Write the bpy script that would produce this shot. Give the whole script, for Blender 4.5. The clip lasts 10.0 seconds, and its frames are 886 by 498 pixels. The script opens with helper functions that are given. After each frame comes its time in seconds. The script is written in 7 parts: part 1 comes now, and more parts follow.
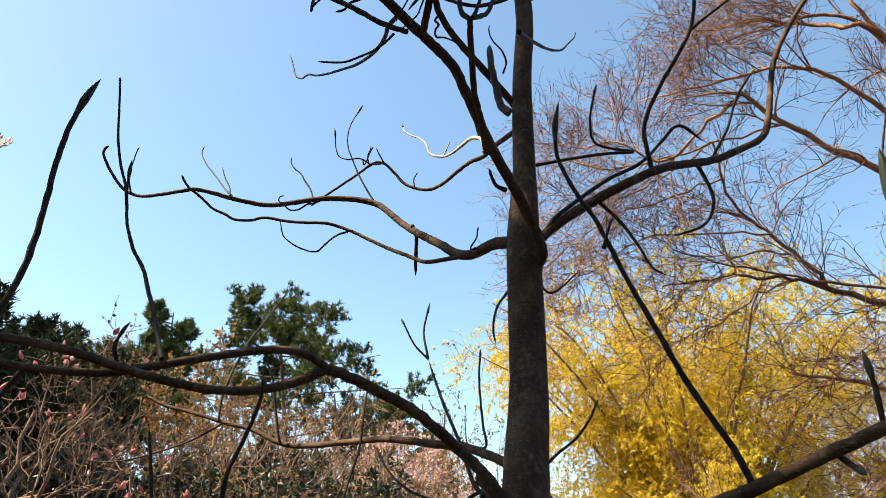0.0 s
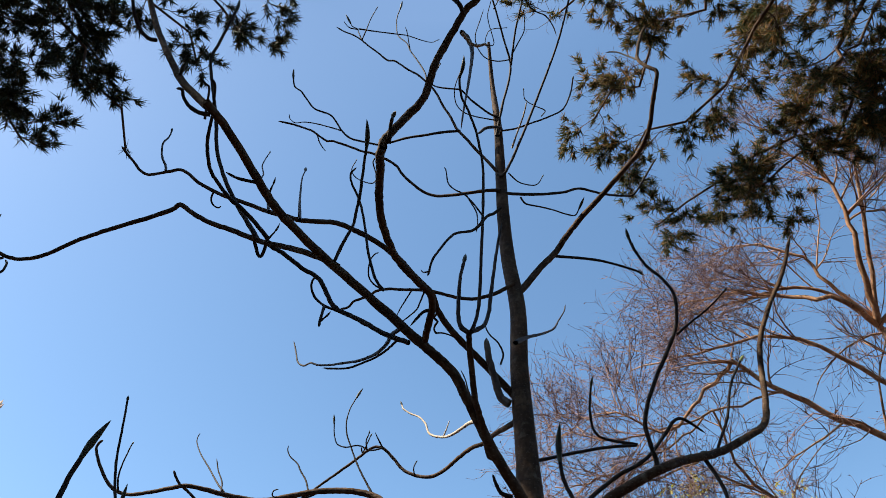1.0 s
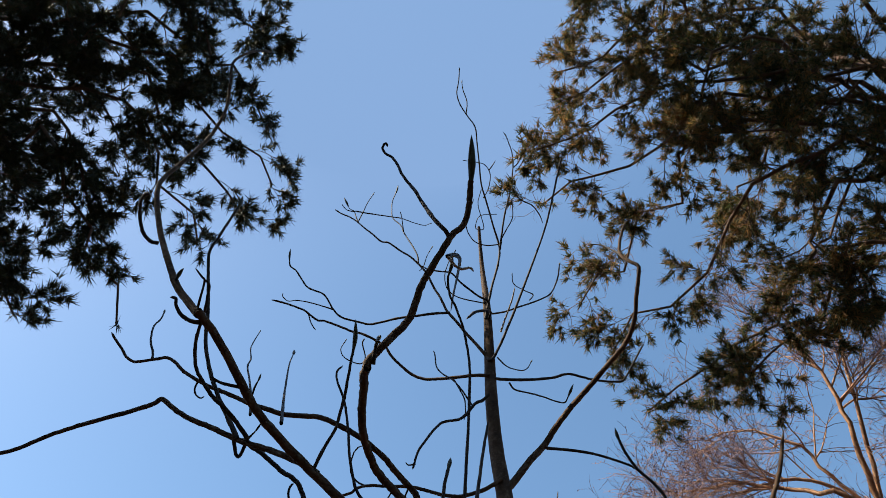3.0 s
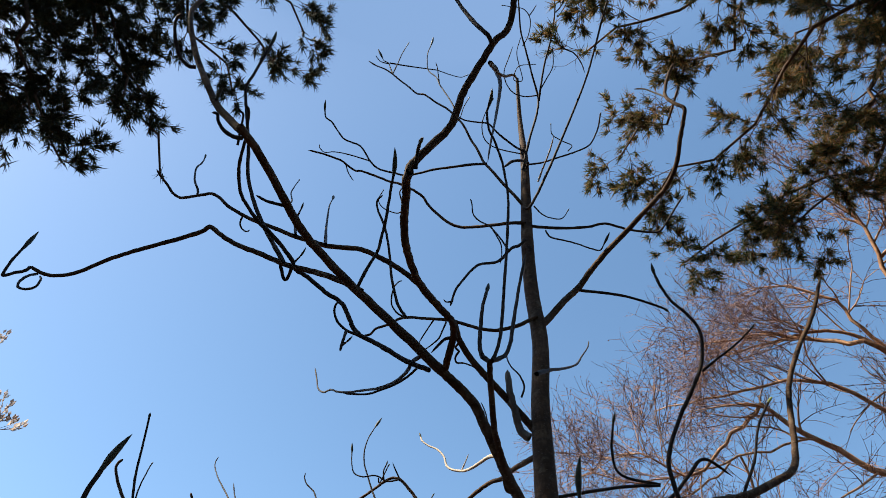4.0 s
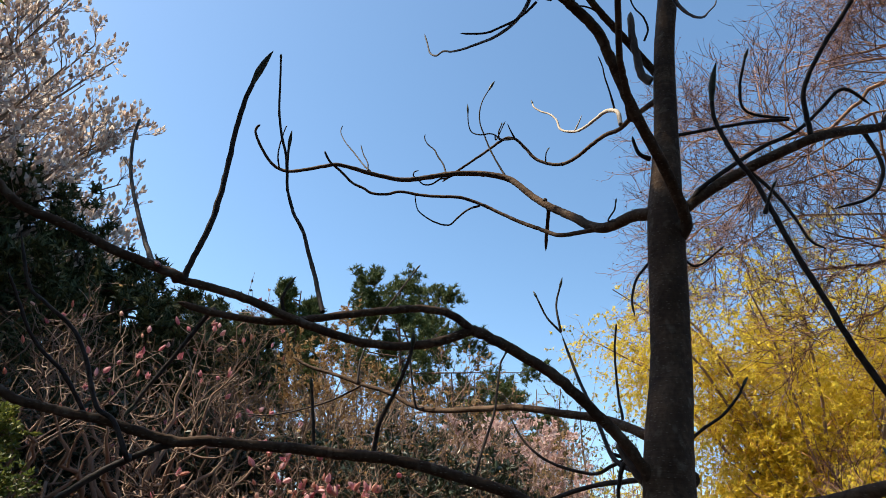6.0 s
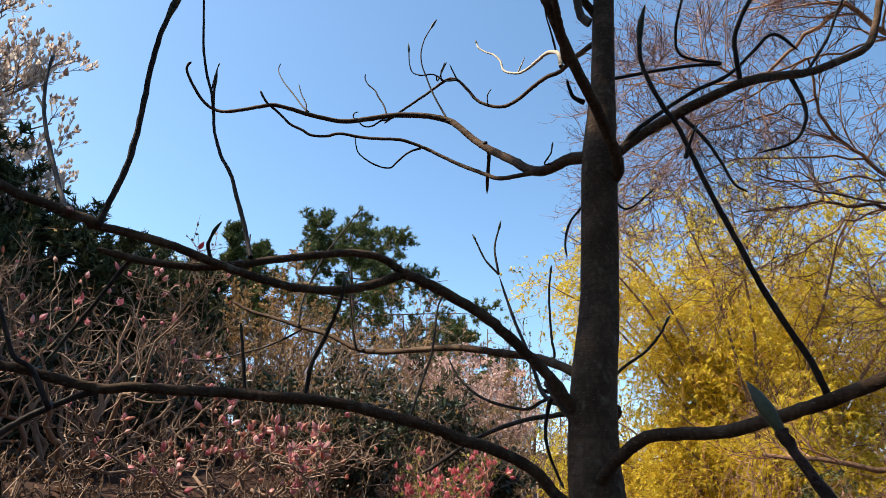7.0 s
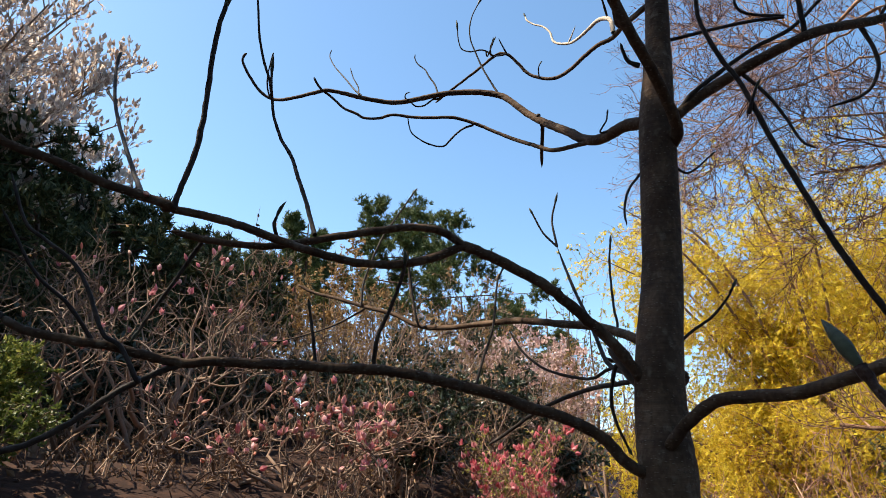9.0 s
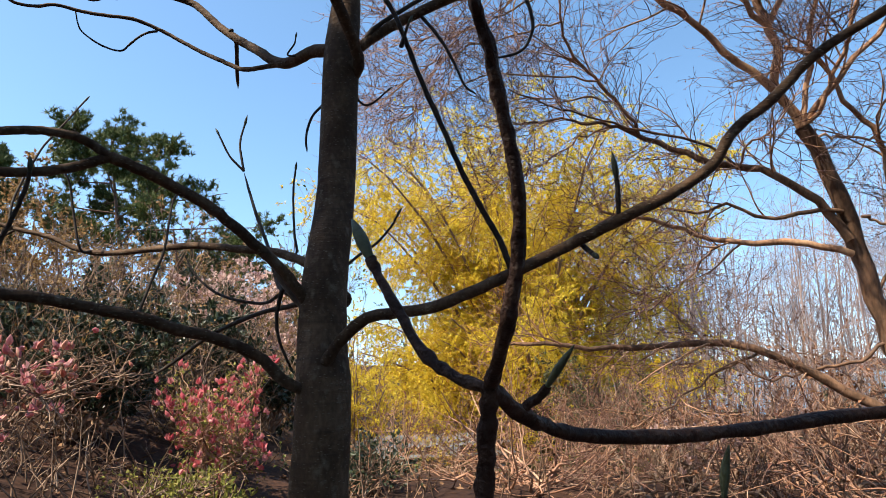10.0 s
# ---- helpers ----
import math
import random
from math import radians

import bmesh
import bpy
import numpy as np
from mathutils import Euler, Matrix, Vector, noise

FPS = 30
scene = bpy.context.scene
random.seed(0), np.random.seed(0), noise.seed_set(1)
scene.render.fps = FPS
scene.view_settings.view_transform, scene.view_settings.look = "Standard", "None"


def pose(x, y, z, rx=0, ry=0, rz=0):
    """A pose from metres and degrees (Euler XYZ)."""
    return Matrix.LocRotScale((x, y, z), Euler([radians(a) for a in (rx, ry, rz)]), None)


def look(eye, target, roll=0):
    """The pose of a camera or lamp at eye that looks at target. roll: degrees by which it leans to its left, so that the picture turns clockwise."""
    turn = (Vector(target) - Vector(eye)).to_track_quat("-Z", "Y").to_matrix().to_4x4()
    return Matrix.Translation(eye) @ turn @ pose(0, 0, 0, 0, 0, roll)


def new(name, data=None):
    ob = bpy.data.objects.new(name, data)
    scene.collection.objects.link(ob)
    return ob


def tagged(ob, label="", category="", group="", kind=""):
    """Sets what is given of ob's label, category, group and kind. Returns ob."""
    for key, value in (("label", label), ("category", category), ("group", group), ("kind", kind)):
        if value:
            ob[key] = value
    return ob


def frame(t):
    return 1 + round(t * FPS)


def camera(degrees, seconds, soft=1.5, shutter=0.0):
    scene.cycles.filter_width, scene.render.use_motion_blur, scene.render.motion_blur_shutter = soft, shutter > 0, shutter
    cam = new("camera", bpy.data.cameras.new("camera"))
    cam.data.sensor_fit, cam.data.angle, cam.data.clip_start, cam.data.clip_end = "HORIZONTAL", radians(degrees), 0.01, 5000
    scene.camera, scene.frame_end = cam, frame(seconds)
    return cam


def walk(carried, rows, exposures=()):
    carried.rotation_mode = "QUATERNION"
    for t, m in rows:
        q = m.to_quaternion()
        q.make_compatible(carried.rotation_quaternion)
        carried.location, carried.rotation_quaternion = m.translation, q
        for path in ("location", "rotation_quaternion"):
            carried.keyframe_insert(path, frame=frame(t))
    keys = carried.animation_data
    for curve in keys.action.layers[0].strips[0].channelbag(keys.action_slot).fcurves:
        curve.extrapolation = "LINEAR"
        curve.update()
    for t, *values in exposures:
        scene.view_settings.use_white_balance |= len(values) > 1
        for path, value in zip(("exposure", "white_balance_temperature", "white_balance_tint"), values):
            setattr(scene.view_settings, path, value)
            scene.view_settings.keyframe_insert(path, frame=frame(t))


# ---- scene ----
cam = camera(69.0, 10.0, soft=0.4)
PATH = [
    (0, (0.104, 0.157, 1.56), (0.031, 1.995, 2.345), -0.1),
    (0.5, (0.108, 0.062, 1.687), (0.059, 1.725, 2.798), -1.0),
    (1, (0.09, -0.018, 1.744), (0.055, 1.405, 3.148), -1.7),
    (1.5, (0.085, -0.116, 1.802), (0.049, 1.092, 3.396), -0.9),
    (2, (0.074, -0.185, 1.831), (0.038, 0.856, 3.539), -0.5),
    (2.2, (0.075, -0.185, 1.825), (0.041, 0.808, 3.561), -0.6),
    (3.3, (0.134, -0.185, 1.845), (0.147, 0.927, 3.507), -2.0),
    (3.5, (0.13, -0.148, 1.824), (0.117, 1.028, 3.442), -1.0),
    (4, (0.093, -0.005, 1.716), (-0.014, 1.337, 3.194), 2.2),
    (4.5, (0.058, 0.113, 1.571), (-0.177, 1.6, 2.887), 4.6),
    (5, (-0.036, 0.128, 1.5), (-0.38, 1.75, 2.619), 5.8),
    (5.5, (-0.036, 0.126, 1.493), (-0.465, 1.859, 2.394), 5.8),
    (6, (0.005, 0.146, 1.479), (-0.419, 1.959, 2.209), 4.9),
    (6.2, (0.027, 0.152, 1.476), (-0.37, 1.992, 2.152), 4.4),
    (7.3, (0.085, 0.153, 1.49), (-0.183, 2.053, 2.055), 3.0),
    (7.5, (0.079, 0.158, 1.486), (-0.202, 2.056, 2.052), 2.6),
    (8, (0.073, 0.153, 1.47), (-0.325, 2.03, 2.037), 2.1),
    (8.5, (0.058, 0.145, 1.445), (-0.51, 1.987, 1.979), 2.4),
    (9, (0.071, 0.141, 1.444), (-0.378, 2.021, 1.957), 2.1),
    (9.5, (0.187, 0.15, 1.425), (0.15, 2.108, 1.832), 0.2),
    (9.6, (0.21, 0.155, 1.417), (0.253, 2.118, 1.796), -0.1),
    (10, (0.3, 0.16, 1.397), (0.666, 2.098, 1.728), -0.9),
]
EXPOSURES = [(0, 1.38, 7700, 10), (0.5, 0.92, 6800, 10), (1, 0.84, 6700, 10), (2, 0.85, 6850, 10), (3.5, 0.88, 6900, 10), (4, 0.88, 6850, 10), (4.5, 0.86, 6800, 10), (5.5, 0.81, 6700, 10), (7.5, 1.01, 6680, 10), (9, 1.06, 6700, 10), (10, 1.12, 6680, 10)]
walk(cam, [(t, look(eye, target, roll)) for t, eye, target, roll in PATH], EXPOSURES)

# ---- light: clear spring day, sun high behind on the left ----
SUN_AZ, SUN_EL = -102.0, 52.0          # degrees from +y towards +x; above the horizon
world = bpy.data.worlds.new("sky")
scene.world = world
world.use_nodes = True
wn = world.node_tree.nodes
sky = wn.new("ShaderNodeTexSky")
sky.sky_type = "NISHITA"
sky.sun_disc = False
sky.sun_elevation = radians(SUN_EL)
sky.sun_rotation = radians(SUN_AZ)
sky.altitude, sky.air_density, sky.dust_density, sky.ozone_density = 50, 0.85, 0.55, 1.1
clear = wn.new("ShaderNodeHueSaturation")      # a clear spring sky, a little towards cyan
clear.inputs["Hue"].default_value, clear.inputs["Saturation"].default_value = 0.491, 1.10
world.node_tree.links.new(sky.outputs[0], clear.inputs["Color"])
world.node_tree.links.new(clear.outputs[0], wn["Background"].inputs[0])
coord = wn.new("ShaderNodeTexCoord")
lift = wn.new("ShaderNodeVectorMath")              # dry air: no white haze along the horizon
lift.inputs[1].default_value = (0, 0, 0.10)
world.node_tree.links.new(coord.outputs["Generated"], lift.inputs[0])
world.node_tree.links.new(lift.outputs[0], sky.inputs["Vector"])
wn["Background"].inputs[1].default_value = 0.154

sun_data = bpy.data.lights.new("sun", "SUN")
sun_data.energy, sun_data.angle, sun_data.color = 5.0, radians(0.53), (1.0, 0.89, 0.72)
sun = new("sun", sun_data)
sun_dir = Vector((math.sin(radians(SUN_AZ)) * math.cos(radians(SUN_EL)), math.cos(radians(SUN_AZ)) * math.cos(radians(SUN_EL)), math.sin(radians(SUN_EL))))
sun.matrix_world = look(sun_dir * 60, (0, 0, 0))

# ---- materials ----
def material(name, colours, rough=0.8, scale=6.0, bump=0.3, bump_scale=40.0, leaf=0.0, island=0.0, stretch=(1, 1, 1), spec=0.25, detail_mix=0.35):
    """colours: two or three linear colours that noise mixes at two scales. leaf: share of light let through. island: how far single pieces differ."""
    m = bpy.data.materials.new(name)
    m.use_nodes = True
    t = m.node_tree
    n, l = t.nodes, t.links
    bsdf, out = n["Principled BSDF"], n["Material Output"]
    co = n.new("ShaderNodeTexCoord")
    mp = n.new("ShaderNodeMapping")
    mp.inputs["Scale"].default_value = stretch
    l.new(co.outputs["Object"], mp.inputs[0])
    big = n.new("ShaderNodeTexNoise")
    big.inputs["Scale"].default_value, big.inputs["Detail"].default_value = scale, 4.0
    l.new(mp.outputs[0], big.inputs["Vector"])
    fine = n.new("ShaderNodeTexNoise")
    fine.inputs["Scale"].default_value, fine.inputs["Detail"].default_value = bump_scale, 6.0
    l.new(mp.outputs[0], fine.inputs["Vector"])
    mix = n.new("ShaderNodeMix")
    mix.inputs["Factor"].default_value = detail_mix
    l.new(big.outputs["Fac"], mix.inputs["A"])
    l.new(fine.outputs["Fac"], mix.inputs["B"])
    fac = mix.outputs["Result"]
    if island:
        geo = n.new("ShaderNodeNewGeometry")
        m2 = n.new("ShaderNodeMix")
        m2.inputs["Factor"].default_value = island
        l.new(fac, m2.inputs["A"])
        l.new(geo.outputs["Random Per Island"], m2.inputs["B"])
        fac = m2.outputs["Result"]
    ramp = n.new("ShaderNodeValToRGB")
    el = ramp.color_ramp.elements
    lo, hi = (0.1, 0.9) if island > 0.5 else (0.32, 0.68)
    el[0].position, el[1].position = lo, hi
    el[0].color, el[1].color = (*colours[0], 1), (*colours[-1], 1)
    for i, c in enumerate(colours[1:-1]):
        e = el.new(lo + (hi - lo) * (i + 1) / (len(colours) - 1))
        e.color = (*c, 1)
    l.new(fac, ramp.inputs[0])
    l.new(ramp.outputs[0], bsdf.inputs["Base Color"])
    bsdf.inputs["Roughness"].default_value = rough
    bsdf.inputs["Specular IOR Level"].default_value = spec
    if bump:
        b = n.new("ShaderNodeBump")
        b.inputs["Strength"].default_value, b.inputs["Distance"].default_value = bump, 0.01
        l.new(fine.outputs["Fac"], b.inputs["Height"])
        l.new(b.outputs[0], bsdf.inputs["Normal"])
    if leaf:
        tr = n.new("ShaderNodeBsdfTranslucent")
        l.new(ramp.outputs[0], tr.inputs[0])
        ms = n.new("ShaderNodeMixShader")
        ms.inputs[0].default_value = leaf
        l.new(bsdf.outputs[0], ms.inputs[1])
        l.new(tr.outputs[0], ms.inputs[2])
        l.new(ms.outputs[0], out.inputs[0])
    return m


def bark_material():
    """Smooth grey-brown magnolia bark: blotches, faint rings round the stem, small pale pores and grey crust."""
    m = material("magnolia_bark", [(0.038, 0.020, 0.011), (0.075, 0.043, 0.024), (0.145, 0.091, 0.056)], 0.85, 9, 0.0, 70, stretch=(1, 1, 0.6))
    t = m.node_tree
    n, l = t.nodes, t.links
    bsdf = n["Principled BSDF"]
    base = bsdf.inputs["Base Color"].links[0].from_socket
    co = n.new("ShaderNodeTexCoord").outputs["Object"]

    def scaled(v):
        mp = n.new("ShaderNodeMapping")
        mp.inputs["Scale"].default_value = v
        l.new(co, mp.inputs[0])
        return mp.outputs[0]

    def step(sock, lo, hi, a=0.0, b=1.0):
        r = n.new("ShaderNodeMapRange")
        r.inputs[1].default_value, r.inputs[2].default_value, r.inputs[3].default_value, r.inputs[4].default_value = lo, hi, a, b
        l.new(sock, r.inputs[0])
        return r.outputs[0]

    def over(col, rgb, fac):
        x = n.new("ShaderNodeMix")
        x.data_type = "RGBA"
        x.inputs[7].default_value = (*rgb, 1)
        l.new(col, x.inputs[6])
        l.new(fac, x.inputs[0])
        return x.outputs[2]

    vo = n.new("ShaderNodeTexVoronoi")
    vo.inputs["Scale"].default_value = 42
    l.new(scaled((1, 1, 2.4)), vo.inputs["Vector"])
    pore = step(vo.outputs["Distance"], 0.10, 0.24, 0.75, 0.0)
    ring = n.new("ShaderNodeTexNoise")
    ring.inputs["Scale"].default_value, ring.inputs["Detail"].default_value = 16, 5
    l.new(scaled((0.35, 0.35, 4.0)), ring.inputs["Vector"])
    crust = n.new("ShaderNodeTexNoise")
    crust.inputs["Scale"].default_value, crust.inputs["Detail"].default_value = 22, 8
    l.new(scaled((1, 1, 0.8)), crust.inputs["Vector"])
    col = over(base, (0.030, 0.020, 0.014), step(ring.outputs["Fac"], 0.56, 0.72, 0.0, 0.42))
    col = over(col, (0.19, 0.152, 0.11), step(crust.outputs["Fac"], 0.58, 0.72, 0.0, 0.55))
    col = over(col, (0.17, 0.135, 0.10), pore)
    l.new(col, bsdf.inputs["Base Color"])
    add = n.new("ShaderNodeMath")
    l.new(crust.outputs["Fac"], add.inputs[0])
    l.new(ring.outputs["Fac"], add.inputs[1])
    ad2 = n.new("ShaderNodeMath")
    l.new(add.outputs[0], ad2.inputs[0])
    l.new(step(vo.outputs["Distance"], 0.10, 0.24, 0.4, 0.0), ad2.inputs[1])
    b = n.new("ShaderNodeBump")
    b.inputs["Strength"].default_value, b.inputs["Distance"].default_value = 0.7, 0.008
    l.new(ad2.outputs[0], b.inputs["Height"])
    l.new(b.outputs[0], bsdf.inputs["Normal"])
    return m


M_BARK = bark_material()
M_TWIG = material("magnolia_twig", [(0.016, 0.011, 0.008), (0.036, 0.026, 0.020), (0.066, 0.048, 0.037)], 0.7, 14, 0.3, 90)
M_RED_TWIG = material("young_shoot_bark", [(0.020, 0.009, 0.006), (0.046, 0.021, 0.014), (0.105, 0.058, 0.040)], 0.65, 26, 0.9, 90)
M_BUD = material("bud_scale", [(0.03, 0.033, 0.02), (0.065, 0.07, 0.042)], 0.5, 30, 0.2, 160)
M_GREEN_BUD = material("green_bud_scale", [(0.05, 0.055, 0.032), (0.10, 0.11, 0.062)], 0.5, 30, 0.2, 160)
M_RED_BUD = material("red_bud_scale", [(0.12, 0.03, 0.03), (0.2, 0.06, 0.05)], 0.5, 30, 0.2, 160)
M_ORANGE_BARK = material("smooth_orange_bark", [(0.17, 0.088, 0.05), (0.43, 0.235, 0.135), (0.63, 0.40, 0.25)], 0.6, 5, 0.3, 40, stretch=(1, 1, 0.4))
# shade over the trunk and lower limbs is put into this darker bark
M_SHADED_BARK = material("shaded_orange_bark", [(0.06, 0.036, 0.024), (0.15, 0.088, 0.056), (0.34, 0.19, 0.115)], 0.7, 4, 0.4, 40, stretch=(1, 1, 0.35))
M_RED_BUDS = material("reddish_buds", [(0.13, 0.05, 0.035), (0.26, 0.12, 0.085)], 0.7, 2, 0, 30, leaf=0.25, island=0.7)
M_FINE_TWIG = material("fine_brown_twig", [(0.13, 0.062, 0.041), (0.32, 0.172, 0.112), (0.52, 0.325, 0.225)], 0.8, 3, 0, 30, island=0.5)
M_PINE_BARK = material("pine_bark", [(0.05, 0.035, 0.028), (0.12, 0.075, 0.05), (0.2, 0.11, 0.07)], 0.9, 6, 0.8, 25)
M_NEEDLE = material("pine_needle", [(0.014, 0.022, 0.010), (0.04, 0.047, 0.018), (0.11, 0.09, 0.036)], 0.5, 1.2, 0, 30, leaf=0.08, island=0.6)
M_NEEDLE_DRY = material("browning_pine_needle", [(0.03, 0.045, 0.018), (0.10, 0.105, 0.036), (0.30, 0.16, 0.06)], 0.55, 0.9, 0, 30, leaf=0.4, island=0.45)
M_NEEDLE_FAR = material("far_pine_needle", [(0.035, 0.055, 0.016), (0.075, 0.10, 0.028), (0.14, 0.155, 0.045)], 0.55, 0.7, 0, 30, leaf=0.15, island=0.6)
M_CEDAR = material("dark_evergreen_needle", [(0.018, 0.031, 0.013), (0.052, 0.068, 0.026), (0.14, 0.135, 0.05)], 0.6, 0.8, 0, 30, leaf=0.1, island=0.6)
M_WILLOW = material("willow_leaf", [(0.50, 0.37, 0.035), (0.73, 0.57, 0.065), (0.86, 0.74, 0.15)], 0.5, 0.35, 0, 30, leaf=0.8, island=0.55)
M_WILLOW_TWIG = material("willow_twig", [(0.20, 0.095, 0.04), (0.40, 0.21, 0.085)], 0.6, 1, 0, 30, island=0.5)
M_GREY_TWIG = material("grey_brown_twig", [(0.068, 0.039, 0.026), (0.19, 0.120, 0.083), (0.42, 0.305, 0.225)], 0.8, 2, 0, 30, island=0.6)
# twig brown greyed and paled: distance haze is put into the colour
M_HAZED_TWIG = material("hazed_far_twig", [(0.13, 0.092, 0.085), (0.29, 0.218, 0.20), (0.46, 0.375, 0.345)], 0.8, 2, 0, 30, island=0.6)
M_PALE_TWIG = material("pale_straw_twig", [(0.085, 0.050, 0.034), (0.21, 0.135, 0.094), (0.46, 0.335, 0.25)], 0.8, 2, 0, 30, island=0.6)
M_WHITE_BUD = material("pale_opening_bud", [(0.40, 0.29, 0.23), (0.64, 0.52, 0.43), (0.85, 0.78, 0.71)], 0.7, 1, 0, 30, leaf=0.5, island=0.7)
M_PINK = material("pink_petal", [(0.48, 0.13, 0.16), (0.62, 0.27, 0.29), (0.78, 0.50, 0.48)], 0.55, 3, 0, 60, leaf=0.35, island=0.7)
M_CORAL = material("deep_pink_petal", [(0.48, 0.07, 0.10), (0.66, 0.19, 0.21), (0.80, 0.42, 0.42)], 0.55, 3, 0, 60, leaf=0.35, island=0.7)
M_DEAD = material("weathered_dead_wood", [(0.09, 0.08, 0.07), (0.17, 0.15, 0.13), (0.28, 0.25, 0.22)], 0.9, 12, 0.7, 60, stretch=(1, 1, 0.3))
# direct sun on a few twigs is painted as this cream; one is dead wood
M_CREAM = material("dead_or_sun_painted_twig", [(0.42, 0.35, 0.27), (0.62, 0.54, 0.44)], 0.7, 20, 0.3, 90)
M_LIME_BUD = material("lime_bud_scale", [(0.20, 0.22, 0.06), (0.36, 0.38, 0.12)], 0.5, 30, 0.2, 160)
M_BARE_TWIG = material("mauve_brown_twig", [(0.072, 0.036, 0.028), (0.19, 0.104, 0.080), (0.36, 0.215, 0.165)], 0.8, 3, 0, 30, island=0.5)
M_RUSSET = material("russet_dry_leaf", [(0.10, 0.04, 0.022), (0.22, 0.10, 0.055), (0.34, 0.18, 0.10)], 0.8, 2, 0, 30, leaf=0.2, island=0.7)
M_PEACH = material("peach_bud", [(0.40, 0.12, 0.09), (0.58, 0.26, 0.19), (0.70, 0.45, 0.35)], 0.6, 3, 0, 60, leaf=0.3, island=0.7)
M_BLOSSOM = material("pale_pink_blossom", [(0.45, 0.26, 0.22), (0.66, 0.47, 0.42), (0.75, 0.6, 0.55)], 0.7, 0.8, 0, 30, leaf=0.35, island=0.7)
M_ORANGE_LEAF = material("young_orange_leaf", [(0.17, 0.09, 0.035), (0.32, 0.19, 0.075), (0.48, 0.33, 0.15)], 0.6, 0.8, 0, 30, leaf=0.35, island=0.7)
M_GREEN_LEAF = material("fresh_green_leaf", [(0.045, 0.065, 0.015), (0.11, 0.14, 0.03), (0.20, 0.215, 0.05)], 0.5, 0.9, 0, 30, leaf=0.35, island=0.6)
M_FRESH_LEAF = material("young_yellow_green_leaf", [(0.10, 0.11, 0.02), (0.25, 0.25, 0.055), (0.42, 0.39, 0.10)], 0.5, 0.9, 0, 30, leaf=0.4, island=0.6)
M_DARK_LEAF = material("dark_glossy_leaf", [(0.012, 0.022, 0.012), (0.03, 0.045, 0.022), (0.05, 0.065, 0.03)], 0.35, 1.5, 0, 30, leaf=0.1, island=0.6, spec=0.5)
M_SOIL = material("soil_and_leaf_litter", [(0.014, 0.006, 0.004), (0.033, 0.0145, 0.0085), (0.085, 0.038, 0.022)], 0.95, 0.9, 0.9, 14, detail_mix=0.5)
M_GRASS = material("grass_blade", [(0.06, 0.09, 0.02), (0.14, 0.18, 0.04), (0.25, 0.25, 0.08)], 0.7, 0.5, 0, 30, leaf=0.3, island=0.6)
M_LITTER = material("dry_leaf", [(0.09, 0.045, 0.025), (0.2, 0.11, 0.06), (0.3, 0.19, 0.11)], 0.8, 2, 0, 30, leaf=0.15, island=0.8)
M_WATER = material("still_water", [(0.03, 0.045, 0.045), (0.05, 0.065, 0.06)], 0.12, 0.3, 0.05, 3, spec=0.5)
M_PLASTER = material("pale_plaster", [(0.55, 0.55, 0.54), (0.72, 0.71, 0.69)], 0.9, 0.6, 0.2, 20)
M_ROOF = material("grey_roof_tile", [(0.10, 0.11, 0.12), (0.2, 0.21, 0.22)], 0.8, 1.0, 0.3, 12)
M_PANE = material("dark_window_glass", [(0.03, 0.04, 0.05), (0.05, 0.06, 0.07)], 0.08, 1.0, 0, 12, spec=0.6)

# ---- mesh tools ----
RNG = np.random.default_rng(7)


def mesh_object(name, verts, polys, mat, parent=None, smooth=True, label=""):
    """One mesh object from an (n, 3) array and an (m, 3 or 4) index array."""
    verts, polys = np.asarray(verts, np.float32), np.asarray(polys, np.int32)
    me = bpy.data.meshes.new(name)
    k = polys.shape[1]
    me.vertices.add(len(verts))
    me.vertices.foreach_set("co", verts.ravel())
    me.loops.add(polys.size)
    me.loops.foreach_set("vertex_index", polys.ravel())
    me.polygons.add(len(polys))
    me.polygons.foreach_set("loop_start", np.arange(0, polys.size, k, dtype=np.int32))
    me.polygons.foreach_set("use_smooth", np.full(len(polys), smooth))
    me.update(calc_edges=True)
    me.materials.append(mat)
    ob = new(name, me)
    if parent is not None:
        ob.parent = parent
    if label:
        ob["label"] = label
    return ob


def unit(v):
    return v / np.maximum(np.linalg.norm(v, axis=-1, keepdims=True), 1e-9)


def frames(p):
    """Tangent and two normals along polylines p (n, k, 3)."""
    t = np.empty_like(p)
    t[:, 1:-1] = p[:, 2:] - p[:, :-2]
    t[:, 0], t[:, -1] = p[:, 1] - p[:, 0], p[:, -1] - p[:, -2]
    t = unit(t)
    ref = np.where(np.abs(t[:, :1, 2:3]) > 0.8, np.array([1.0, 0.13, 0.0]), np.array([0.0, 0.0, 1.0]))
    a = unit(np.cross(t, ref))
    for i in range(1, p.shape[1]):
        v = a[:, i - 1] - t[:, i] * (a[:, i - 1] * t[:, i]).sum(-1, keepdims=True)
        a[:, i] = unit(v)
    return t, a, np.cross(t, a)


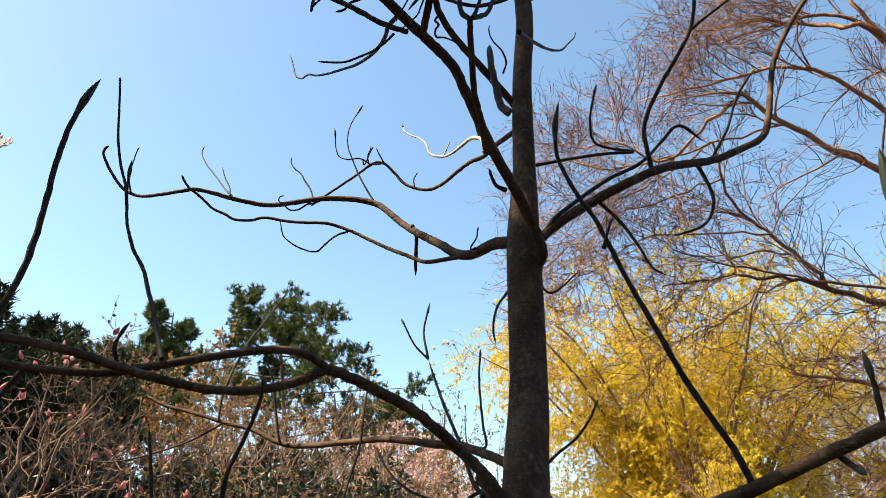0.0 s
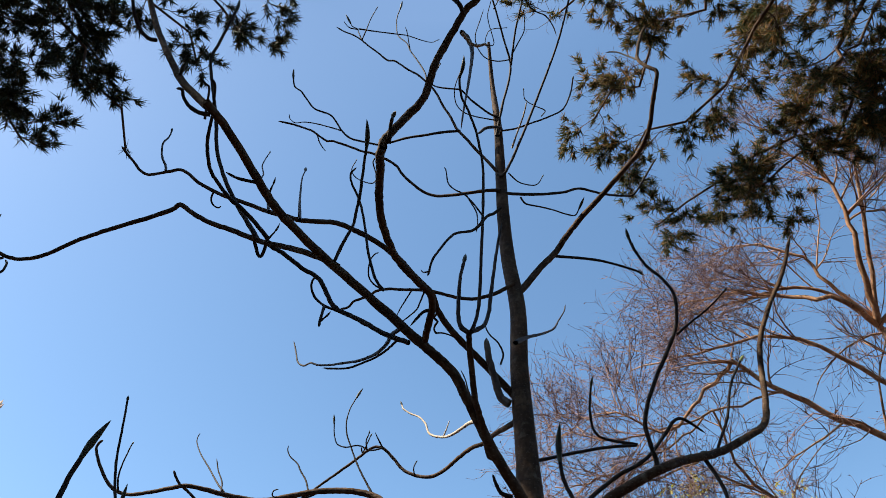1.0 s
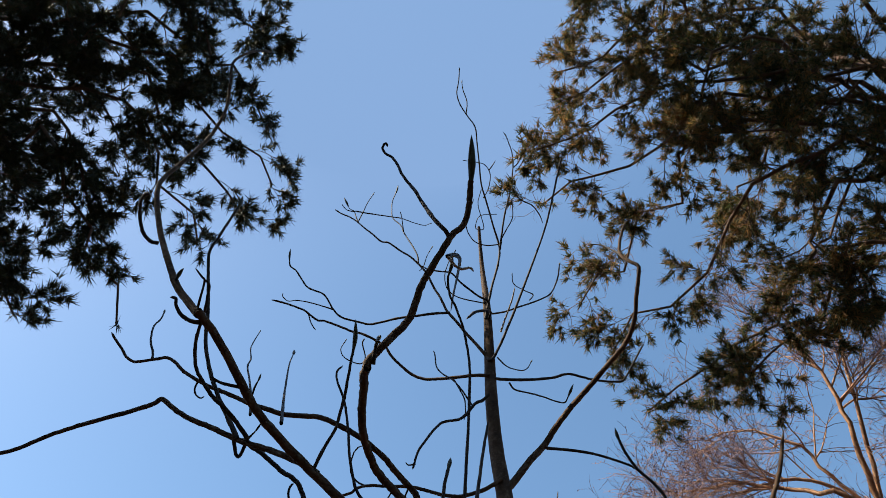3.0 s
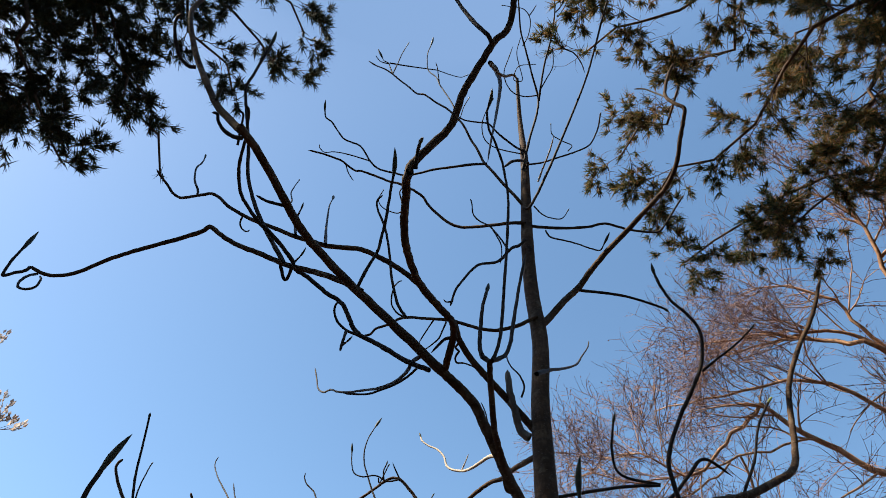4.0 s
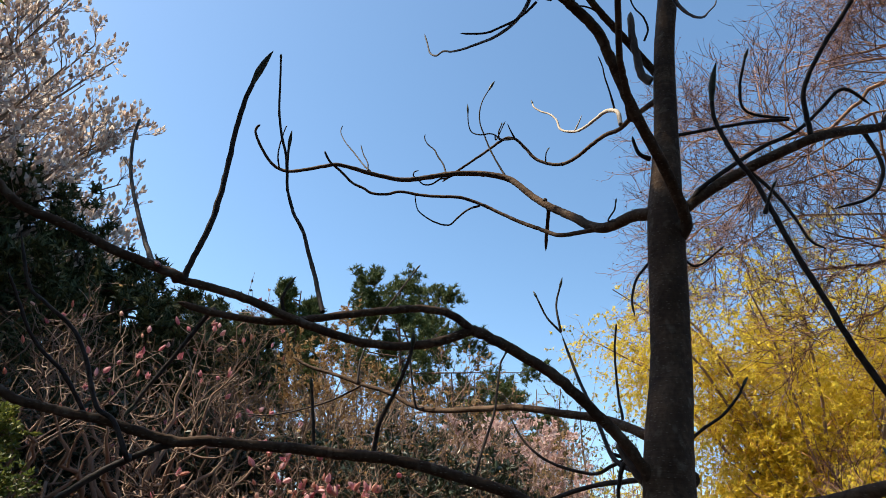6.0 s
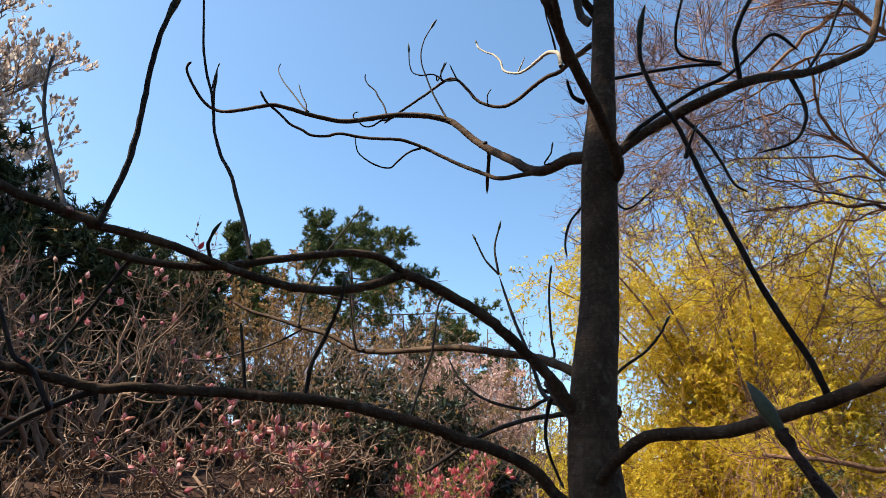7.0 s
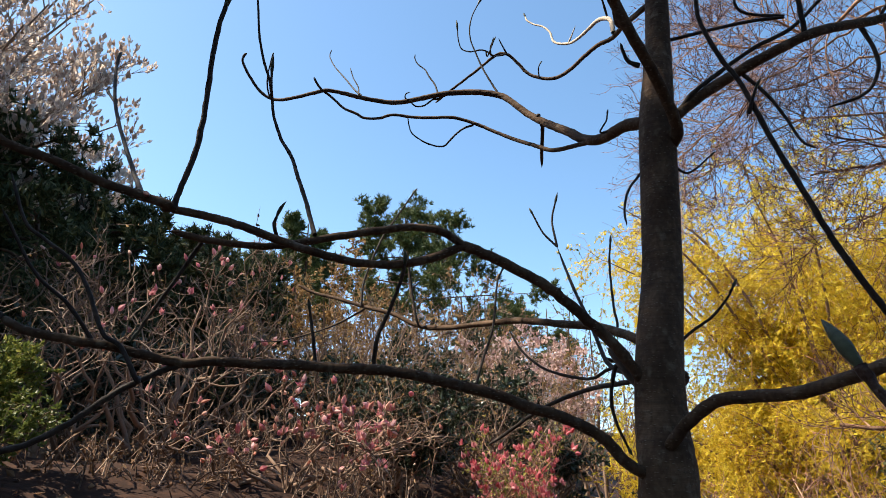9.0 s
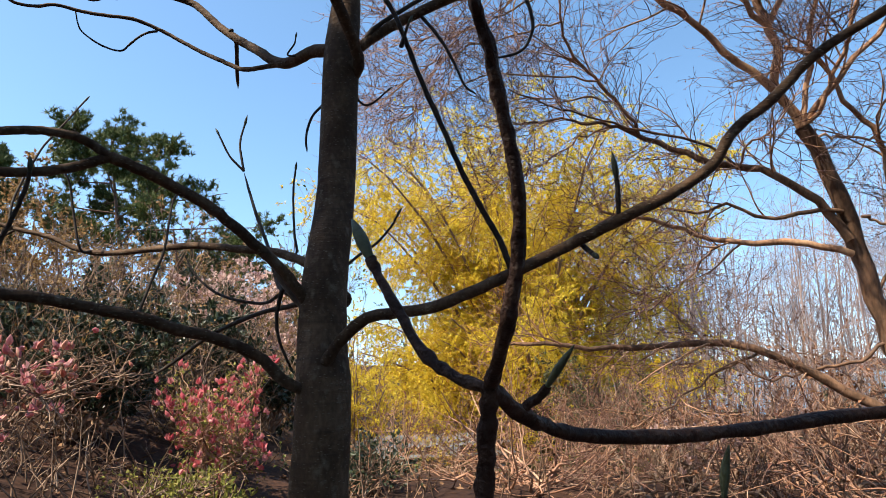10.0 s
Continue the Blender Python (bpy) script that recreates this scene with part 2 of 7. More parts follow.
def tubes(p, r, sides=5, lump=0.0):
    """Vertices and quads of closed-looking tubes along polylines p (n, k, 3) with radii r (n, k)."""
    n, k, _ = p.shape
    t, a, b = frames(p)
    ang = np.linspace(0, 2 * np.pi, sides, endpoint=False)
    rr = r[:, :, None]
    if lump:
        rr = rr * (1 + lump * RNG.normal(size=(n, k, sides)))
    v = p[:, :, None] + rr[..., None] * (np.cos(ang)[:, None] * a[:, :, None] + np.sin(ang)[:, None] * b[:, :, None])
    i = np.arange(n * k * sides).reshape(n, k, sides)
    q = np.stack([i[:, :-1], np.roll(i[:, :-1], -1, 2), np.roll(i[:, 1:], -1, 2), i[:, 1:]], -1)
    return v.reshape(-1, 3), q.reshape(-1, 4)


def spline(points, per=5):
    """A smooth curve through the points (k, 3)."""
    p = np.asarray(points, float)
    e = np.vstack([2 * p[0] - p[1], p, 2 * p[-1] - p[-2]])
    out = []
    for i in range(1, len(e) - 2):
        for s in np.linspace(0, 1, per, endpoint=False):
            a, b, c, d = e[i - 1:i + 3]
            out.append(0.5 * (2 * b + (c - a) * s + (2 * a - 5 * b + 4 * c - d) * s * s + (3 * b - a - 3 * c + d) * s ** 3))
    out.append(p[-1])
    return np.array(out)


def merged(pieces):
    """Joins (verts, polys) pairs of one polygon size."""
    vs, qs, o = [], [], 0
    for v, q in pieces:
        vs.append(v)
        qs.append(q + o)
        o += len(v)
    return np.vstack(vs), np.vstack(qs)


def grow(p, r, count, length, angle, k=5, up=0.1, wiggle=0.15, thin=0.55, start=0.25, tip=0.35, end=1.0, curl=0.0):
    """Side shoots on polylines p (n, k0, 3) with radii r: arrays of the same kind. up bends them upwards (down: minus), curl to one side."""
    n, k0, _ = p.shape
    par = np.repeat(np.arange(n), count)
    m = len(par)
    s = RNG.uniform(start, end, m) * (k0 - 1)
    i = np.minimum(s.astype(int), k0 - 2)
    f = (s - i)[:, None]
    at = p[par, i] * (1 - f) + p[par, i + 1] * f
    rad = r[par, i] * (1 - f[:, 0]) + r[par, i + 1] * f[:, 0]
    t = unit(p[par, i + 1] - p[par, i])
    side = unit(np.cross(t, RNG.normal(size=(m, 3))))
    ang = np.radians(RNG.uniform(angle * 0.6, angle * 1.35, m))[:, None]
    d = unit(t * np.cos(ang) + side * np.sin(ang))
    ln = RNG.uniform(length * 0.5, length * 1.25, m) * (1.15 - 0.5 * s / (k0 - 1))
    out = np.empty((m, k, 3))
    out[:, 0] = at
    step = (ln / (k - 1))[:, None]
    turn = np.cross(d, unit(RNG.normal(size=(m, 3)))) * curl
    for j in range(1, k):
        if curl and j == k // 2:
            turn = turn * RNG.choice([-1.0, 0.6, 1.0], m)[:, None]
        d = unit(d + RNG.normal(size=(m, 3)) * wiggle + turn + np.array([0, 0, up]))
        out[:, j] = out[:, j - 1] + d * step
    r0 = rad * thin
    rr = r0[:, None] * np.linspace(1, tip, k)[None]
    return out, rr


def along(p, count, start=0.0, end=1.0):
    """Random places on polylines and the way there: (m, 3), (m, 3)."""
    n, k, _ = p.shape
    par = np.repeat(np.arange(n), count)
    s = RNG.uniform(start, end, len(par)) * (k - 1)
    i = np.minimum(s.astype(int), k - 2)
    f = (s - i)[:, None]
    return p[par, i] * (1 - f) + p[par, i + 1] * f, unit(p[par, i + 1] - p[par, i])


def leaves(at, way, length, width, spread=0.8, droop=0.0):
    """Small folded leaves: two halves that share a midrib, on places at with way."""
    m = len(at)
    d = unit(way + RNG.normal(size=(m, 3)) * spread + np.array([0, 0, -droop]))
    side = unit(np.cross(d, RNG.normal(size=(m, 3))))
    nrm = np.cross(side, d)
    ln = (RNG.uniform(0.6, 1.3, m) * length)[:, None]
    w = (RNG.uniform(0.7, 1.2, m) * width)[:, None]
    tip = at + d * ln
    mid = at + d * ln * 0.45
    l_ = mid + side * w * 0.5 + nrm * w * 0.2
    r_ = mid - side * w * 0.5 + nrm * w * 0.2
    v = np.stack([at, l_, tip, r_], 1).reshape(-1, 3)
    b = np.arange(m)[:, None] * 4
    q = np.hstack([b, b + 1, b + 2, b, b + 2, b + 3]).reshape(-1, 3)
    return v, q


def needles(at, way, count, length, width, spread=1.0):
    """Tufts of thin needles round places at, leaning to way."""
    m = len(at) * count
    a = np.repeat(at, count, 0) + RNG.normal(size=(m, 3)) * length * 0.10
    d = unit(np.repeat(way, count, 0) * 0.75 + RNG.normal(size=(m, 3)) * 0.6 * spread)
    side = unit(np.cross(d, RNG.normal(size=(m, 3))))
    ln = (RNG.uniform(0.6, 1.15, m) * length)[:, None]
    v = np.stack([a - side * width, a + side * width, a + d * ln], 1).reshape(-1, 3)
    return v, np.arange(m * 3).reshape(-1, 3)


def pods(at, way, length, width, spread=0.3):
    """Small closed buds, six-sided spindles, on places at."""
    m = len(at)
    d = unit(way + RNG.normal(size=(m, 3)) * spread)
    side = unit(np.cross(d, RNG.normal(size=(m, 3))))
    oth = np.cross(d, side)
    ln = (RNG.uniform(0.6, 1.25, m) * length)[:, None]
    w = (RNG.uniform(0.7, 1.25, m) * width)[:, None]
    ring = [at + d * ln * 0.42 + (side * math.cos(x) + oth * math.sin(x)) * w * 0.5 for x in (0, 2.1, 4.2)]
    v = np.stack([at, at + d * ln, *ring], 1).reshape(-1, 3)
    b = np.arange(m)[:, None] * 5
    q = np.hstack([b, b + 3, b + 2, b, b + 4, b + 3, b, b + 2, b + 4, b + 1, b + 2, b + 3, b + 1, b + 3, b + 4, b + 1, b + 4, b + 2]).reshape(-1, 3)
    return v, q


def buds(at, way, length, width, spread=0.3):
    """Plump closed buds of five sides and three rings."""
    m = len(at)
    d = unit(way + RNG.normal(size=(m, 3)) * spread)
    ln = RNG.uniform(0.7, 1.2, m) * length
    u = np.array([0.0, 0.18, 0.45, 0.75, 1.0])
    bow = unit(np.cross(d, RNG.normal(size=(m, 3))))
    p = at[:, None] + d[:, None] * (u[None] * ln[:, None])[..., None] + bow[:, None] * ((u ** 2)[None] * ln[:, None] * 0.18)[..., None]
    r = (width * 0.5 * RNG.uniform(0.8, 1.2, m))[:, None] * np.array([0.25, 0.85, 1.0, 0.65, 0.05])[None]
    v, q = tubes(p, r, 5)
    return v, np.vstack([q[:, [0, 1, 2]], q[:, [0, 2, 3]]])


def thing(name, place, label, category, group="", kind=""):
    ob = new(name)
    ob.location = place
    ob.empty_display_size = 0.2
    return tagged(ob, label, category, group, kind)


def hang(ob, parent):
    """Makes ob, built in world places, a part of parent."""
    ob.parent = parent
    ob.matrix_parent_inverse = Matrix.Translation(parent.location).inverted()
    return ob


def polar(az, el, r, eye=1.6):
    """A place seen from the standing point: degrees to the right of +y, degrees up, metres."""
    a, e = radians(az), radians(el)
    return np.array([math.sin(a) * math.cos(e) * r, math.cos(a) * math.cos(e) * r, eye + math.sin(e) * r])


def ground_z(x, y):
    u = np.clip((-0.8 * x + 0.2 * y - 1.5) / 3.5, 0, 1)
    w = np.clip((np.hypot(x, y) - 6) / 24, 0, 1)
    s = np.clip((np.degrees(np.arctan2(x, y)) + 12) / 20, 0, 1) * np.clip((130 - np.degrees(np.arctan2(x, y))) / 40, 0, 1)
    return 0.9 * u * u * (3 - 2 * u) - 4.2 * w * w * (3 - 2 * w) * s * s * (3 - 2 * s) + 0.04 * np.sin(x * 1.3 + y * 0.7) + 0.03 * np.sin(y * 2.1 - x * 0.6)



# ---- ground and distance ----
def build_ground():
    s = np.concatenate([-np.geomspace(400, 12, 22), np.linspace(-11, 11, 90), np.geomspace(12, 400, 22)])
    gx, gy = np.meshgrid(s, s + 8)
    gz = ground_z(gx, gy) + RNG.normal(size=gx.shape) * 0.03
    v = np.stack([gx, gy, gz], -1).reshape(-1, 3)
    n = len(s)
    i = np.arange(n * n).reshape(n, n)
    q = np.stack([i[:-1, :-1], i[:-1, 1:], i[1:, 1:], i[1:, :-1]], -1).reshape(-1, 4)
    g = mesh_object("ground", v, q, M_SOIL)
    tagged(g, "brown soil bank with dry leaf litter, rising gently to one side", "ground", kind="structure")
    m = 6000
    x, y = RNG.uniform(-14, 12, m), RNG.uniform(3, 20, m)
    at = np.stack([x, y, ground_z(x, y) + 0.012], -1)
    v, q = leaves(at, np.stack([RNG.normal(size=m), RNG.normal(size=m), RNG.uniform(0, 0.25, m)], -1), 0.09, 0.05, 0.1)
    tagged(mesh_object("leaf_litter", v, q, M_LITTER, smooth=False), "scattered dry brown fallen leaves on the soil", "leaf litter", kind="stuff")
    m = 8000
    az, r = RNG.uniform(-50, -30, m), RNG.uniform(12, 19, m)
    x, y = np.sin(np.radians(az)) * r, np.cos(np.radians(az)) * r
    at = np.stack([x, y, ground_z(x, y)], -1)
    v, q = needles(at, np.tile([0.0, 0.0, 1.0], (m, 1)), 3, 0.12, 0.006, 0.8)
    tagged(mesh_object("lawn", v, q, M_GRASS, smooth=False), "strip of short green grass beyond the shrubs", "grass", kind="stuff")


build_ground()


def build_lake():
    """Still water below the garden, beyond the far trees."""
    a = np.radians(np.linspace(14, 70, 60))
    near = 60 + 3.0 * np.sin(a * 23) + 1.5 * np.sin(a * 61)
    far = 210 + 9.0 * np.sin(a * 17 + 1)
    v = np.concatenate([np.stack([np.sin(a) * r, np.cos(a) * r, np.full(60, -3.95)], -1) for r in (near, far)])
    i = np.arange(59)
    q = np.stack([i, i + 60, i + 61, i + 1], -1)
    tagged(mesh_object("water", v, q, M_WATER), "still pale-blue water beyond the far trees", "water", kind="structure")


build_lake()

def resample(pts, k):
    p = spline(pts, 6)
    s = np.r_[0, np.cumsum(np.linalg.norm(np.diff(p, axis=0), axis=1))]
    u = np.linspace(0, s[-1], k)
    return np.stack([np.interp(u, s, p[:, i]) for i in range(3)], -1)


def limbs_from(specs, k=14, waver=0.012):
    """specs: rows of (r0, r1, points). Returns polylines and radii."""
    p = np.stack([resample(s[2], k) for s in specs])
    p[:, 1:-1] += RNG.normal(size=p[:, 1:-1].shape) * waver
    return p, np.stack([np.linspace(s[0], s[1], k) for s in specs])


def tree_parts(name, place, label, category, wood, mat, twig_sets, crown=None, group="", sides=8, limb_name="limb", single=True, other_bark=None):
    """wood: polylines and radii, the first of them the trunk; old: limbs that have another bark; twig_sets and crown: rows of (part name, verts, polys, material)."""
    ob = thing(name, place, label, category, group)
    p, r = wood
    if single:
        for i in range(len(p)):
            hang(mesh_object("trunk" if i == 0 and limb_name == "limb" else limb_name, *tubes(p[i:i + 1], r[i:i + 1], sides + 4 * (i == 0), 0.04), mat if other_bark is None or i not in other_bark[0] else other_bark[1]), ob)
    else:
        hang(mesh_object("trunk", *tubes(p, r, 5, 0.04), mat), ob)
    for nm, v, q, m in twig_sets:
        hang(mesh_object(nm, v, q, m), ob)["kind"] = "stuff"
    for nm, v, q, m in crown or []:
        hang(mesh_object(nm, v, q, m, smooth=False), ob)["kind"] = "stuff"
    return ob

# ---- weeping willow in yellow spring leaf ----
def build_willow(x, y, height, spread, n_limb, label):
    z = float(ground_z(x, y))
    specs = [(0.24, 0.15, [(x, y, z - 0.1), (x + 0.1, y, z + 1.0), (x, y + 0.1, z + 2.2)])]
    for i in range(n_limb):
        a = 2 * math.pi * (i + RNG.uniform(-0.3, 0.3)) / n_limb * 1.62
        rr = spread * math.sqrt(RNG.uniform(0.10, 0.98))
        top = height * RNG.uniform(0.82, 0.96) * (1 - 0.10 * (rr / spread) ** 2)
        if i % 5 > 2:
            rr = spread * RNG.uniform(0.55, 0.98)
            top = height * RNG.uniform(0.24, 0.58)
        specs.append((0.09, 0.015, [(x, y, z + RNG.uniform(1.3, 2.2)), (x + math.cos(a) * rr * 0.3, y + math.sin(a) * rr * 0.3, z + top * 0.55),
                                    (x + math.cos(a) * rr * 0.7, y + math.sin(a) * rr * 0.7, z + top * 0.88), (x + math.cos(a) * rr, y + math.sin(a) * rr, z + top)]))
    p, r = limbs_from(specs, 14, 0.03)
    p2, r2 = grow(p[1:], r[1:], 10, spread * 0.32, 55, k=6, up=0.0, thin=0.4, start=0.25)
    p3, r3 = grow(p2, r2 * 0 + 0.008, 10, 1.7, 60, k=5, up=-0.24, wiggle=0.18, thin=0.7, start=0.08, curl=0.2)
    p4, r4 = grow(p3, r3 * 0 + 0.005, 3, 0.6, 55, k=4, up=-0.2, wiggle=0.26, thin=0.7, start=0.1)
    a, w = along(p4, 6, 0.0)
    a2, w2 = along(p3, 7, 0.05)
    a3, w3 = along(p2, 16, 0.1)
    a2, w2 = np.vstack([a2, a3]), np.vstack([w2, w3])
    at, way = np.vstack([a, a2]), np.vstack([w, w2])
    clump = np.sin(at[:, 0] * 2.3 + 0.7 * at[:, 2]) + np.sin(at[:, 1] * 1.9 + 1.0) + np.sin(at[:, 2] * 2.7 + 0.6 * at[:, 0])
    keep = RNG.uniform(size=len(at)) < np.clip(0.88 + 0.3 * clump, 0.2, 1.0) * np.clip((at[:, 2] + 2.0) / 3.0, 0.25, 1.0)
    lv = needles(at[keep], unit(way[keep] + np.array([0, 0, -0.3])), 4, 0.118, 0.0158, 1.25)
    return tree_parts("willow_tree", (x, y, z), label, "willow", (p, r), M_GREY_TWIG,
                      [("crown", *tubes(p2, np.maximum(r2, 0.012), 3), M_WILLOW_TWIG), ("crown", *tubes(p3[:, ::2], r3[:, ::2] * 1.2, 3), M_WILLOW_TWIG)], [("foliage", *lv, M_WILLOW)])


RNG = np.random.default_rng(11)
build_willow(7.0, 20.8, 12.5, 6.8, 64, "weeping willow in fresh yellow-green leaf behind bare trees")

# ---- pines ----
def build_pine(x, y, height, crown_from, spread, label, leaf_mat, tufts=26, lean=0.0, name="pine_tree", group="", needle=0.30, wide=0.016, per_limb=9, droop=0.0, bushy=0.36, bare=0.25, low_right=0.0):
    z = float(ground_z(x, y))
    trunk = [(x, y, z - 0.1), (x + lean * 0.2, y, z + height * 0.35), (x + lean * 0.7, y + 0.1, z + height * 0.7), (x + lean, y, z + height)]
    specs = [(height * 0.014 + 0.03, 0.03, trunk)]
    tp = resample(trunk, 40)
    n = int(16 + height)
    for i in range(n):
        f = crown_from + (1 - crown_from) * (i + 0.5) / n * 0.97
        b = tp[min(int(f * 39), 39)]
        a = i * 2.4 + RNG.uniform(-0.5, 0.5)
        g = (f - crown_from) / (1 - crown_from)
        ln = spread * (0.35 + 0.85 * math.sin(min(g * 1.1 + 0.3, 1.0) * math.pi * 0.9)) * RNG.uniform(0.6, 1.1)
        ln *= 1 + low_right * max(0.0, math.cos(a)) * (1 - g)
        specs.append((0.045, 0.012, [b, b + np.array([math.cos(a), math.sin(a), 0.12]) * ln * 0.5, b + np.array([math.cos(a), math.sin(a), 0.05 + 0.2 * g - droop]) * ln]))
    p, r = limbs_from(specs, 12)
    p2, r2 = grow(p[1:], r[1:], per_limb, spread * bushy, 55, k=5, up=0.06, thin=0.5, start=bare)
    p3, r3 = grow(p2, r2, 5, spread * 0.14, 48, k=4, up=0.15, thin=0.6, start=0.25)
    tips = np.vstack([p3[:, -1], p2[:, -1], p3[:, 1]])
    ways = unit(np.vstack([p3[:, -1] - p3[:, -2], p2[:, -1] - p2[:, -2], p3[:, 1] - p3[:, 0]]) + np.array([0, 0, 0.25]))
    nd = needles(tips, ways * 0.7, tufts, needle, wide, 1.0)
    return tree_parts(name, (x, y, z), label, "pine", (p, r), M_PINE_BARK, [("crown", *tubes(p2[:, ::2], r2[:, ::2], 3), M_PINE_BARK)],
                      [("foliage", *nd, leaf_mat)], group, single=False)


RNG = np.random.default_rng(12)
FAR = "pines beyond the garden"
for x, y, h, c, sp, lab in ((-7.9, 30.0, 10.6, 0.42, 4.1, "tall pine with rounded tufted green crown against the sky"), (-14.6, 30.5, 10.4, 0.40, 2.3, "pointed dark green pine beyond the thicket"),
                            (-18.6, 32.0, 9.4, 0.35, 2.6, "spreading green pine beyond the thicket"), (-22.0, 33.0, 9.8, 0.35, 2.8, "spreading green pine beyond the thicket"),
                            (-5.4, 47.0, 10.0, 0.35, 2.2, "small far pine on the skyline"), (-8.4, 49.0, 9.6, 0.35, 2.2, "small far pine on the skyline"), (-2.6, 50.0, 9.2, 0.35, 2.2, "small far pine on the skyline")):
    build_pine(x, y, h, c, sp, lab, M_NEEDLE_FAR, 17 if y < 31 else 8, group=FAR, needle=0.26, wide=0.025, bushy=0.26, per_limb=13, bare=0.35, lean=-1.2 if sp > 4 else 0.0, low_right=0.45 if sp > 4 else 0.0)
RNG = np.random.default_rng(13)
DARK = "dark evergreens behind the pink magnolia"
for az, rr, h, s in ((-55, 16, 6.4, 3.2), (-48.5, 16, 6.1, 3.0), (-43.5, 16.5, 5.7, 2.8), (-38, 17.5, 5.3, 2.6), (-33.5, 18, 4.9, 2.5), (-29.5, 19, 4.9, 2.2), (-46, 13.5, 3.8, 2.2), (-40, 14, 3.7, 2.0), (-35, 14.5, 3.4, 1.9)):
    build_pine(math.sin(radians(az)) * rr, math.cos(radians(az)) * rr, h, 0.06, s, "dense dark evergreen with drooping layered boughs in shade", M_CEDAR, 12, name="evergreen_tree", group=DARK, needle=0.19, wide=0.026, per_limb=10, droop=0.12)
for az, rr, h, s in ((22.5, 19, 2.2, 1.6), (27.0, 21, 2.6, 1.6)):
    build_pine(math.sin(radians(az)) * rr, math.cos(radians(az)) * rr, h, 0.06, s, "low dark evergreen among bare brush below the willow", M_CEDAR, 8, name="evergreen_tree", group="dark evergreens beyond the brush", needle=0.26, wide=0.04, per_limb=8)
# pines added out of view, to keep sky light and sun off the magnolia
SHADE_PINES = "tall pines standing round the viewer"
for x, y, h in ((-5.0, -4.5, 11.5), (0.5, -6.5, 12.5), (5.5, -4.5, 12.0), (9.0, -1.0, 11.0), (-9.5, -2.0, 12.0), (-12.8, 5.6, 9.2)):
    build_pine(x, y, h, 0.12, 3.0, "unseen tall dense green pine added to block light", M_NEEDLE_FAR, 3, group=SHADE_PINES, needle=0.55, wide=0.12, per_limb=7)


def overhead_pine(base, height, boughs, label, mat, per, reach, dense, spray, sites, count, needle, wide, bare=0):
    """A near pine of which only boughs hang into view. boughs: polar places (az, el, r) from the trunk outwards.
    Sprays of needles clothe the last shoots; bare gives dead shoots without needles to each side branch."""
    x, y = base
    z = float(ground_z(x, y))
    trunk = [(x, y, z - 0.1), (x + 0.1, y, z + height * 0.5), (x, y + 0.15, z + height)]
    tp = resample(trunk, 60)
    specs = [(0.20, 0.07, trunk)]
    for b in boughs:
        pts = [polar(*q) for q in b]
        i = int(np.argmin(np.abs(tp[:, 2] - (pts[0][2] - 0.5))))
        specs.append((0.034, 0.008, [tp[i], *pts]))
    p, r = limbs_from(specs, 18, 0.07)
    p2, r2 = grow(p[1:], r[1:], per, reach, 45, k=6, up=-0.03, wiggle=0.22, thin=0.42, start=0.42)
    p3, r3 = grow(p2, np.maximum(r2, 0.006), dense, spray, 48, k=3, up=-0.02, wiggle=0.2, thin=0.6, start=0.25)
    at, way = along(p3, sites, 0.25)
    at = np.vstack([at, p3[:, -1], p2[:, -1], p[1:, -1]])
    way = np.vstack([way, unit(p3[:, -1] - p3[:, -2]), unit(p2[:, -1] - p2[:, -2]), unit(p[1:, -1] - p[1:, -2])])
    sets = [("crown", *tubes(p2, r2, 5), M_PINE_BARK), ("crown", *tubes(p3, r3, 3), M_PINE_BARK)]
    if bare:
        p4, r4 = grow(p2, np.maximum(r2, 0.006), bare, spray * 1.3, 60, k=5, up=-0.06, wiggle=0.35, thin=0.5, start=0.05, end=0.7)
        p5, r5 = grow(p4, np.maximum(r4, 0.0035), 2, spray * 0.6, 55, k=4, up=-0.05, wiggle=0.35, thin=0.7, start=0.2)
        sets += [("dead_wood", *tubes(p4, r4, 3), M_PINE_BARK), ("dead_wood", *tubes(p5, r5, 3), M_PINE_BARK)]
    return tree_parts("pine_tree", (x, y, z), label, "pine", (p, r), M_PINE_BARK, sets, [("foliage", *needles(at, way * 1.1, count, needle, wide, 1.0), mat)])


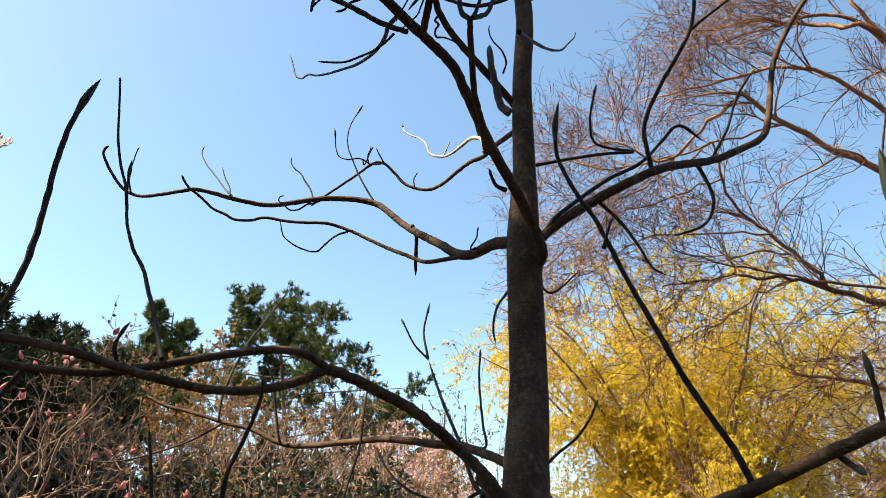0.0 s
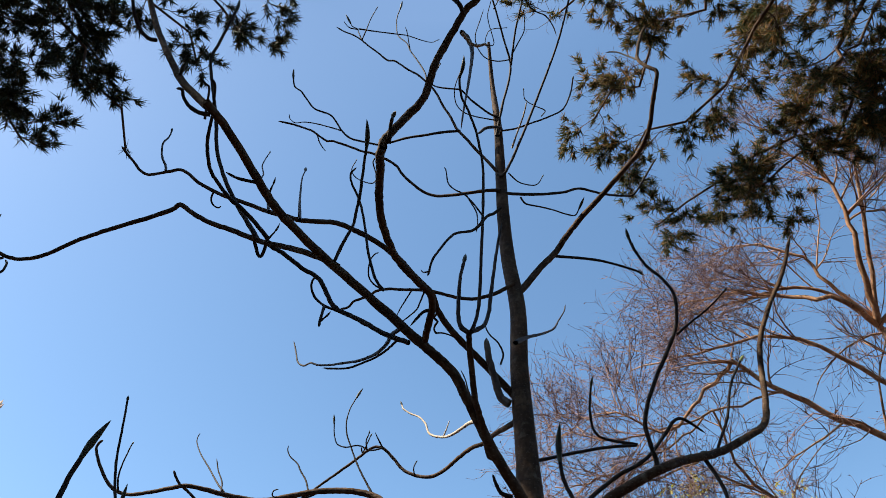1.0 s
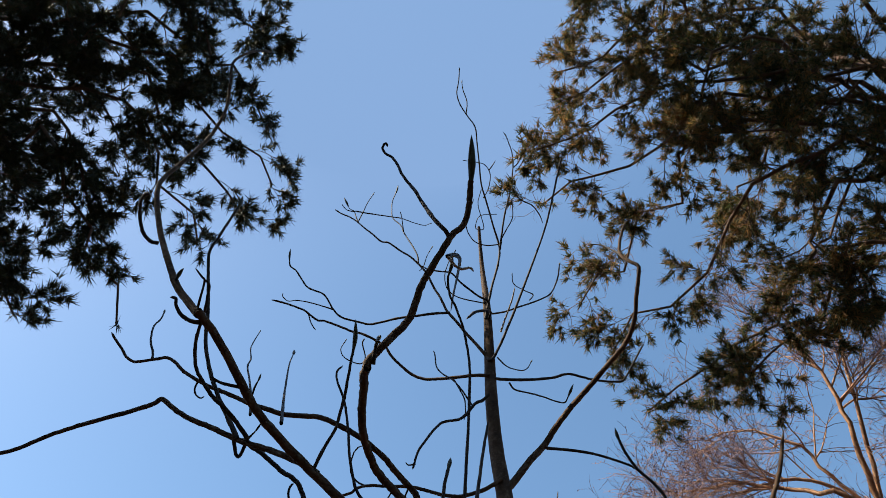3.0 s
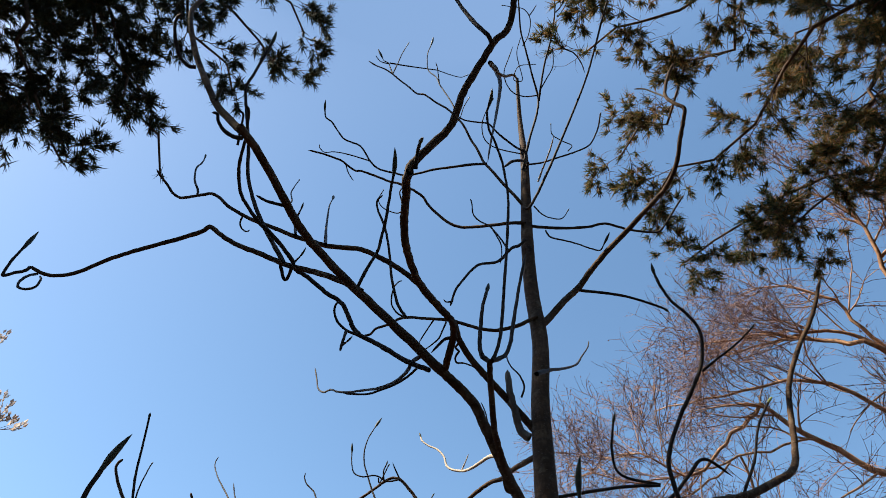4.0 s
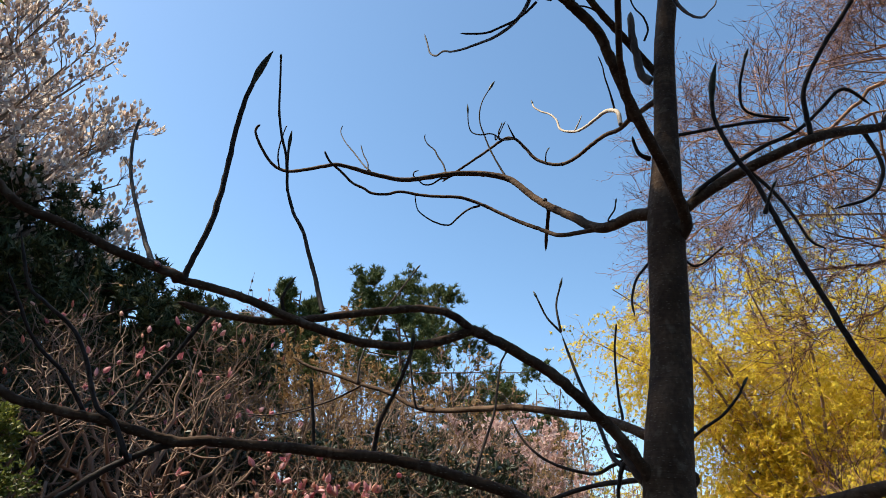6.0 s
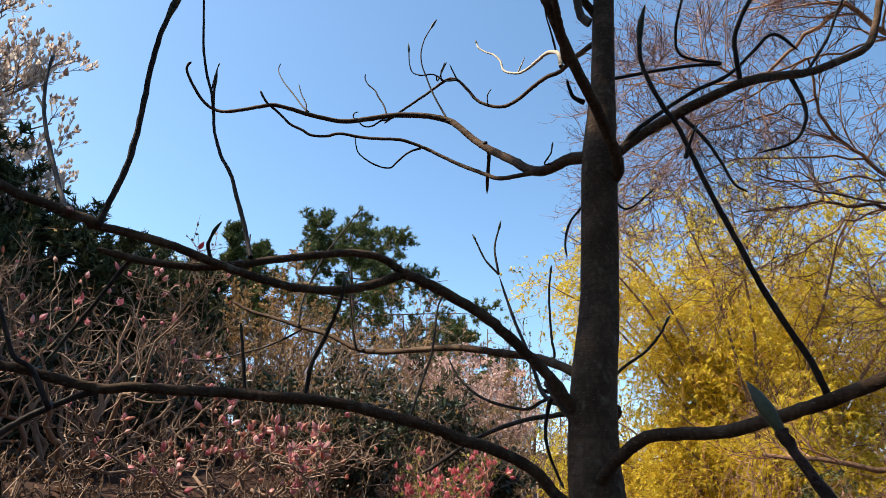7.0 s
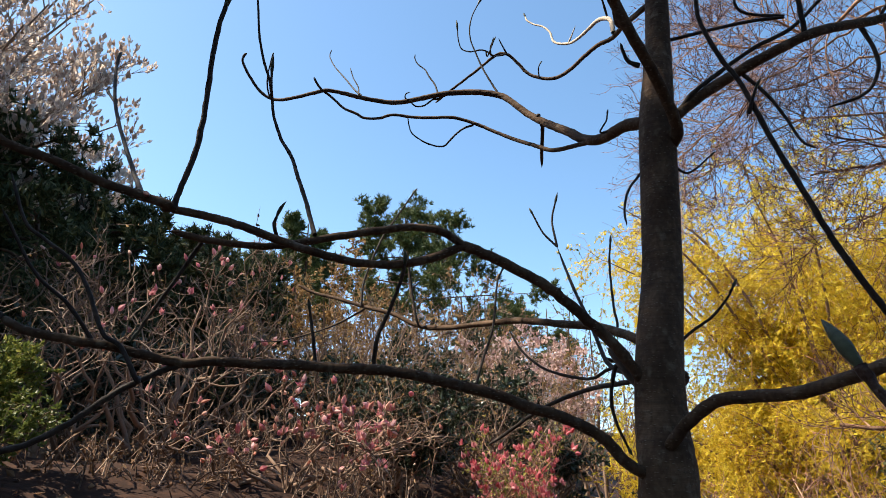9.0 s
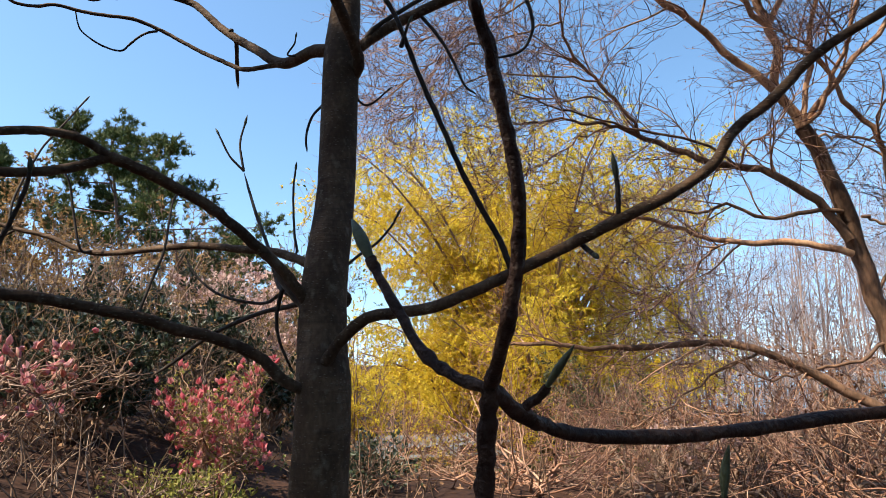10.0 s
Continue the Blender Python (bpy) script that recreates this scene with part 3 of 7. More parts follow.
RNG = np.random.default_rng(14)
overhead_pine((-6.4, 1.6), 15.0, [
    [(-66, 52, 6.6), (-56, 49, 6.1), (-50, 47, 5.8), (-49, 45.5, 5.7)], [(-68, 50, 6.6), (-60, 48.5, 6.1), (-54, 47, 5.8)],
    [(-64, 55, 6.6), (-52, 54, 6.1), (-44, 51, 5.8), (-40, 48.5, 5.7)], [(-66, 56, 6.8), (-54, 55, 6.2), (-46, 53, 6.0)],
    [(-64, 60, 6.9), (-50, 60, 6.4), (-41, 58, 6.1), (-37, 57, 6.0)], [(-66, 62, 7.0), (-50, 63, 6.5), (-38, 62, 6.2), (-31, 60, 6.1)],
    [(-66, 64, 7.2), (-50, 65.5, 6.7), (-38, 65.5, 6.3), (-31, 64, 6.2)], [(-68, 67, 7.5), (-54, 69, 7.0), (-42, 68.5, 6.6), (-36, 67.5, 6.4)],
    [(-74, 68, 8.0), (-62, 72, 7.4), (-50, 73.5, 7.0)], [(-74, 60, 7.8), (-62, 60, 7.2), (-52, 59, 6.8)], [(-85, 64, 8.4), (-78, 72, 7.8), (-62, 76, 7.4)],
    [(-74, 55, 7.6), (-64, 54, 7.0), (-56, 52, 6.6)], [(-76, 63, 7.8), (-66, 65, 7.2), (-56, 66, 6.8)], [(-80, 66, 8.0), (-74, 69, 7.6), (-64, 70, 7.2)],
    [(-85, 46, 6.6), (-80, 46, 6.0), (-74, 46, 5.4)], [(-100, 50, 7), (-120, 48, 7.4)], [(-95, 60, 8), (-130, 62, 8)], [(-100, 40, 6.5), (-110, 36, 6.0)],
    [(-90, 55, 7.5), (-88, 60, 7.0), (-82, 66, 6.6)], [(-80, 46, 6.6), (-76, 50, 6.0), (-70, 56, 5.6)],
    # high boughs added behind the others, only to cast shade on the magnolia
    [(-80, 56, 9.5), (-74, 54, 9.0), (-66, 52, 8.4)], [(-84, 50, 10.0), (-78, 52, 10.5), (-70, 55, 10.5)], [(-90, 52, 10.5), (-84, 56, 11.0), (-76, 58, 11.0)],
    [(-70, 50, 9.5), (-66, 54, 9.2), (-62, 58, 9.0)], [(-78, 60, 11.0), (-72, 62, 10.6), (-66, 62, 10.0)], [(-84, 46, 9.2), (-80, 48, 9.0), (-73, 50, 8.8)],
    [(-90, 56, 12.0), (-84, 56, 11.6), (-75, 55, 11.4)], [(-70, 58, 12.2), (-76, 59, 12.4), (-86, 58, 12.2)], [(-78, 62, 13.2), (-88, 62, 13.2), (-98, 60, 12.8)], [(-76, 54, 11.0), (-90, 54, 11.2), (-98, 53, 11.2)]],
    "tall pine whose dense dark boughs hang overhead against the light", M_NEEDLE, per=21, reach=0.54, dense=8, spray=0.2, sites=3, count=14, needle=0.088, wide=0.0055)
overhead_pine((6.3, 2.4), 13.0, [
    [(60, 62, 7.2), (45, 66, 6.8), (32, 68, 6.5), (25, 67.5, 6.4)], [(60, 60, 7.2), (42, 62, 6.7), (29, 63, 6.4), (22.5, 63, 6.3)],
    [(58, 58, 7.0), (40, 58, 6.5), (29, 56.5, 6.3), (22.5, 54, 6.2)], [(58, 54, 7.0), (42, 52, 6.5), (31, 51, 6.3), (24.5, 49.5, 6.2)],
    [(58, 50, 7.0), (44, 47, 6.5), (33, 45.5, 6.3), (25.5, 44, 6.2)], [(56, 46, 6.8), (46, 44.5, 6.5), (37, 43.5, 6.3)],
    [(62, 66, 7.8), (50, 71, 7.2), (38, 72, 6.9)], [(64, 70, 8.0), (58, 74, 7.6), (47, 74.5, 7.2)], [(64, 57, 8.0), (54, 55, 7.6), (43, 55, 7.2)],
    [(66, 62, 7.2), (56, 63, 6.6), (46, 62, 6.2)], [(62, 50, 7.5), (54, 49, 7.0), (47, 48, 6.8)], [(66, 54, 7.6), (58, 56, 7.0), (52, 60, 6.8)],
    [(70, 66, 8.2), (62, 68, 7.6), (55, 67, 7.2)], [(80, 64, 8.6), (70, 72, 8.2), (58, 76, 7.8)], [(60, 64, 7.4), (46, 69, 7.0), (35, 70, 6.7)], [(62, 46, 7.2), (55, 45, 6.8), (49, 45, 6.5)]],
    "tall pine whose boughs with browning needles hang overhead in sunlight", M_NEEDLE_DRY, per=19, reach=0.6, dense=8, spray=0.26, sites=2, count=21, needle=0.092, wide=0.0052, bare=4)

# ---- bare tree with smooth orange bark ----
def build_orange_tree():
    specs = []

    def arm(r0, r1, *pts):
        specs.append((r0 * 0.76, r1 * 0.85, pts))

    arm(.115, .078, (5.43, 4.86, -0.35), (5.18, 4.86, 0.93), (5.05, 4.94, 1.62), (4.92, 4.95, 2.13), (4.77, 4.92, 2.62), (4.60, 4.91, 3.05), (4.43, 4.91, 3.35))
    arm(.058, .034, (4.43, 4.91, 3.35), (4.32, 4.96, 3.58), (4.26, 4.97, 3.76), (4.25, 4.89, 4.05), (4.17, 4.87, 4.26), (4.07, 4.87, 4.48), (3.97, 4.81, 4.79), (3.82, 4.71, 5.20))
    arm(.050, .022, (4.30, 4.93, 3.57), (4.10, 4.95, 3.79), (3.90, 4.99, 3.96), (3.70, 4.99, 4.16), (3.49, 5.00, 4.34), (3.24, 5.02, 4.50), (2.91, 4.99, 4.75), (2.53, 4.92, 5.04))
    arm(.040, .020, (5.27, 4.84, 2.37), (5.09, 4.76, 3.00), (4.96, 4.73, 3.30), (4.75, 4.77, 3.56), (4.59, 4.74, 3.83), (4.45, 4.77, 3.97), (4.28, 4.84, 4.06))
    arm(.030, .014, (4.43, 4.91, 3.35), (4.49, 4.84, 3.38), (4.52, 4.66, 3.65), (4.54, 4.49, 3.87), (4.52, 4.29, 4.17), (4.46, 4.09, 4.48))
    arm(.058, .026, (4.78, 4.90, 2.34), (4.66, 4.95, 2.57), (4.51, 5.01, 2.77), (4.32, 5.11, 2.92), (4.04, 5.25, 3.08), (3.81, 5.38, 3.15), (3.59, 5.47, 3.27), (3.31, 5.56, 3.42), (3.06, 5.63, 3.55))
    arm(.022, .010, (3.06, 5.63, 3.55), (2.80, 5.76, 3.62), (2.56, 5.87, 3.67), (2.28, 5.99, 3.68), (1.99, 6.12, 3.67))
    arm(.026, .012, (3.23, 5.58, 3.46), (3.10, 5.55, 3.66), (2.97, 5.54, 3.80), (2.84, 5.52, 3.94), (2.55, 5.49, 4.20), (2.43, 5.39, 4.44), (2.34, 5.23, 4.73))
    arm(.018, .008, (3.97, 5.24, 3.09), (3.74, 5.29, 3.26), (3.50, 5.35, 3.37), (3.22, 5.44, 3.45), (2.94, 5.51, 3.52), (2.50, 5.58, 3.66), (2.13, 5.60, 3.78), (1.97, 5.60, 3.84))
    arm(.014, .006, (2.99, 5.57, 3.77), (2.75, 5.61, 3.82), (2.49, 5.68, 3.79), (2.17, 5.73, 3.81), (1.85, 5.79, 3.74))
    arm(.014, .006, (2.99, 5.66, 3.55), (2.73, 5.74, 3.47), (2.41, 5.85, 3.23), (2.09, 5.91, 3.10), (1.81, 5.94, 3.03))
    arm(.016, .007, (4.01, 5.22, 3.07), (4.01, 5.12, 3.21), (4.10, 4.95, 3.28), (4.17, 4.77, 3.39), (4.17, 4.65, 3.52))
    arm(.044, .016, (4.80, 4.91, 2.22), (4.61, 5.01, 2.29), (4.38, 5.13, 2.35), (4.09, 5.27, 2.36), (3.83, 5.38, 2.40), (3.51, 5.48, 2.53), (3.22, 5.56, 2.63), (2.82, 5.66, 2.72))
    arm(.016, .007, (3.82, 5.41, 2.39), (3.65, 5.48, 2.14), (3.40, 5.58, 1.89), (3.10, 5.67, 1.74))
    arm(.030, .012, (4.73, 4.89, 2.59), (4.53, 5.00, 2.61), (4.34, 5.11, 2.57), (4.13, 5.21, 2.60), (3.93, 5.27, 2.72), (3.69, 5.38, 2.66), (3.40, 5.47, 2.72))
    arm(.062, .018, (5.01, 4.88, 0.84), (4.94, 4.92, 0.91), (4.71, 5.05, 1.06), (4.49, 5.16, 1.21), (4.22, 5.29, 1.37), (3.93, 5.42, 1.45), (3.58, 5.55, 1.50), (3.24, 5.67, 1.45), (2.75, 5.80, 1.46), (2.29, 5.88, 1.50), (1.93, 5.93, 1.52))
    arm(.018, .007, (4.16, 5.38, 1.41), (3.81, 5.53, 1.21), (3.37, 5.66, 0.92), (3.06, 5.73, 0.74), (2.75, 5.79, 0.59))
    arm(.022, .008, (5.02, 4.91, 1.46), (4.81, 5.00, 1.31), (4.53, 5.13, 1.26), (4.28, 5.24, 1.17), (4.06, 5.32, 1.20), (3.94, 5.36, 1.32), (3.75, 5.42, 1.25))
    arm(.018, .008, (4.53, 4.87, 3.24), (4.74, 4.76, 3.23), (5.00, 4.64, 3.15), (5.24, 4.48, 3.16))
    arm(.018, .008, (4.83, 4.81, 2.53), (5.04, 4.78, 2.47), (5.37, 4.71, 2.44))
    arm(.022, .010, (4.97, 4.93, 1.88), (5.20, 4.80, 2.21), (5.42, 4.64, 2.53), (5.57, 4.51, 2.89))
    b = (5.43, 4.86, float(ground_z(5.43, 4.86)))
    # the upper crown
    rows = [((2.91, 4.99, 4.75), [(16, 28, 6.2), (12, 29, 6.2), (9, 29, 6.3)], 0.011), ((2.34, 5.23, 4.73), [(18, 26, 6.2), (13, 25, 6.2), (9, 25, 6.3)], 0.010),
            ((2.43, 5.39, 4.44), [(15, 24, 6.3), (11, 22, 6.3), (8, 20, 6.4)], 0.010), ((2.84, 5.52, 3.94), [(18, 22, 6.4), (13, 20, 6.4), (8, 18, 6.5)], 0.010),
            ((3.82, 4.71, 5.20), [(36, 38, 7.2), (32, 40, 7.3), (29, 40, 7.4)], 0.022),
            ((3.82, 4.71, 5.20), [(44, 40, 7.4), (46, 44, 7.7), (42, 49, 8.0)], 0.024),
            ((3.82, 4.71, 5.20), [(47, 34, 7.4), (53, 38, 7.8), (56, 43, 8.2)], 0.024),
            ((3.82, 4.71, 5.20), [(36, 35, 6.9), (29, 36, 6.9), (24, 36, 7.0)], 0.022),
            ((3.82, 4.71, 5.20), [(38, 33, 6.7), (34, 35, 6.8), (29, 37, 6.9), (24, 37, 7.0)], 0.030),
            ((3.82, 4.71, 5.20), [(41, 36, 7.0), (42, 42, 7.3), (38, 47, 7.6)], 0.032),
            ((4.17, 4.87, 4.26), [(46, 30, 7.2), (50, 36, 7.6), (49, 42, 8.0)], 0.028),
            ((2.53, 4.92, 5.04), [(20, 28, 6.2), (16, 30, 6.2), (13, 30, 6.3)], 0.020),
            ((4.17, 4.87, 4.26), [(33, 32, 6.6), (27, 33, 6.6), (22, 33, 6.7), (18, 33, 6.9)], 0.026),
            ((4.43, 4.91, 3.35), [(44, 24, 7.2), (46, 31, 7.6), (45, 38, 8.0)], 0.026),
            ((4.43, 4.91, 3.35), [(53, 26, 7.6), (56, 32, 8.0), (54, 38, 8.4)], 0.028)]
    for s, qs, rad in rows:
        specs.append((rad, 0.006, [s, *[polar(*q) for q in qs]]))
    p, r = limbs_from(specs, 18, 0.013)
    p2, r2 = grow(p[1:], np.clip(r[1:], 0.010, 0.022), 9, 1.05, 46, k=8, up=0.02, wiggle=0.09, thin=0.5, start=0.32, curl=0.16)
    high, high_r = grow(p[-len(rows):], np.clip(r[-len(rows):], 0.010, 0.022), 5, 0.9, 42, k=8, up=0.03, wiggle=0.09, thin=0.5, start=0.45, curl=0.16)
    p2, r2 = np.vstack([p2, high]), np.vstack([r2, high_r])
    p3, r3 = grow(p2, np.clip(r2, 0.0062, 0.010), 8, 0.62, 46, k=7, up=0.03, wiggle=0.10, thin=0.6, start=0.1, curl=0.26)
    p4, r4 = grow(p3, np.clip(r3, 0.0038, 0.006), 5, 0.27, 46, k=4, up=0.04, wiggle=0.14, thin=0.66, start=0.12, curl=0.34)
    a, w = along(p4, 1, 0.4)
    bd = leaves(a, w, 0.020, 0.011, 0.9)
    return tree_parts("bare_tree", b, "bare spreading tree with smooth orange-brown bark and reddish buds", "tree", (p, r), M_ORANGE_BARK,
                      [("crown", *tubes(p2, r2, 6), M_ORANGE_BARK), ("crown", *tubes(p3, r3, 3), M_BARE_TWIG), ("crown", *tubes(p4, r4, 3), M_BARE_TWIG)], [("bud_mass", *bd, M_RED_BUDS)], other_bark=((0, 5, 6, 8, 14, 15, 16, 17, 20), M_SHADED_BARK))


RNG = np.random.default_rng(15)
build_orange_tree()


# ---- shrubs and smaller trees ----
def build_shrub(name, place, height, spread, label, category, stems, wood_mat, twig_mat, crown, levels=((7, 0.8, 45), (6, 0.42, 45)), up=0.08, wiggle=0.2, group="", stem_r=0.03, arch=0.0, low=0.2, thick=0.004, waver=0.03, curl=0.0, patches=()):
    """A shrub of many stems. crown: rows of (part name, kind, per twig, length, width, material); patches: places with a radius where the flowers crowd."""
    x, y = place
    z = float(ground_z(x, y))
    specs = []
    for i in range(stems):
        a = 2 * math.pi * i / stems + RNG.uniform(-0.3, 0.3)
        rr = spread * math.sqrt(RNG.uniform(0.05, 1.0))
        h = height * RNG.uniform(0.6, 1.0) * (1 - 0.3 * (rr / spread) ** 2)
        c, s = math.cos(a), math.sin(a)
        specs.append((stem_r * RNG.uniform(0.6, 1.1), 0.006, [(x + c * 0.12, y + s * 0.12, z - 0.05), (x + c * rr * 0.45, y + s * rr * 0.45, z + h * 0.4),
                                                             (x + c * rr * 0.8, y + s * rr * 0.8, z + h * 0.8), (x + c * rr, y + s * rr, z + h * (1.0 - arch))]))
    p, r = limbs_from(specs, 12, waver)
    sets, src, rad = [], p, r
    for i, (n, ln, ang) in enumerate(levels):
        src, rad = grow(src, np.maximum(rad, thick), n, ln, ang, k=(7, 6, 5)[i] if curl else 6 if i == 0 else 5 if wiggle > 0.29 else 4 if i < len(levels) - 1 else 3, up=up, wiggle=wiggle, thin=0.62, start=low, curl=curl)
        sets.append(("crown", *tubes(src, rad, 4 if i == 0 else 3), wood_mat if i == 0 else twig_mat))
    parts = []
    crowd = np.ones(len(src))
    if patches:
        crowd = 0.025 + sum(np.exp(-(np.linalg.norm(src[:, -1] - q[0], axis=1) / q[1]) ** 2) for q in patches)
    for nm, kind, n, ln, wd, mat in crown:
        if kind == "tip":
            keep = RNG.uniform(size=len(src)) < n * crowd
            at, way = src[keep, -1], unit(src[keep, -1] - src[keep, -2])
            parts.append((nm, *(buds if "flower" in nm else pods)(at, unit(way + np.array([0, 0, 0.6])), ln, wd, 0.3), mat))
        elif kind == "bloom":
            tip = src[:, -1]
            clump = 1.6 * np.clip(np.sin(tip[:, 0] * 2.9 + 1) + np.sin(tip[:, 1] * 2.3) + np.sin(tip[:, 2] * 3.7), 0.12, 2)
            keep = np.repeat(np.flatnonzero(RNG.uniform(size=len(src)) < n * clump * crowd), 6)
            up_way = unit(src[keep, -1] - src[keep, -2] + np.array([0, 0, 0.7]))
            parts.append((nm, *leaves(src[keep, -1], up_way, ln, wd, 0.32), mat))
        elif kind == "pod":
            at, way = along(src, n, 0.3)
            parts.append((nm, *pods(at, way, ln, wd, 0.7), mat))
        else:
            at, way = along(src, n, 0.15)
            parts.append((nm, *leaves(at, way, ln, wd, 0.9), mat))
    return tree_parts(name, (x, y, z), label, category, (p, r), wood_mat, sets, parts, group, sides=6, limb_name="stem")


def bearing(az, r):
    return (math.sin(radians(az)) * r, math.cos(radians(az)) * r)


RNG = np.random.default_rng(16)
PINKS = "pink magnolias under the tree"
CURLY = ((4, 0.9, 50), (3, 0.58, 52), (3, 0.34, 56))
build_shrub("pink_magnolia", bearing(-35.5, 8.8), 2.65, 1.8, "leafless magnolia shrub with pink flowers crowded at its top", "magnolia", 10, M_GREY_TWIG, M_PALE_TWIG,
            [("blossom", "bloom", 0.6, 0.075, 0.06, M_PINK), ("flower_bud", "tip", 1.3, 0.095, 0.055, M_PINK), ("flower_bud", "tip", 0.5, 0.085, 0.036, M_PEACH)], CURLY, wiggle=0.14, curl=0.3, group=PINKS, thick=0.012, stem_r=0.042, waver=0.05, up=0.12, low=0.45,
            patches=((polar(-37.5, 11.5, 8.6), 0.5), (polar(-33, 10.5, 8.8), 0.4), (polar(-27, 6.0, 8.8), 0.25)))
build_shrub("pink_magnolia", bearing(-24.5, 7.4), 1.1, 1.65, "low twisted magnolia shrub with pink flowers, upright buds and curling twigs", "magnolia", 11, M_GREY_TWIG, M_PALE_TWIG,
            [("blossom", "bloom", 0.4, 0.075, 0.06, M_PINK), ("flower_bud", "tip", 0.32, 0.095, 0.058, M_PINK), ("flower_bud", "tip", 0.75, 0.085, 0.042, M_PEACH)], ((4, 0.72, 50), (4, 0.42, 54), (3, 0.27, 60)), up=0.05, wiggle=0.16, curl=0.5, group=PINKS, arch=0.1, thick=0.014, waver=0.06,
            patches=((polar(-28.5, 0.5, 7.2), 0.55), (polar(-23.5, -0.5, 7.2), 0.6), (polar(-19.5, 0.5, 7.0), 0.6), (polar(-18.5, -4, 7.0), 0.4)))
build_shrub("pink_magnolia", bearing(-42.5, 8.6), 1.7, 1.2, "magnolia shrub of bare forking stems with few pink buds", "magnolia", 8, M_GREY_TWIG, M_PALE_TWIG,
            [("blossom", "bloom", 0.02, 0.08, 0.055, M_PINK), ("flower_bud", "tip", 0.05, 0.08, 0.04, M_PEACH)], ((4, 0.8, 48), (3, 0.5, 52), (2, 0.34, 56)), wiggle=0.14, curl=0.34, group=PINKS, thick=0.012, stem_r=0.04, waver=0.05, low=0.45)
build_shrub("pink_magnolia", bearing(-5.6, 7.6), 1.4, 0.66, "small magnolia shrub covered with deep pink flowers and young leaves", "magnolia", 12, M_FINE_TWIG, M_FINE_TWIG,
            [("blossom", "bloom", 1.0, 0.07, 0.055, M_CORAL), ("flower_bud", "tip", 0.12, 0.07, 0.04, M_CORAL), ("foliage", "leaf", 2, 0.045, 0.026, M_FRESH_LEAF)], ((8, 0.45, 50), (8, 0.24, 55)), wiggle=0.3, group=PINKS, thick=0.005, waver=0.05)
build_shrub("pink_magnolia", bearing(-30, 10.5), 2.5, 1.8, "taller magnolia shrub with sparse pink flowers behind", "magnolia", 9, M_GREY_TWIG, M_PALE_TWIG,
            [("blossom", "bloom", 0.06, 0.08, 0.055, M_PINK), ("flower_bud", "tip", 0.12, 0.08, 0.035, M_PEACH)], CURLY, wiggle=0.14, curl=0.28, group=PINKS, thick=0.007, waver=0.06, up=0.12, low=0.3)


def build_white_magnolia(x, y, middle, wide, tall, limbs):
    """A round-crowned tree: limbs that reach to an egg-shaped outline, upright twigs with a bud at each end."""
    z = float(ground_z(x, y))
    specs = [(0.26, 0.15, [(x, y, z - 0.1), (x + 0.1, y, z + 1.6), (x, y + 0.1, z + 3.2)])]
    for i in range(limbs):
        u = 1 - 1.4 * (i + 0.5) / limbs
        a = i * 2.39996 + RNG.uniform(-0.2, 0.2)
        c = math.sqrt(1 - u * u) * RNG.uniform(0.86, 1.0)
        end = np.array([x + math.cos(a) * c * wide, y + math.sin(a) * c * wide, middle + u * tall * RNG.uniform(0.9, 1.0)])
        start = np.array([x, y, z + RNG.uniform(1.8, 3.2)])
        mid = start * 0.5 + end * 0.5 + np.array([0, 0, -0.25 + 0.5 * u])
        specs.append((0.075, 0.016, [start, mid, end]))
    p, r = limbs_from(specs, 12, 0.05)
    p2, r2 = grow(p[1:], np.maximum(r[1:], 0.026), 12, 1.25, 48, k=4, up=0.16, wiggle=0.14, thin=0.6, start=0.4)
    p3, r3 = grow(p2, np.maximum(r2, 0.011), 9, 0.62, 45, k=3, up=0.3, wiggle=0.2, thin=0.7, start=0.2)
    a, w = along(p3, 4, 0.3)
    return tree_parts("white_magnolia", (x, y, z), "tall round-crowned magnolia tree covered with pale opening buds", "magnolia", (p, r), M_GREY_TWIG,
                      [("crown", *tubes(p2, r2, 4), M_GREY_TWIG), ("crown", *tubes(p3, r3, 3), M_HAZED_TWIG)],
                      [("bud_mass", *pods(p3[:, -1], unit(p3[:, -1] - p3[:, -2] + np.array([0, 0, 0.8])), 0.20, 0.11, 0.2), M_WHITE_BUD),
                       ("bud_mass", *leaves(a, w + np.array([0, 0, 0.5]), 0.15, 0.085, 0.5), M_WHITE_BUD)])


RNG = np.random.default_rng(17)
build_white_magnolia(*bearing(-60.0, 19.0), 7.9, 6.4, 6.6, 112)
build_shrub("young_leaf_tree", bearing(-23.5, 13.5), 4.3, 1.8, "small tree with young orange-brown leaves", "tree", 10, M_GREY_TWIG, M_GREY_TWIG,
            [("foliage", "leaf", 16, 0.08, 0.045, M_ORANGE_LEAF)], ((8, 1.0, 45), (6, 0.45, 50)))
build_shrub("young_leaf_tree", bearing(-17, 16), 4.2, 2.0, "thin tree with sparse yellowish young leaves", "tree", 10, M_GREY_TWIG, M_PALE_TWIG,
            [("foliage", "leaf", 3, 0.10, 0.05, M_ORANGE_LEAF)], ((8, 1.1, 45), (6, 0.5, 50)))
build_shrub("cherry_tree", bearing(-5.5, 19), 4.4, 1.9, "cherry tree with pale pink blossom", "cherry", 12, M_GREY_TWIG, M_GREY_TWIG,
            [("foliage", "leaf", 8, 0.11, 0.10, M_BLOSSOM)], ((8, 1.1, 45), (7, 0.5, 50)))
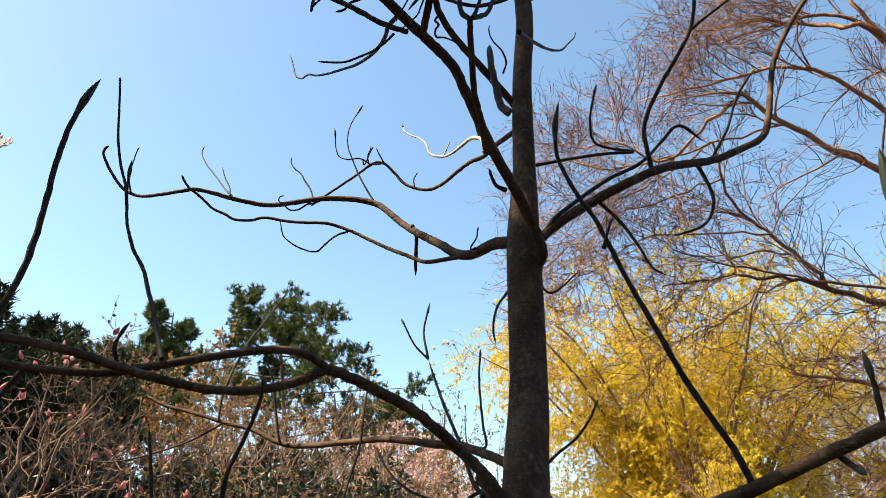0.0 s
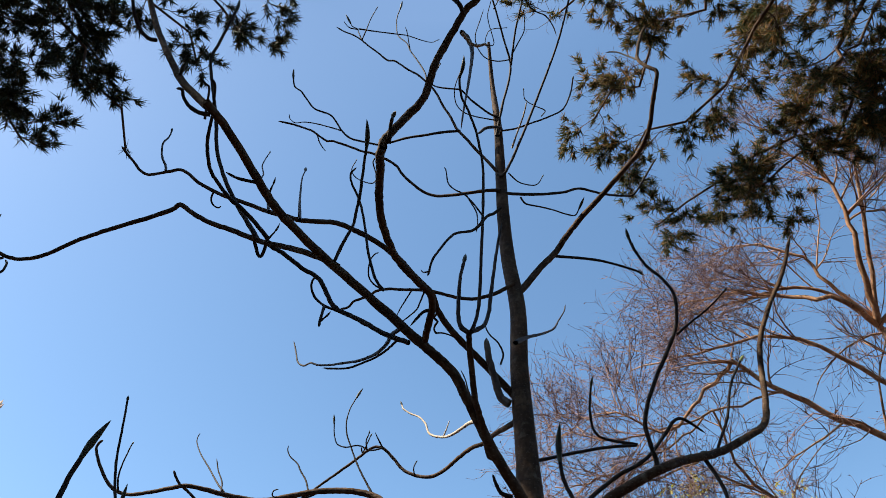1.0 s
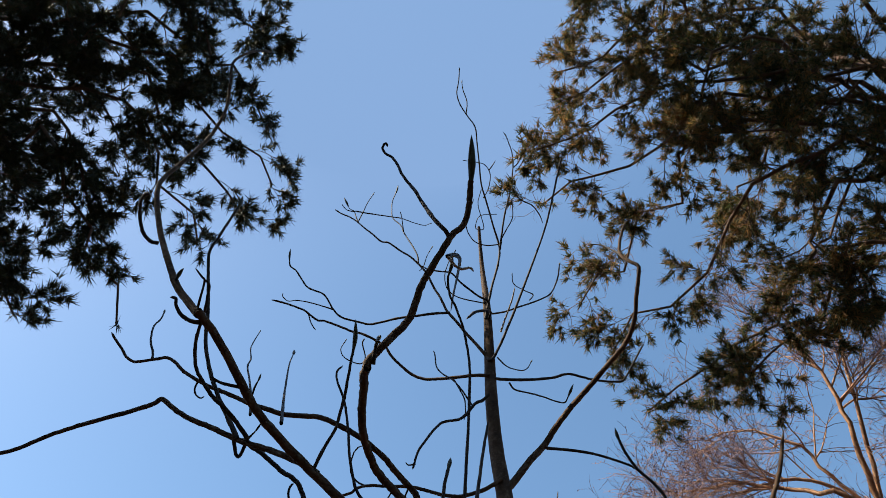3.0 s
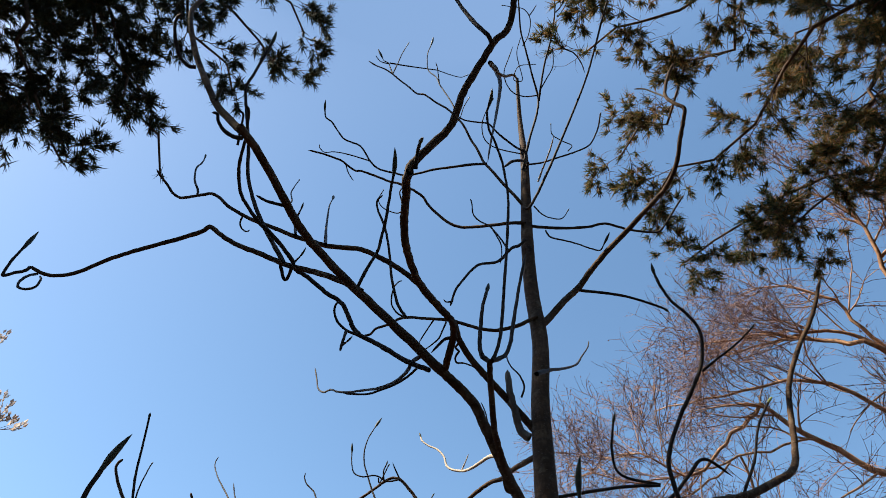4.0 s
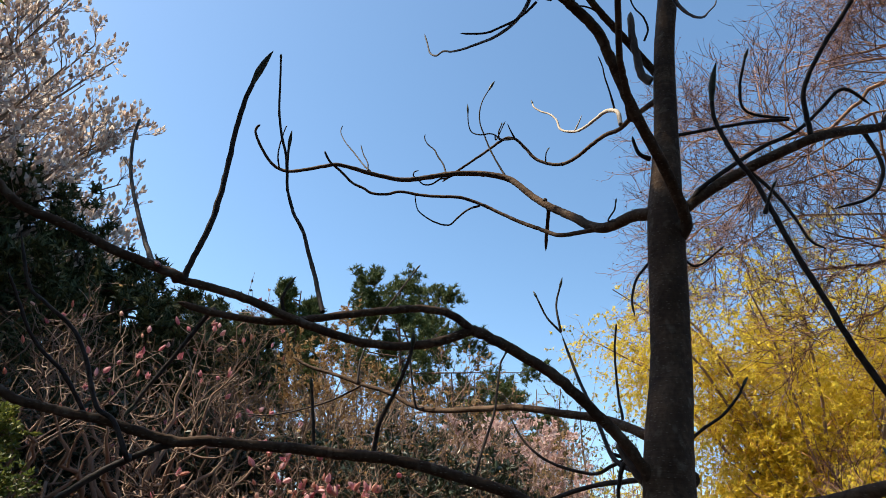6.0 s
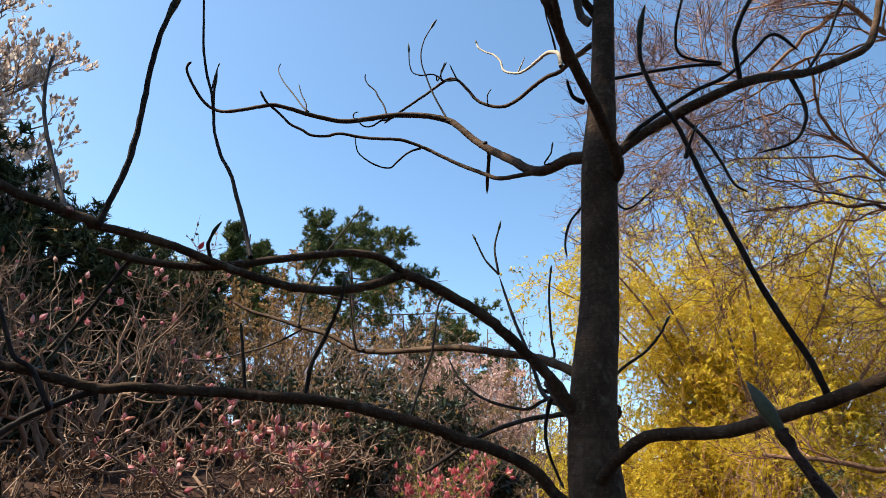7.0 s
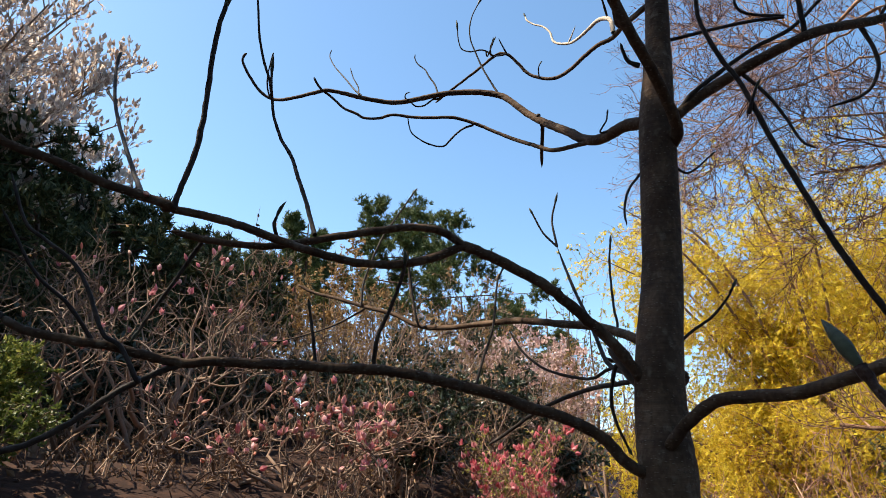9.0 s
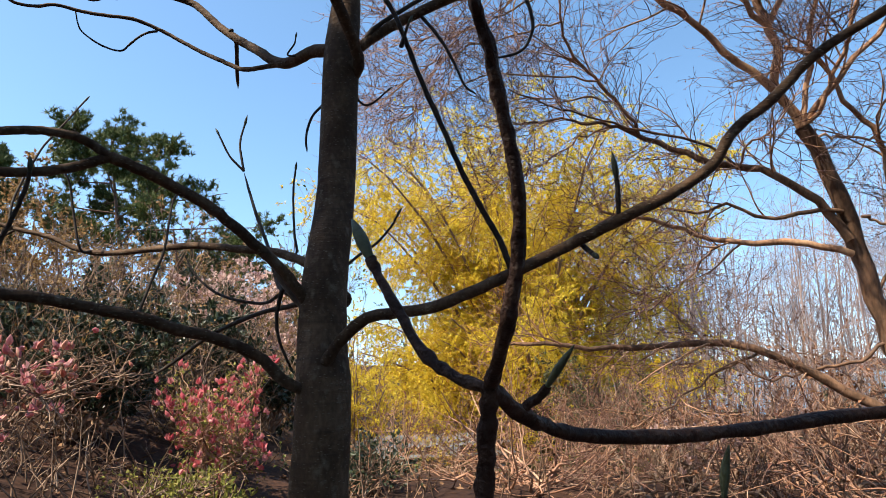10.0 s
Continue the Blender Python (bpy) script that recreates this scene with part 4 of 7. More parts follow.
build_shrub("cherry_tree", bearing(-9.5, 24), 3.9, 2.4, "cherry tree with pale pink blossom", "cherry", 12, M_GREY_TWIG, M_GREY_TWIG,
            [("foliage", "leaf", 3, 0.11, 0.10, M_BLOSSOM)], ((9, 1.1, 45), (6, 0.5, 50)))
build_shrub("evergreen_shrub", bearing(-15.0, 8.8), 1.75, 0.75, "dark glossy evergreen shrub", "shrub", 10, M_GREY_TWIG, M_GREY_TWIG,
            [("foliage", "leaf", 14, 0.085, 0.04, M_DARK_LEAF)], ((8, 0.4, 50), (7, 0.25, 55)), stem_r=0.016)
# evergreens of the thicket; several are added to stand in for shadowed gaps
for az, rr, h in ((-20, 10.5, 1.7), (-8, 11.5, 1.8), (-16, 14, 2.4), (-29, 12, 2.0), (-34, 11.5, 1.9), (-3, 13, 1.5), (-42, 10.5, 1.8), (-38, 12, 2.2), (35, 16, 2.0), (43, 15, 2.0), (-12, 16, 3.0), (-22, 17, 3.2), (-7.5, 15, 2.4), (-18, 19, 3.4)):
    build_shrub("evergreen_shrub", bearing(az, rr), h, 0.9, "dark glossy evergreen shrub that also deepens the shade of the thicket", "shrub", 9, M_GREY_TWIG, M_GREY_TWIG,
                [("foliage", "leaf", 7, 0.13, 0.065, M_DARK_LEAF)], ((7, 0.5, 50), (5, 0.28, 55)))
build_shrub("evergreen_tree", bearing(24.5, 13), 2.4, 1.0, "dark olive-green evergreen tree among bare brush", "tree", 14, M_GREY_TWIG, M_GREY_TWIG,
            [("foliage", "leaf", 12, 0.08, 0.026, M_CEDAR)], ((9, 0.6, 45), (7, 0.32, 50)))
build_shrub("green_bush", bearing(-51.5, 6.9), 1.3, 1.15, "leafy bush with small fresh yellow-green leaves", "bush", 16, M_GREY_TWIG, M_GREY_TWIG,
            [("foliage", "leaf", 20, 0.05, 0.031, M_GREEN_LEAF), ("foliage", "leaf", 8, 0.05, 0.03, M_FRESH_LEAF)], ((8, 0.42, 50), (7, 0.24, 55)))
build_shrub("green_bush", bearing(-50, 6.0), 0.8, 0.8, "low spreading bush with dark green leaves in shade", "bush", 14, M_GREY_TWIG, M_GREY_TWIG,
            [("foliage", "leaf", 16, 0.05, 0.031, M_GREEN_LEAF)], ((7, 0.42, 50), (6, 0.24, 55)))
build_shrub("yellow_bush", bearing(4.0, 15), 3.8, 1.2, "rounded bush in yellow spring leaf beyond the thicket", "bush", 14, M_GREY_TWIG, M_WILLOW_TWIG,
            [("foliage", "leaf", 8, 0.09, 0.03, M_WILLOW)], ((8, 0.6, 45), (6, 0.35, 50)))
build_shrub("green_bush", bearing(-9.0, 6.5), 0.36, 0.5, "low bush with small fresh green leaves", "bush", 7, M_GREY_TWIG, M_GREY_TWIG,
            [("foliage", "leaf", 2, 0.045, 0.026, M_FRESH_LEAF)], ((6, 0.3, 50), (5, 0.16, 55)))
RNG = np.random.default_rng(18)
THICKET = "bare thicket"
for az, rr, h, sp in ((-47, 10.5, 3.2, 1.6), (-41.5, 11, 3.0, 1.5), (-29, 13, 3.6, 1.8), (-22, 11, 3.0, 1.7), (-18, 12, 3.2, 1.6), (-14, 12, 3.0, 1.6), (-10, 13, 3.2, 1.7), (-6, 12, 2.4, 1.4),
                      (-3, 13, 2.4, 1.4), (-17, 8.5, 1.6, 1.0), (-9, 9.5, 1.7, 1.0)):
    build_shrub("bare_shrub", bearing(az, rr), h, sp, "leafless grey-brown shrub in a thicket", "shrub", 8, M_GREY_TWIG, M_GREY_TWIG, [("bud_mass", "leaf", 2, 0.06, 0.03, M_ORANGE_LEAF)],
                ((5, 1.0, 45), (4, 0.6, 50), (1, 0.4, 52)), group=THICKET, low=0.08, wiggle=0.26, waver=0.06, thick=0.007)
TANGLE = (("leafless reddish-brown shrub with tangled arching twigs", M_FINE_TWIG, M_FINE_TWIG), ("leafless shrub of pale upright stems and tangled reddish twigs", M_PALE_TWIG, M_FINE_TWIG),
          ("leafless grey-brown shrub of crooked twigs", M_GREY_TWIG, M_BARE_TWIG))
for i, (az, rr, h, sp) in enumerate(((6, 11, 0.3, 0.9), (13, 10.5, 0.3, 0.9), (19, 10, 0.4, 1.0), (24, 10, 0.8, 1.2), (29, 10.5, 1.0, 1.4), (34, 9.5, 0.9, 1.4), (39, 10, 1.2, 1.5), (45, 9, 1.6, 1.5), (33, 13.6, 1.0, 1.5),
                                     (41, 14, 1.6, 1.6), (51, 12, 2.4, 1.8), (26, 14, 1.5, 1.4), (45, 18, 3.4, 2.2), (36, 12, 1.1, 1.6), (49, 15, 3.0, 1.9), (20, 7.4, 0.4, 1.2), (29, 7.6, 0.4, 1.2), (39, 7.4, 0.6, 1.3), (46, 7.0, 0.8, 1.2))):
    lab, wood, fine = TANGLE[i % 3] if rr < 13.5 else ("leafless shrub beyond the brush, greyed by haze in its colour", M_HAZED_TWIG, M_HAZED_TWIG)
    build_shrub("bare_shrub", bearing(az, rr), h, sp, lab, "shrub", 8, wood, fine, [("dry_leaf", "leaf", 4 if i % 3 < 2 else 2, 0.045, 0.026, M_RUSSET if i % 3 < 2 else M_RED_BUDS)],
                ((4, 1.2, 48), (4, 0.7, 50), (1, 0.4, 52)), up=0.05, wiggle=0.08, curl=0.17, group=THICKET, stem_r=0.03, low=0.15, thick=0.008)
for az, rr, h in ((33, 11.5, 1.2), (42, 12, 1.6), (48, 11, 1.8)):
    build_shrub("dry_leaf_shrub", bearing(az, rr), h, 1.0, "shrub that keeps dry reddish-brown leaves", "shrub", 8, M_FINE_TWIG, M_FINE_TWIG, [("dry_leaf", "leaf", 7, 0.065, 0.035, M_RUSSET)],
                ((6, 0.6, 50), (5, 0.34, 55)), wiggle=0.26, group="russet shrubs in the brush", thick=0.005)
build_shrub("blossoming_shrub", bearing(31, 8.2), 0.8, 0.5, "small leafless shrub with a few whitish-pink flowers", "shrub", 8, M_PALE_TWIG, M_PALE_TWIG,
            [("blossom", "bloom", 0.16, 0.085, 0.055, M_BLOSSOM)], ((6, 0.4, 50), (4, 0.25, 55)), wiggle=0.3, thick=0.004)


for az, rr, h in ((28.5, 10, 2.2), (31, 11.5, 2.6), (35.5, 12.5, 3.2), (38, 11, 3.2), (40, 13, 3.8), (42, 10.5, 2.6), (44, 12, 3.6), (47, 11, 3.2), (26, 12, 2.2)):
    build_shrub("bare_sapling", bearing(az, rr), h, 0.35, "thin leafless sapling with pale straight stems", "sapling", 3, M_PALE_TWIG, M_PALE_TWIG, [("bud_mass", "leaf", 1, 0.03, 0.02, M_RED_BUDS)],
                ((9, 0.55, 35), (4, 0.28, 45)), up=0.15, wiggle=0.15, group="saplings in the brush", stem_r=0.017, low=0.15, thick=0.0055)


def undergrowth(az0, az1, r0, r1, count, height, twig_mat, leaf_mat, label, per=3, ln=0.06):
    """A tangle of short shoots over the soil."""
    az, r = RNG.uniform(az0, az1, count), RNG.uniform(r0, r1, count)
    x, y = np.sin(np.radians(az)) * r, np.cos(np.radians(az)) * r
    d = unit(np.stack([RNG.normal(size=count) * 0.5, RNG.normal(size=count) * 0.5, np.ones(count)], -1))
    h = height * RNG.uniform(0.4, 1.2, count)[:, None]
    base = np.stack([x, y, ground_z(x, y) - 0.03], -1)
    bend = RNG.normal(size=(count, 3)) * 0.25 * h
    p = np.stack([base, base + d * h * 0.35 + bend * 0.1, base + d * h * 0.7 + bend * 0.45, base + d * h + bend], 1)
    rad = np.repeat(np.array([[0.011, 0.009, 0.007, 0.004]]), count, 0)
    p2, r2 = grow(p, rad, 3, height * 0.5, 45, k=3, up=0.05, wiggle=0.25, thin=0.7, start=0.15)
    v, q = merged([tubes(p, rad, 3), tubes(p2, r2, 3)])
    ob = mesh_object("undergrowth", v, q, twig_mat)
    tagged(ob, label, "undergrowth", kind="stuff")
    a, w = along(p2, per, 0.1)
    tagged(mesh_object("undergrowth_leaves", *leaves(a, w, ln, ln * 0.55, 0.9), leaf_mat, smooth=False), "small leaves among the tangled shoots", "leaves", kind="stuff")


RNG = np.random.default_rng(19)
undergrowth(-50, -28, 6.4, 9.5, 110, 0.4, M_GREY_TWIG, M_LITTER, "low brown shoots and dry leaves on the bank", 4, 0.05)
undergrowth(-25, -10, 5.6, 8.5, 90, 0.55, M_PALE_TWIG, M_LITTER, "thin bare shoots on the dark bank", 1, 0.045)
undergrowth(-52, -2, 9, 17, 300, 1.0, M_GREY_TWIG, M_ORANGE_LEAF, "tangled brown undergrowth of thin bare shoots", 2)
undergrowth(0, 54, 5.4, 8.5, 60, 0.5, M_GREY_TWIG, M_LITTER, "low tangle of brown shoots and dry leaves", 4, 0.05)
undergrowth(-2, 27, 8.5, 18, 70, 0.4, M_GREY_TWIG, M_GREEN_LEAF, "low sparse shoots with small green leaves", 4, 0.06)
undergrowth(27, 56, 8.5, 18, 50, 0.9, M_FINE_TWIG, M_LITTER, "tangled greyish undergrowth of thin bare shoots", 3)
undergrowth(-11, -3, 5.8, 7.0, 60, 0.34, M_GREY_TWIG, M_FRESH_LEAF, "low shoots with small fresh green leaves", 6)
undergrowth(2, 8, 7.0, 8.5, 110, 0.6, M_GREY_TWIG, M_DARK_LEAF, "low dark green shoots by the tree", 6)


def far_woods(az0, az1, r0, r1, count, height, twig_mat, leaf_mat, label, per, ln):
    """A belt of distant trees, joined."""
    az, r = RNG.uniform(az0, az1, count), RNG.uniform(r0, r1, count)
    x, y = np.sin(np.radians(az)) * r, np.cos(np.radians(az)) * r
    h = height * RNG.uniform(0.55, 1.1, count)
    base = np.stack([x, y, ground_z(x, y) - 0.2], -1)
    top = base + np.stack([RNG.normal(size=count) * 0.5, RNG.normal(size=count) * 0.5, h], -1)
    f = np.linspace(0, 1, 6)[None, :, None]
    p = base[:, None] * (1 - f) + top[:, None] * f + RNG.normal(size=(count, 6, 3)) * 0.08
    rad = 0.09 * np.linspace(1, 0.25, 6)[None] * (h / height)[:, None]
    p2, r2 = grow(p, rad, 10, height * 0.4, 42, k=4, up=0.08, wiggle=0.18, thin=0.45, start=0.12, curl=0.24)
    p3, r3 = grow(p2, np.maximum(r2, 0.014), 5, height * 0.18, 45, k=2, up=0.06, wiggle=0.3, thin=0.8, start=0.12)
    v, q = merged([tubes(p, rad, 4), tubes(p2, r2, 3), tubes(p3, r3, 3)])
    tagged(mesh_object("far_woods", v, q, twig_mat), label, "trees", kind="stuff")
    a, w = along(p3, per, 0.1)
    tagged(mesh_object("far_woods_leaves", *leaves(a, w, ln, ln * 0.7, 0.9), leaf_mat, smooth=False), "small leaves and buds of the distant trees", "leaves", kind="stuff")


RNG = np.random.default_rng(20)
far_woods(-62, -20, 18, 30, 55, 5.0, M_GREY_TWIG, M_GREY_TWIG, "distant leafless grey-brown trees", 1, 0.12)
far_woods(-24, 2, 19, 36, 42, 5.0, M_GREY_TWIG, M_ORANGE_LEAF, "distant trees with sparse young brown leaves", 3, 0.14)
far_woods(-10, 34, 28, 44, 50, 8.0, M_GREY_TWIG, M_GREEN_LEAF, "distant trees with sparse fresh green leaves", 3, 0.16)
far_woods(27, 64, 20, 36, 34, 8.8, M_HAZED_TWIG, M_RED_BUDS, "distant leafless trees with reddish buds and haze-greyed twigs", 2, 0.06)
far_woods(24, 66, 36, 54, 200, 14.2, M_HAZED_TWIG, M_RED_BUDS, "far leafless trees on the skyline, paled by painted haze", 1, 0.08)
far_woods(66, 300, 25, 45, 24, 8.0, M_GREY_TWIG, M_GREEN_LEAF, "distant trees with sparse leaves all round", 2, 0.25)


# ---- a low pale building far off ----
def build_house(x, y, w, d, h):
    ob = thing("house", (x, y, -3.6), "low pale plastered house with grey roof seen through trees", "house")
    bm = bmesh.new()
    bmesh.ops.create_cube(bm, size=1, matrix=Matrix.Translation((x, y, -3.6 + h / 2)) @ Matrix.Diagonal((w, d, h, 1)))
    me = bpy.data.meshes.new("wall")
    bm.to_mesh(me)
    bm.free()
    me.materials.append(M_PLASTER)
    hang(new("wall", me), ob)
    e, t = 0.4, 0.6
    z = -3.6 + h
    v = [(x - w / 2 - e, y - d / 2 - e, z), (x + w / 2 + e, y - d / 2 - e, z), (x + w / 2 + e, y + d / 2 + e, z), (x - w / 2 - e, y + d / 2 + e, z), (x - w / 2, y, z + t), (x + w / 2, y, z + t)]
    me = bpy.data.meshes.new("roof")
    me.from_pydata(v, [], [(0, 1, 5, 4), (2, 3, 4, 5), (1, 2, 5), (3, 0, 4), (3, 2, 1, 0)])
    me.materials.append(M_ROOF)
    hang(new("roof", me), ob)
    for i in range(4):
        wx = x - w / 2 + w * (i + 0.5) / 4
        bm = bmesh.new()
        bmesh.ops.create_cube(bm, size=1, matrix=Matrix.Translation((wx, y - d / 2 - 0.01, -2.6)) @ Matrix.Diagonal((1.2, 0.06, 1.1, 1)))
        me = bpy.data.meshes.new("window")
        bm.to_mesh(me)
        bm.free()
        me.materials.append(M_PANE)
        hang(new("window", me), ob)


build_house(5.2, 28.0, 9.0, 4.0, 1.2)

# ---- the magnolia: bare limbs with long pointed buds ----
def limb(parent, r0, r1, bud, *pts, name=None, mat=None, bud_mat=None, open_end=False):
    """One limb of a tree as a part, with a spindle-shaped bud at its end where bud gives its length."""
    thick = max(r0, r1) > 0.0125
    per = 6 if thick else 5
    p = spline(pts, per)
    k = len(p)
    seg = np.linalg.norm(np.diff(p, axis=0), axis=1)
    s = np.r_[0, np.cumsum(seg)]
    r = r0 + (r1 - r0) * (s / s[-1]) ** 0.85
    if not bud and not open_end:
        r[-3:] *= (0.95, 0.72, 0.08)
        p = np.vstack([p, p[-1] + (p[-1] - p[-2]) * 0.02])
        s, r, k = np.r_[s, s[-1] + 0.002], np.r_[r, 0.0002], k + 1
    # knuckles where leaves once stood, and a slight waver
    knots = RNG.uniform(0, s[-1], max(2, int(s[-1] / 0.10)))
    r = r * (1 + (0.05 if thick else 0.12) * np.exp(-((s[:, None] - knots) / 0.012) ** 2).sum(1).clip(0, 1.2))
    p[1:-1] += RNG.normal(size=(k - 2, 3)) * min(r0, r1) * (0.07 if thick or mat else 0.04 if s[-1] < 0.25 else 0.08)
    if mat is M_RED_TWIG:
        r = r * (1 + 0.07 * RNG.normal(size=len(r)))
    v, q = tubes(p[None], r[None], 12 if thick else 7, 0.07 if mat is M_RED_TWIG else 0.035)
    nm = name or ("branch" if thick else "twig")
    ob = mesh_object(nm, v, q, mat or (M_BARK if thick else M_TWIG))
    hang(ob, parent)
    if bud:
        d = unit(p[-1] - p[-3])
        side = unit(np.cross(d, np.array([0.3, 0.2, 1.0])))
        u = np.linspace(0, 1, 9)
        width = np.interp(u, [0, 0.12, 0.35, 0.6, 0.85, 1], [1.0, 1.25, 1.75, 1.5, 0.8, 0.06]) * max(r1 * 0.8, min(bud * 0.06, 0.0064)) * (0.8 if bud_mat is M_GREEN_BUD and bud < 0.06 else 1.0)
        q_ = p[-1] + d * (u * bud)[:, None] + side * (u ** 2 * bud * RNG.uniform(-0.22, 0.22))[:, None]
        bv, bq = tubes(q_[None], width[None], 8, 0.02)
        b = mesh_object("bud", bv, bq, bud_mat or M_BUD)
        b.parent = ob
    return ob


magnolia = thing("magnolia_tree", (0.27, 2.63, 0.0), "bare grey-barked magnolia tree with long pointed buds", "magnolia")
trunk_line = [(0.260, 2.620, -0.080), (0.270, 2.630, 0.100), (0.285, 2.660, 0.600), (0.309, 2.600, 1.220), (0.304, 2.660, 1.435), (0.308, 2.700, 1.682), (0.351, 2.830, 2.108), (0.369, 2.920, 2.729), (0.401, 3.000, 3.205), (0.422, 3.060, 3.767), (0.463, 3.090, 4.247), (0.449, 3.138, 4.730), (0.453, 3.120, 5.190), (0.477, 3.140, 5.680), (0.500, 3.100, 6.259), (0.500, 3.092, 6.868), (0.499, 2.928, 7.318)]
trunk_radii = [0.167, 0.135, 0.112, 0.101, 0.095, 0.088, 0.079, 0.080, 0.058, 0.052, 0.050, 0.048, 0.045, 0.041, 0.032, 0.021, 0.014]
def build_trunk():
    p = spline(trunk_line, 7)
    z = np.interp(np.linspace(0, 1, len(p)), np.linspace(0, 1, len(p)), p[:, 2])
    r = np.interp(z, [q[2] for q in trunk_line], trunk_radii)
    v, q = tubes(p[None], r[None], 26, 0.012)
    hang(mesh_object("trunk", v, q, M_BARK), magnolia)


build_trunk()

limb(magnolia, 0.0213, 0.0120, 0, (0.285, 2.598, 1.264), (0.221, 2.560, 1.296), (0.165, 2.527, 1.331), (0.111, 2.486, 1.390), (0.056, 2.448, 1.428), (0.002, 2.409, 1.453), (-0.078, 2.355, 1.481), (-0.146, 2.304, 1.495), (-0.213, 2.254, 1.523), (-0.280, 2.218, 1.537), (-0.348, 2.193, 1.552), (-0.416, 2.172, 1.566), (-0.483, 2.148, 1.579), (-0.566, 2.114, 1.587), (-0.645, 2.078, 1.589), (-0.738, 2.035, 1.589), (-0.826, 1.987, 1.592), (-0.911, 1.939, 1.588), (-0.976, 1.893, 1.588), (-1.039, 1.850, 1.587), (-1.080, 1.820, 1.577), (-1.124, 1.791, 1.582), (-1.169, 1.765, 1.591), (-1.214, 1.740, 1.602), (-1.266, 1.712, 1.615), (-1.316, 1.686, 1.619), (-1.365, 1.659, 1.626), (-1.395, 1.635, 1.631), (-1.451, 1.606, 1.643), (-1.507, 1.572, 1.675))
limb(magnolia, 0.0118, 0.0060, 0, (-1.507, 1.572, 1.675), (-1.509, 1.554, 1.687), (-1.513, 1.531, 1.715), (-1.512, 1.512, 1.743), (-1.509, 1.495, 1.774), (-1.507, 1.476, 1.806), (-1.505, 1.455, 1.838), (-1.495, 1.447, 1.859), (-1.475, 1.451, 1.872), (-1.454, 1.458, 1.881))
limb(magnolia, 0.0064, 0.0040, 0, (-1.312, 1.714, 1.615), (-1.339, 1.683, 1.670), (-1.368, 1.647, 1.724), (-1.395, 1.614, 1.756), (-1.421, 1.581, 1.791), (-1.439, 1.551, 1.834), (-1.448, 1.532, 1.867), (-1.459, 1.505, 1.910), (-1.470, 1.478, 1.952))
limb(magnolia, 0.0094, 0.0082, 0, (-1.080, 1.820, 1.577), (-1.132, 1.797, 1.556), (-1.179, 1.771, 1.529), (-1.241, 1.739, 1.485), (-1.291, 1.708, 1.434), (-1.350, 1.673, 1.380), (-1.413, 1.626, 1.337), (-1.505, 1.564, 1.303))
limb(magnolia, 0.0076, 0.0048, 0, (-1.188, 1.759, 1.528), (-1.164, 1.720, 1.522), (-1.224, 1.710, 1.612), (-1.275, 1.692, 1.648), (-1.336, 1.675, 1.774), (-1.386, 1.653, 1.850), (-1.463, 1.610, 1.911), (-1.506, 1.584, 1.955), (-1.552, 1.550, 2.095))
limb(magnolia, 0.0085, 0.0060, 0.05, (-0.610, 2.095, 1.590), (-0.644, 2.200, 1.600), (-0.631, 2.186, 1.702), (-0.592, 2.178, 1.790), (-0.555, 2.164, 1.884), (-0.538, 2.150, 1.943))
limb(magnolia, 0.0072, 0.0048, 0.04, (-0.762, 2.024, 1.590), (-0.805, 2.100, 1.603), (-0.822, 2.102, 1.684), (-0.842, 2.100, 1.780))
limb(magnolia, 0.0212, 0.0186, 0, (0.306, 2.687, 1.600), (0.256, 2.660, 1.595), (0.196, 2.625, 1.673), (0.127, 2.583, 1.751), (0.037, 2.533, 1.827), (-0.081, 2.460, 1.919), (-0.236, 2.365, 1.995), (-0.366, 2.280, 2.038), open_end=True)
limb(magnolia, 0.0147, 0.0101, 0, (-0.366, 2.280, 2.038), (-0.438, 2.229, 2.078), (-0.527, 2.180, 2.080), (-0.613, 2.133, 2.059), (-0.728, 2.064, 2.023), (-0.824, 1.997, 1.987), (-0.903, 1.935, 1.957), (-0.967, 1.875, 1.945), (-1.047, 1.787, 1.939), (-1.111, 1.700, 1.944))
limb(magnolia, 0.0154, 0.0117, 0, (-0.366, 2.280, 2.038), (-0.456, 2.238, 1.988), (-0.560, 2.178, 1.950), (-0.673, 2.097, 1.936), (-0.776, 2.003, 1.946), (-0.860, 1.911, 1.961), (-0.943, 1.802, 1.983), (-1.014, 1.699, 1.987), (-1.075, 1.600, 1.980))
limb(magnolia, 0.0131, 0.0095, 0, (-1.070, 1.608, 1.981), (-1.054, 1.600, 1.985), (-1.206, 1.520, 2.030), (-1.310, 1.451, 2.073), (-1.394, 1.394, 2.096), (-1.443, 1.348, 2.140), (-1.478, 1.300, 2.215), (-1.511, 1.220, 2.373), (-1.534, 1.150, 2.485))
limb(magnolia, 0.0085, 0.0072, 0.12, (-1.042, 1.606, 1.979), (-1.034, 1.609, 2.024), (-1.020, 1.613, 2.083), (-1.005, 1.617, 2.152), (-0.995, 1.616, 2.248), (-0.990, 1.611, 2.347), (-0.985, 1.604, 2.449), (-0.975, 1.599, 2.536), (-0.961, 1.598, 2.597))
limb(magnolia, 0.0076, 0.0060, 0.05, (-1.130, 1.560, 2.007), (-1.149, 1.600, 2.028), (-1.345, 1.762, 2.205), (-1.604, 1.954, 2.490), (-1.748, 2.074, 2.710), (-1.820, 2.150, 2.854))
limb(magnolia, 0.0060, 0.0048, 0.04, (-1.652, 1.994, 2.563), (-1.656, 2.000, 2.551), (-1.739, 2.050, 2.622))
